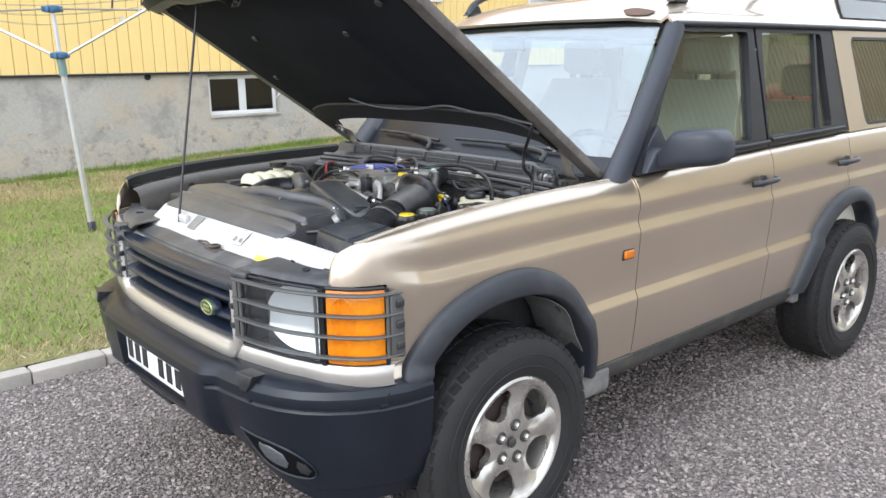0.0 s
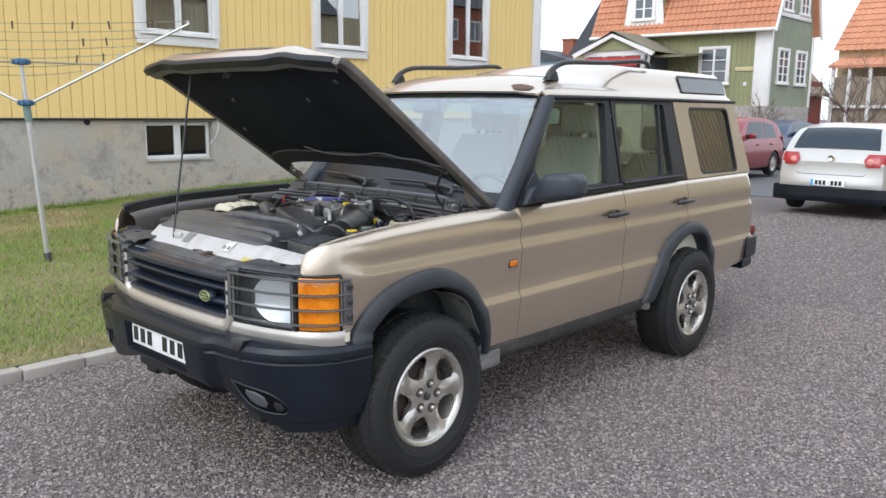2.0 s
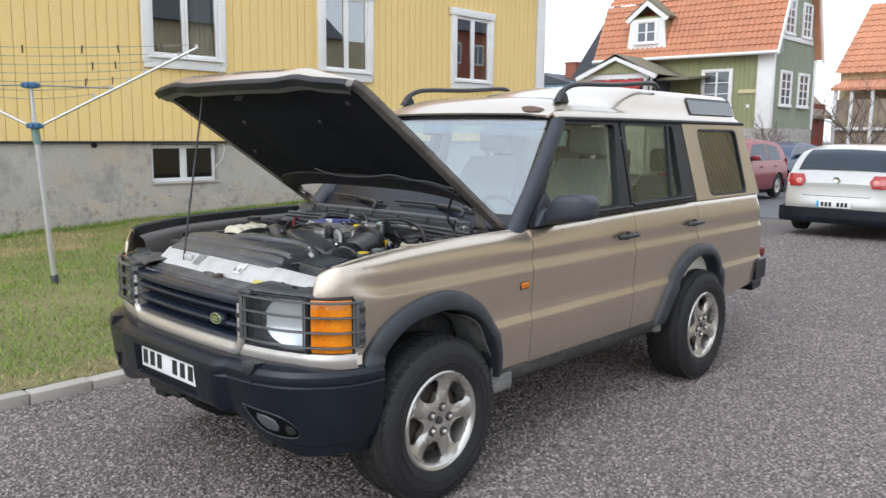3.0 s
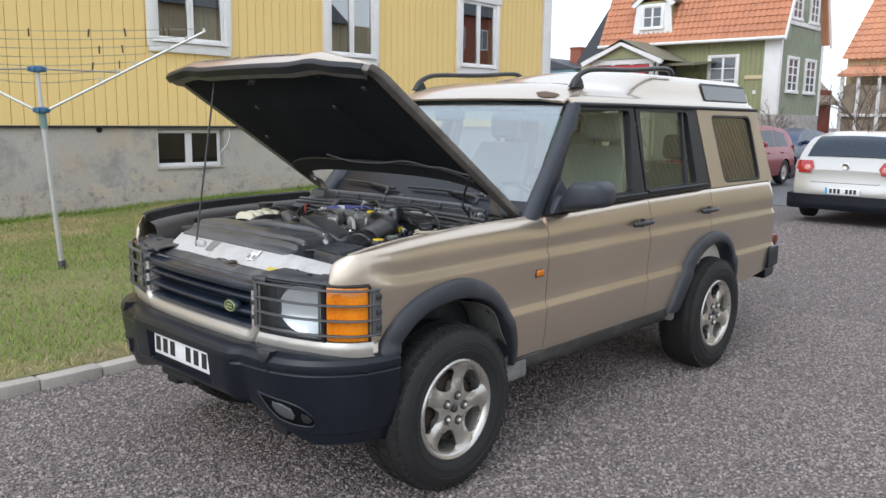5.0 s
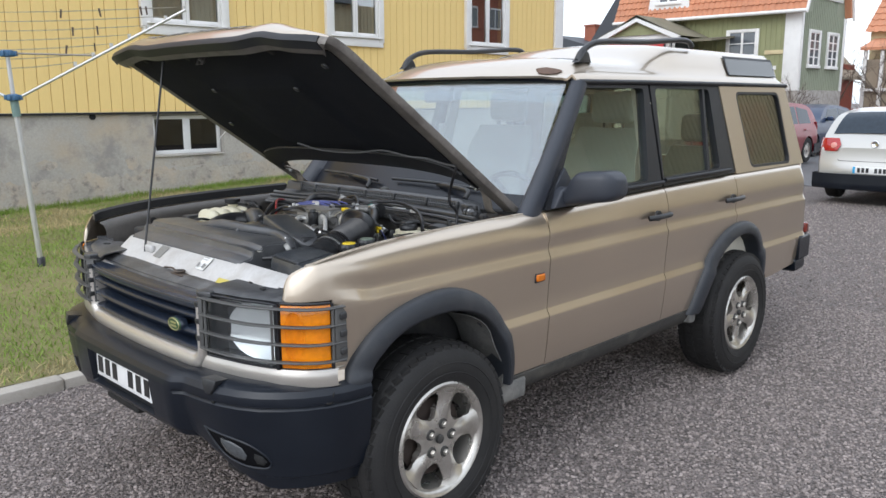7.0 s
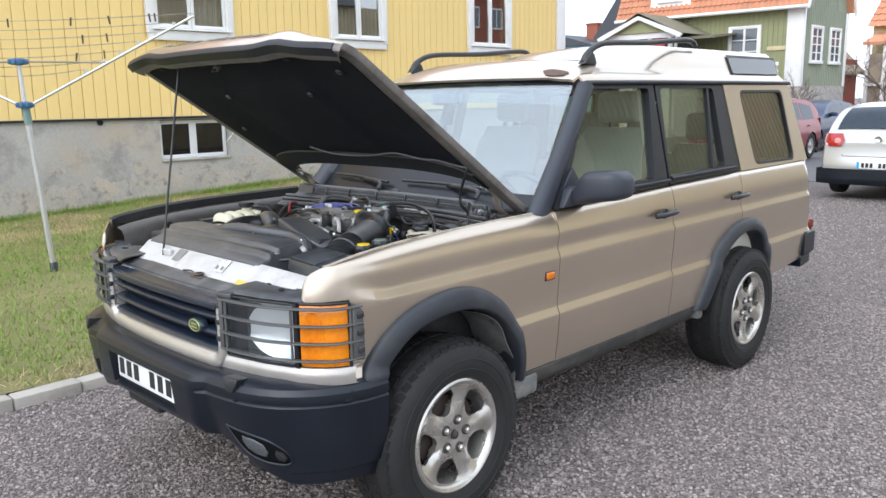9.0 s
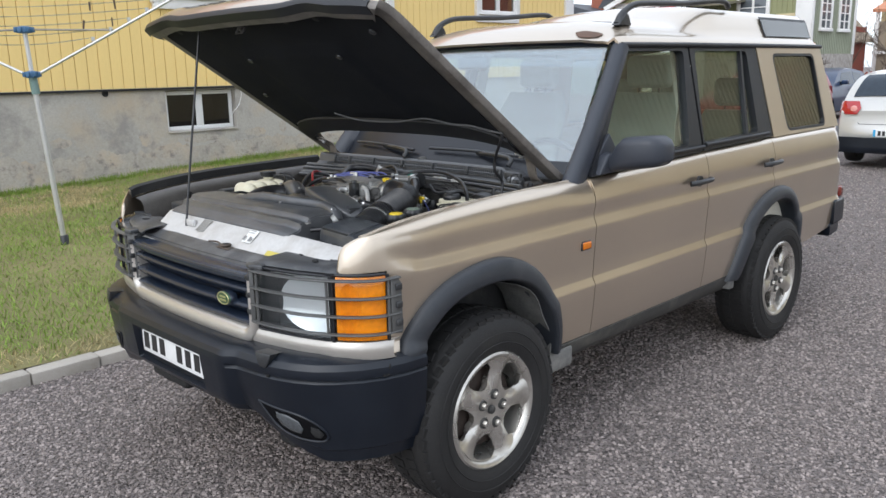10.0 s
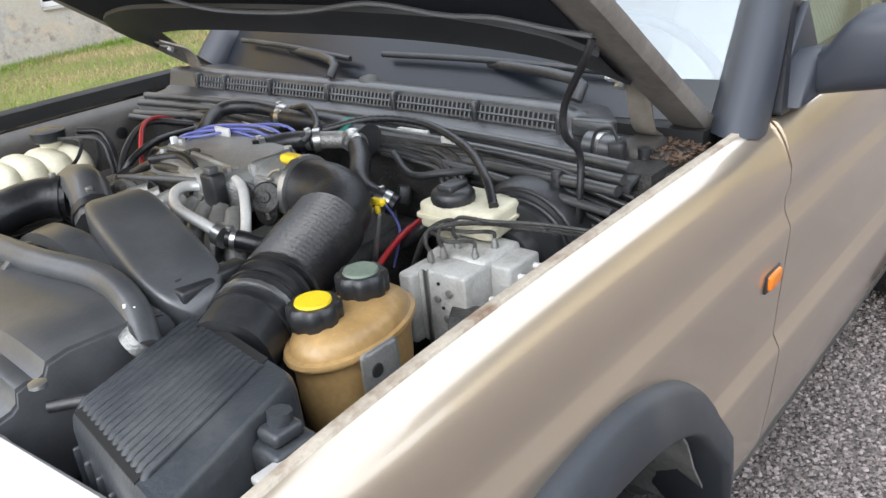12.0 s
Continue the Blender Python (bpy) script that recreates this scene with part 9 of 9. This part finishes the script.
for k in range(9):
    t = k / 8
    piece("manifold_rib", tube([(-0.012 + 0.078 * t, 0.395 - 0.010 * t, 1.046), (-0.004 + 0.078 * t, 0.36 - 0.012 * t, 1.064), (0.004 + 0.072 * t, 0.315 - 0.02 * t, 1.066), (0.004 + 0.066 * t, 0.27 - 0.025 * t, 1.052)], 0.0055, 6, n=4), DARK_IRON)
for k in range(6):
    piece("manifold_rib", tube([(-0.075 + 0.02 * k, 0.075 - 0.022 * k, 1.055), (-0.060 + 0.02 * k, 0.055 - 0.022 * k, 1.072), (-0.030 + 0.02 * k, 0.010 - 0.022 * k, 1.070)], 0.0055, 6, n=4), DARK_IRON)
for k in range(4):
    piece("ignition_lead", tube([(0.12 + 0.012 * k, 0.25 - 0.004 * k, 1.108), (0.145 + 0.012 * k, 0.215, 1.138 + 0.004 * (k % 2)), (0.180 + 0.020 * k, 0.170 + 0.006 * k, 1.142 + 0.005 * (k % 3)), (0.225 + 0.016 * k, 0.12 - 0.03 * k, 1.144 + 0.004 * k), (0.240 + 0.012 * k, 0.05 - 0.03 * k, 1.128)], 0.0030, 7, n=6), BLUE_WIRE, "blue ignition lead")
piece("lead_tie", box(0.205, 0.213, 0.118, 0.166, 1.136, 1.156, 0.003), PIPE)
# pale plates and pipes added to lighten the dim bulkhead area
for x, y, z, w, h in ((0.405, 0.30, 1.118, 0.045, 0.018), (0.395, 0.47, 1.112, 0.03, 0.022), (0.405, -0.215, 1.120, 0.04, 0.020), (0.385, -0.33, 1.112, 0.022, 0.03)):
    piece("bulkhead_plate", box(x - 0.006, x + 0.006, y - w, y + w, z - h, z + h, 0.003), MODULATOR, "pale plate added to lighten the bulkhead")
for k in range(5):
    piece("bulkhead_pipe", tube([(0.395 - 0.012 * k, 0.60 - 0.02 * k, 1.10), (0.402 - 0.012 * k, 0.46, 1.118 - 0.006 * k), (0.395 - 0.010 * k, 0.33, 1.12 - 0.004 * k), (0.375 - 0.012 * k, 0.20 - 0.03 * k, 1.10)], 0.0042, 6, n=5), (COWL, RUBBER, PIPE)[k % 3])
    piece("bulkhead_pipe", tube([(0.405 - 0.012 * k, -0.17, 1.128 - 0.008 * k), (0.385 - 0.010 * k, -0.28 - 0.01 * k, 1.125 - 0.008 * k), (0.365 - 0.012 * k, -0.36, 1.11 - 0.01 * k), (0.335 - 0.010 * k, -0.395 - 0.01 * k, 1.08 - 0.008 * k)], 0.0045, 6, n=5), (RUBBER, COWL, BLACK)[k % 3])
# short drain hose from the fan shroud
piece("shroud_hose", tube([(-0.345, -0.330, 1.030), (-0.300, -0.400, 1.020), (-0.240, -0.415, 1.035), (-0.200, -0.385, 1.055)], 0.0048, 7, n=6), COWL)
# loom and pipes along the firewall, near side
def seal_x(y):
    return 0.440 - 0.065 * (y / 0.72) ** 2


def vent_x(y):
    return 0.484 - 0.020 * (y / 0.55) ** 2


for i in range(10):
    z = 1.128 - 0.0125 * i
    piece("loom_pipe", tube([(seal_x(0.0) - 0.06, 0.02 - 0.07 * i, z - 0.01), (seal_x(0.35) - 0.050, -0.35, z), (0.352, -0.56, z - 0.002 * (i % 3)), (0.340, -0.73, z - 0.025 - 0.004 * i)], 0.0034 + 0.0014 * (i % 3), 7, n=5), (RUBBER, COWL, BLACK)[i % 3])
piece("loom_clip", box(0.332, 0.348, -0.600, -0.582, 1.055, 1.128, 0.004), BLACK)
piece("bulkhead_motor", tube([(0.440, -0.590, 1.146), (0.436, -0.652, 1.143)], 0.022, 16), DUSTY)
piece("motor_plug", box(0.412, 0.436, -0.668, -0.640, 1.128, 1.162, 0.006), BLACK)
piece("motor_wire", tube([(0.425, -0.655, 1.160), (0.420, -0.645, 1.182), (0.415, -0.620, 1.175), (0.412, -0.612, 1.140)], 0.003, 6, n=5), BLACK)
piece("cowl_end_cap", box(0.455, 0.480, -0.625, -0.545, 1.150, 1.182, 0.006), COWL, "grey end cap of the cowl")
piece("motor_band", tube([(0.439, -0.615, 1.145), (0.438, -0.623, 1.1447)], 0.0235, 16), STEEL)

# cowl panel with its slotted vent
bm = bmesh.new()
rows = []
for i in range(41):
    y = 0.72 - 1.44 * i / 40
    xs, xv = seal_x(y), vent_x(y)
    end = min(1.0, max(0.0, (-0.535 - y) / 0.03))
    rows.append([(x, y, z - end * max(0.0, z - 1.128)) for x, z in ((xs - 0.035, 1.105), (xs - 0.03, 1.120), (xs, 1.132), (xs + 0.010, 1.138), (xv - 0.020, 1.144), (xv - 0.012, 1.150), (xv - 0.004, 1.152), (xv + 0.006, 1.184), (xv + 0.010, 1.191), (xv + 0.022, 1.196), (xv + 0.05, 1.192), (0.565 + 0.08 * (y / 0.72) ** 2, 1.170))])
add_grid(bm, rows)
cowl = piece("cowl_panel", bm, COWL, "dusty black plastic cowl panel with slotted vents", solid=0.006)
for dx, z, r, lift in ((-0.012, 1.142, 0.0095, 0.0), (-0.034, 1.128, 0.009, 0.0), (-0.052, 1.110, 0.010, 0.006), (-0.068, 1.092, 0.008, -0.008)):
    part("cowl_seal", tube([(seal_x(y) + dx, y, z + lift * math.sin(y * 6)) for y in [0.71 - 1.42 * i / 24 for i in range(25)]], r, 8), COWL, cowl)


def cowl_pos(y, t):
    return Vector((vent_x(y) - 0.006 + 0.008 * t, y, 1.157 + 0.023 * t))


VENTS = (0.595, 0.487, 0.313, 0.111, -0.097, -0.320, -0.519)
for y1, y0 in zip(VENTS, VENTS[1:]):
    y1, y0 = y1 - 0.008, y0 + 0.008
    # near-black sheet stands in for the shade behind the slats
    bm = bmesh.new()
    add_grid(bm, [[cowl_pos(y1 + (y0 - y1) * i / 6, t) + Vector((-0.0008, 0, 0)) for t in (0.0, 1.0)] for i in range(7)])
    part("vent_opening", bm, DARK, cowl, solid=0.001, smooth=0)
    count = round((y1 - y0) / 0.0115)
    for i in range(count):
        y = y1 + (y0 - y1) * (i + 0.5) / count
        part("vent_slat", tube([cowl_pos(y, -0.05) + Vector((-0.003, 0, 0)), cowl_pos(y, 1.05) + Vector((-0.003, 0, 0))], 0.0021, 4, caps=False), COWL, cowl)
    part("vent_bar", tube([cowl_pos(y1 + (y0 - y1) * i / 4, 0.5) + Vector((-0.004, 0, 0)) for i in range(5)], 0.0024, 4), COWL, cowl)
for y in VENTS:
    part("vent_post", box(-0.009, 0.006, -0.0055, 0.0055, -0.022, 0.020, 0.002, m=Matrix.Translation(cowl_pos(y, 0.5))), COWL, cowl)
piece("washer_nozzle", lathe([(0.0, 0.018), (0.02, 0.012), (0.026, 0.0)], 14, pose(0.525, 0.02, 1.190)), SILL)
# leaf litter and dirt by the near hinge
piece("bonnet_bump_stop", lathe([(0.0, 0.03), (0.012, 0.028), (0.014, 0.0)], 12, pose(0.45, -0.69, 1.12)), RUBBER)
piece("hinge_base", box(0.44, 0.54, -0.69, -0.63, 1.10, 1.145, 0.008), PAINT_IN)
piece("hinge_base", box(0.44, 0.54, 0.63, 0.69, 1.10, 1.145, 0.008), PAINT_IN)

bm = bmesh.new()
for i in range(260):
    x, y = ER.uniform(0.44, 0.565), ER.uniform(-0.755, -0.665)
    w = ER.uniform(0.0025, 0.007)
    add_box(bm, -w, w, -w * 0.5, w * 0.5, -0.001, 0.001, m=Matrix.Translation((x, y, 1.118 + ER.uniform(0, 0.018))) @ pose(0, 0, 0, ER.uniform(-40, 40), ER.uniform(-40, 40), ER.uniform(0, 180)))
tagged(piece("dry_leaf_litter", bm, DRY_LEAF, "dry brown leaf litter", smooth=0), kind="stuff")
piece("litter_shelf", box(0.42, 0.575, -0.775, -0.655, 1.095, 1.117, 0.004), DARK_IRON)

# ---- other parked cars ----
def hatchback(name, label, m, paint, L=4.2, W=1.76, H=1.48, rear_facing=True, plate=False, lower_dark=True):
    """A five-door hatchback; x runs from its tail (0) to its nose (L), on its own wheels."""
    c = thing(name, label, "car", m, "parked cars")
    hw = W / 2
    top = spl([0.0, 0.05, 0.14, 0.32, 0.60, 1.10, 1.7, 2.25, 2.75, 3.05, 3.5, 3.9, 4.12, L], [0.86, 0.96, 1.05, 1.27, H - 0.07, H - 0.01, H, H - 0.06, 1.18, 1.02, 0.93, 0.82, 0.66, 0.52])
    half = lin((0.2, hw - 0.05), (0.35, hw - 0.01), (0.62, hw), (0.82, hw - 0.02), (0.95, hw - 0.05), (H, hw - 0.23))
    plan = lambda x: 0.10 * max(0, (0.35 - x) / 0.35) ** 2.2 + 0.20 * max(0, (x - 3.5) / 0.7) ** 2
    arches = (0.80, 3.38)
    def low(x):
        z = 0.24
        for a in arches:
            if abs(x - a) < 0.345:
                z = max(z, 0.31 + math.sqrt(0.345 ** 2 - (x - a) ** 2))
        return z
    bm = bmesh.new()
    rows = []
    n = 110
    for i in range(n + 1):
        x = L * i / n
        zt = top(x) - 0.035
        zl = min(low(x), zt)
        rows.append([(x, -(half(zl + (zt - zl) * j / 16) - plan(x)), zl + (zt - zl) * j / 16) for j in range(17)])
    add_grid(bm, rows)
    over = []
    for i in range(n + 1):
        x = L * i / n
        zt = top(x)
        yw = half(zt - 0.035) - plan(x)
        over.append([(x, -yw + 2 * yw * k / 12, zt - 0.035 * abs(-1 + 2 * k / 12) ** 4) for k in range(13)])
    add_grid(bm, over)
    rev = [[(p[0], -p[1], p[2]) for p in r] for r in rows]
    add_grid(bm, rev, flip=True)
    # tail and nose below the top sheet
    for x, bulge in ((0.0, -1), (L, 1)):
        zt = top(x) - 0.0
        rr = []
        for j in range(11):
            z = 0.24 + (zt - 0.24) * j / 10
            yw = half(min(z, zt - 0.035)) - plan(x)
            b = bulge * (0.07 * math.exp(-((z - 0.5) / 0.13) ** 2))
            rr.append([(x + b * (1 - abs(t) ** 4), t * yw, z - 0.035 * abs(t) ** 4 * (j == 10)) for t in [-1 + 2 * k / 12 for k in range(13)]])
        add_grid(bm, rr, flip=bulge < 0)
    part("body", bm, paint, c, smooth=50)
    # tail: window, lamps, dark bumper foot, plate
    def tail(z, out=0.004):
        """Point of the tail by height."""
        xs = np.linspace(0, 0.7, 80)
        zs = [top(q) for q in xs]
        return float(np.interp(z, zs, xs)) if z > zs[0] else 0.0
    bm = bmesh.new()
    add_grid(bm, [[(tail(z) - 0.012 * (1 - (t * t)), t * (half(z) - 0.11 - plan(tail(z))), z + 0.008 - 0.02 * t * t) for t in [-1 + k / 5 for k in range(11)]] for z in [1.07 + (H - 0.09 - 1.07) * j / 8 for j in range(9)]], flip=True)
    part("rear_window", bm, CARGLASS, c, "dark rear window", solid=0.006)
    for s in (-1, 1):
        bm = bmesh.new()
        rows = []
        for j in range(7):
            z = 0.80 + 0.20 * j / 6
            rows.append([(max(tail(z), 0.0) + dx - 0.02, s * (hw - dy), z) for dx, dy in ((-0.006, 0.40 - 0.05 * abs(j - 3) / 3), (-0.008, 0.30), (0.0, 0.20), (0.035, 0.12), (0.11, 0.065), (0.25, 0.022))])
        add_grid(bm, rows, flip=s < 0)
        t = part("tail_light", bm, TAIL_RED, c, "red tail light", solid=0.012)
        part("reverse_lens", lathe([(0.0, 0.006), (0.035, 0.005), (0.05, 0.0)], 16, pose(-0.022, s * (hw - 0.30), 0.885, 0, -90)), TAIL_PALE, t)
        for sx in ((0.55, 1.35), (1.42, 2.25)):
            bm = bmesh.new()
            z0 = 0.97
            pts = [(sx[0] + 0.05, z0), (sx[1], z0), (sx[1] - (0.02 if sx[1] < 2 else -0.25), min(top(sx[1]) - 0.12, H - 0.10)), (sx[0] + (0.12 if sx[0] < 1 else 0.0), min(top(sx[0]) - 0.12, H - 0.11))]
            if sx[1] > 2:
                pts = [(1.42, z0), (2.62, z0), (2.20, H - 0.14), (1.42, H - 0.11)]
            q = [Vector((x, s * (half(z) - plan(x) + 0.004), z)) for x, z in pts]
            f = bm.faces.new([bm.verts.new(p) for p in (q if s < 0 else q[::-1])])
            part("side_window", bm, CARGLASS, c, solid=0.004, smooth=0)
        bm = bmesh.new()
        add_box(bm, 2.30, 2.48, s * (hw + 0.02) - 0.085, s * (hw + 0.02) + 0.085, 0.98, 1.10, 0.03, 3)
        part("door_mirror", bm, paint, c)
        for hx in (1.0, 1.9):
            part("door_handle", box(hx - 0.08, hx + 0.08, s * (hw - 0.005) - 0.02, s * (hw - 0.005) + 0.02, 0.80, 0.83, 0.01), paint, c)
    bm = bmesh.new()
    rr = []
    for j in range(6):
        z = 0.225 + 0.235 * j / 5
        rr.append([(-0.085 + 0.10 * abs(t) ** 5 + 0.03 * (j == 0), t * (hw - 0.005), z) for t in [-1 + k / 8 for k in range(17)]])
        rr[-1] = [(0.42, -(hw - 0.0), z)] + rr[-1] + [(0.42, hw, z)]
    add_grid(bm, rr, flip=True)
    part("rear_bumper", bm, PLASTIC if lower_dark else paint, c, "dark plastic lower bumper" if lower_dark else "", solid=0.01)
    if plate:
        p = part("number_plate", box(-0.098, -0.088, -0.26, 0.26, 0.475, 0.585, 0.004), WHITE_PLATE, c, "white plate with plain bars")
        for y in (-0.19, -0.13, -0.07, 0.05, 0.11, 0.17):
            part("plate_bar", box(-0.1005, -0.0985, y - 0.02, y + 0.02, 0.495, 0.565), PLATE_MARK, p, smooth=0)
        part("plate_band", box(-0.1005, -0.0985, 0.222, 0.256, 0.478, 0.582), BLUE_PART, p, smooth=0)
        part("badge", lathe([(0.0, 0.003), (0.04, 0.004), (0.045, 0.008), (0.055, 0.0)], 20, pose(-0.012, 0, 0.925, 0, -90)), CHROME, c, "round chrome badge")
        part("boot_seam", tube([(-0.016 + 0.05 * (k in (0, 11)), -0.60 + 1.2 * k / 11, 0.655 + (0.1 if k in (0, 11) else 0)) for k in range(12)], 0.005, 5), TRIM, c)
    part("aerial", tube([(1.0, 0, H - 0.03), (0.93, 0, H + 0.10)], 0.006, 6), BLACK, c)
    part("underbody", box(0.25, L - 0.3, -hw + 0.12, hw - 0.12, 0.20, 0.34), DARK, c, smooth=0)
    for x in arches:
        for s in (-1, 1):
            w = new("wheel")
            w.parent = c
            w.matrix_basis = pose(x, s * (hw - 0.11), 0.31)
            part("tyre", lathe([(0.19, -0.085), (0.27, -0.10), (0.30, -0.09), (0.312, -0.06), (0.312, 0.06), (0.30, 0.09), (0.27, 0.10), (0.19, 0.085)], 32, pose(0, 0, 0, 90), False), TYRE, w)
            bm = lathe([(0.0, 0.075), (0.05, 0.08), (0.10, 0.06), (0.17, 0.075), (0.20, 0.085), (0.20, 0.0)], 30, pose(0, 0, 0, 90 if s < 0 else -90))
            part("rim", bm, ALLOY, w)
    return c


TAIL_RED = mat("red_lens", (0.36, 0.012, 0.012), 0.15, 0.0, 0.1, 20, 90, coat=0.7)
TAIL_PALE = mat("pale_red_lens", (0.75, 0.32, 0.28), 0.15, 0.0, 0.1, coat=0.7)
PALE_PAINT = mat("pale_silver_paint", (0.52, 0.51, 0.485), 0.33, 0.4, 0.04, 1.5, 500, coat=0.8)
RED_PAINT = mat("red_paint", (0.24, 0.014, 0.024), 0.35, 0.35, 0.06, 1.5, 500, coat=0.5)
BLUE_PAINT = mat("dark_blue_paint", (0.015, 0.035, 0.085), 0.35, 0.3, 0.06, coat=0.4)
hatchback("pale_hatchback", "pale silver hatchback with red tail lights parked on the gravel", pose(11.2, 0.98, 0.02, 0, 0, 0), PALE_PAINT, plate=True)
hatchback("red_hatchback", "dark red hatchback parked along the street", pose(19.6, 5.6, 0.05, 0, 0, 180), RED_PAINT, H=1.50)
hatchback("blue_car", "dark blue car parked behind the red one", pose(24.9, 6.40, 0.02, 0, 0, 180), BLUE_PAINT, H=1.44)
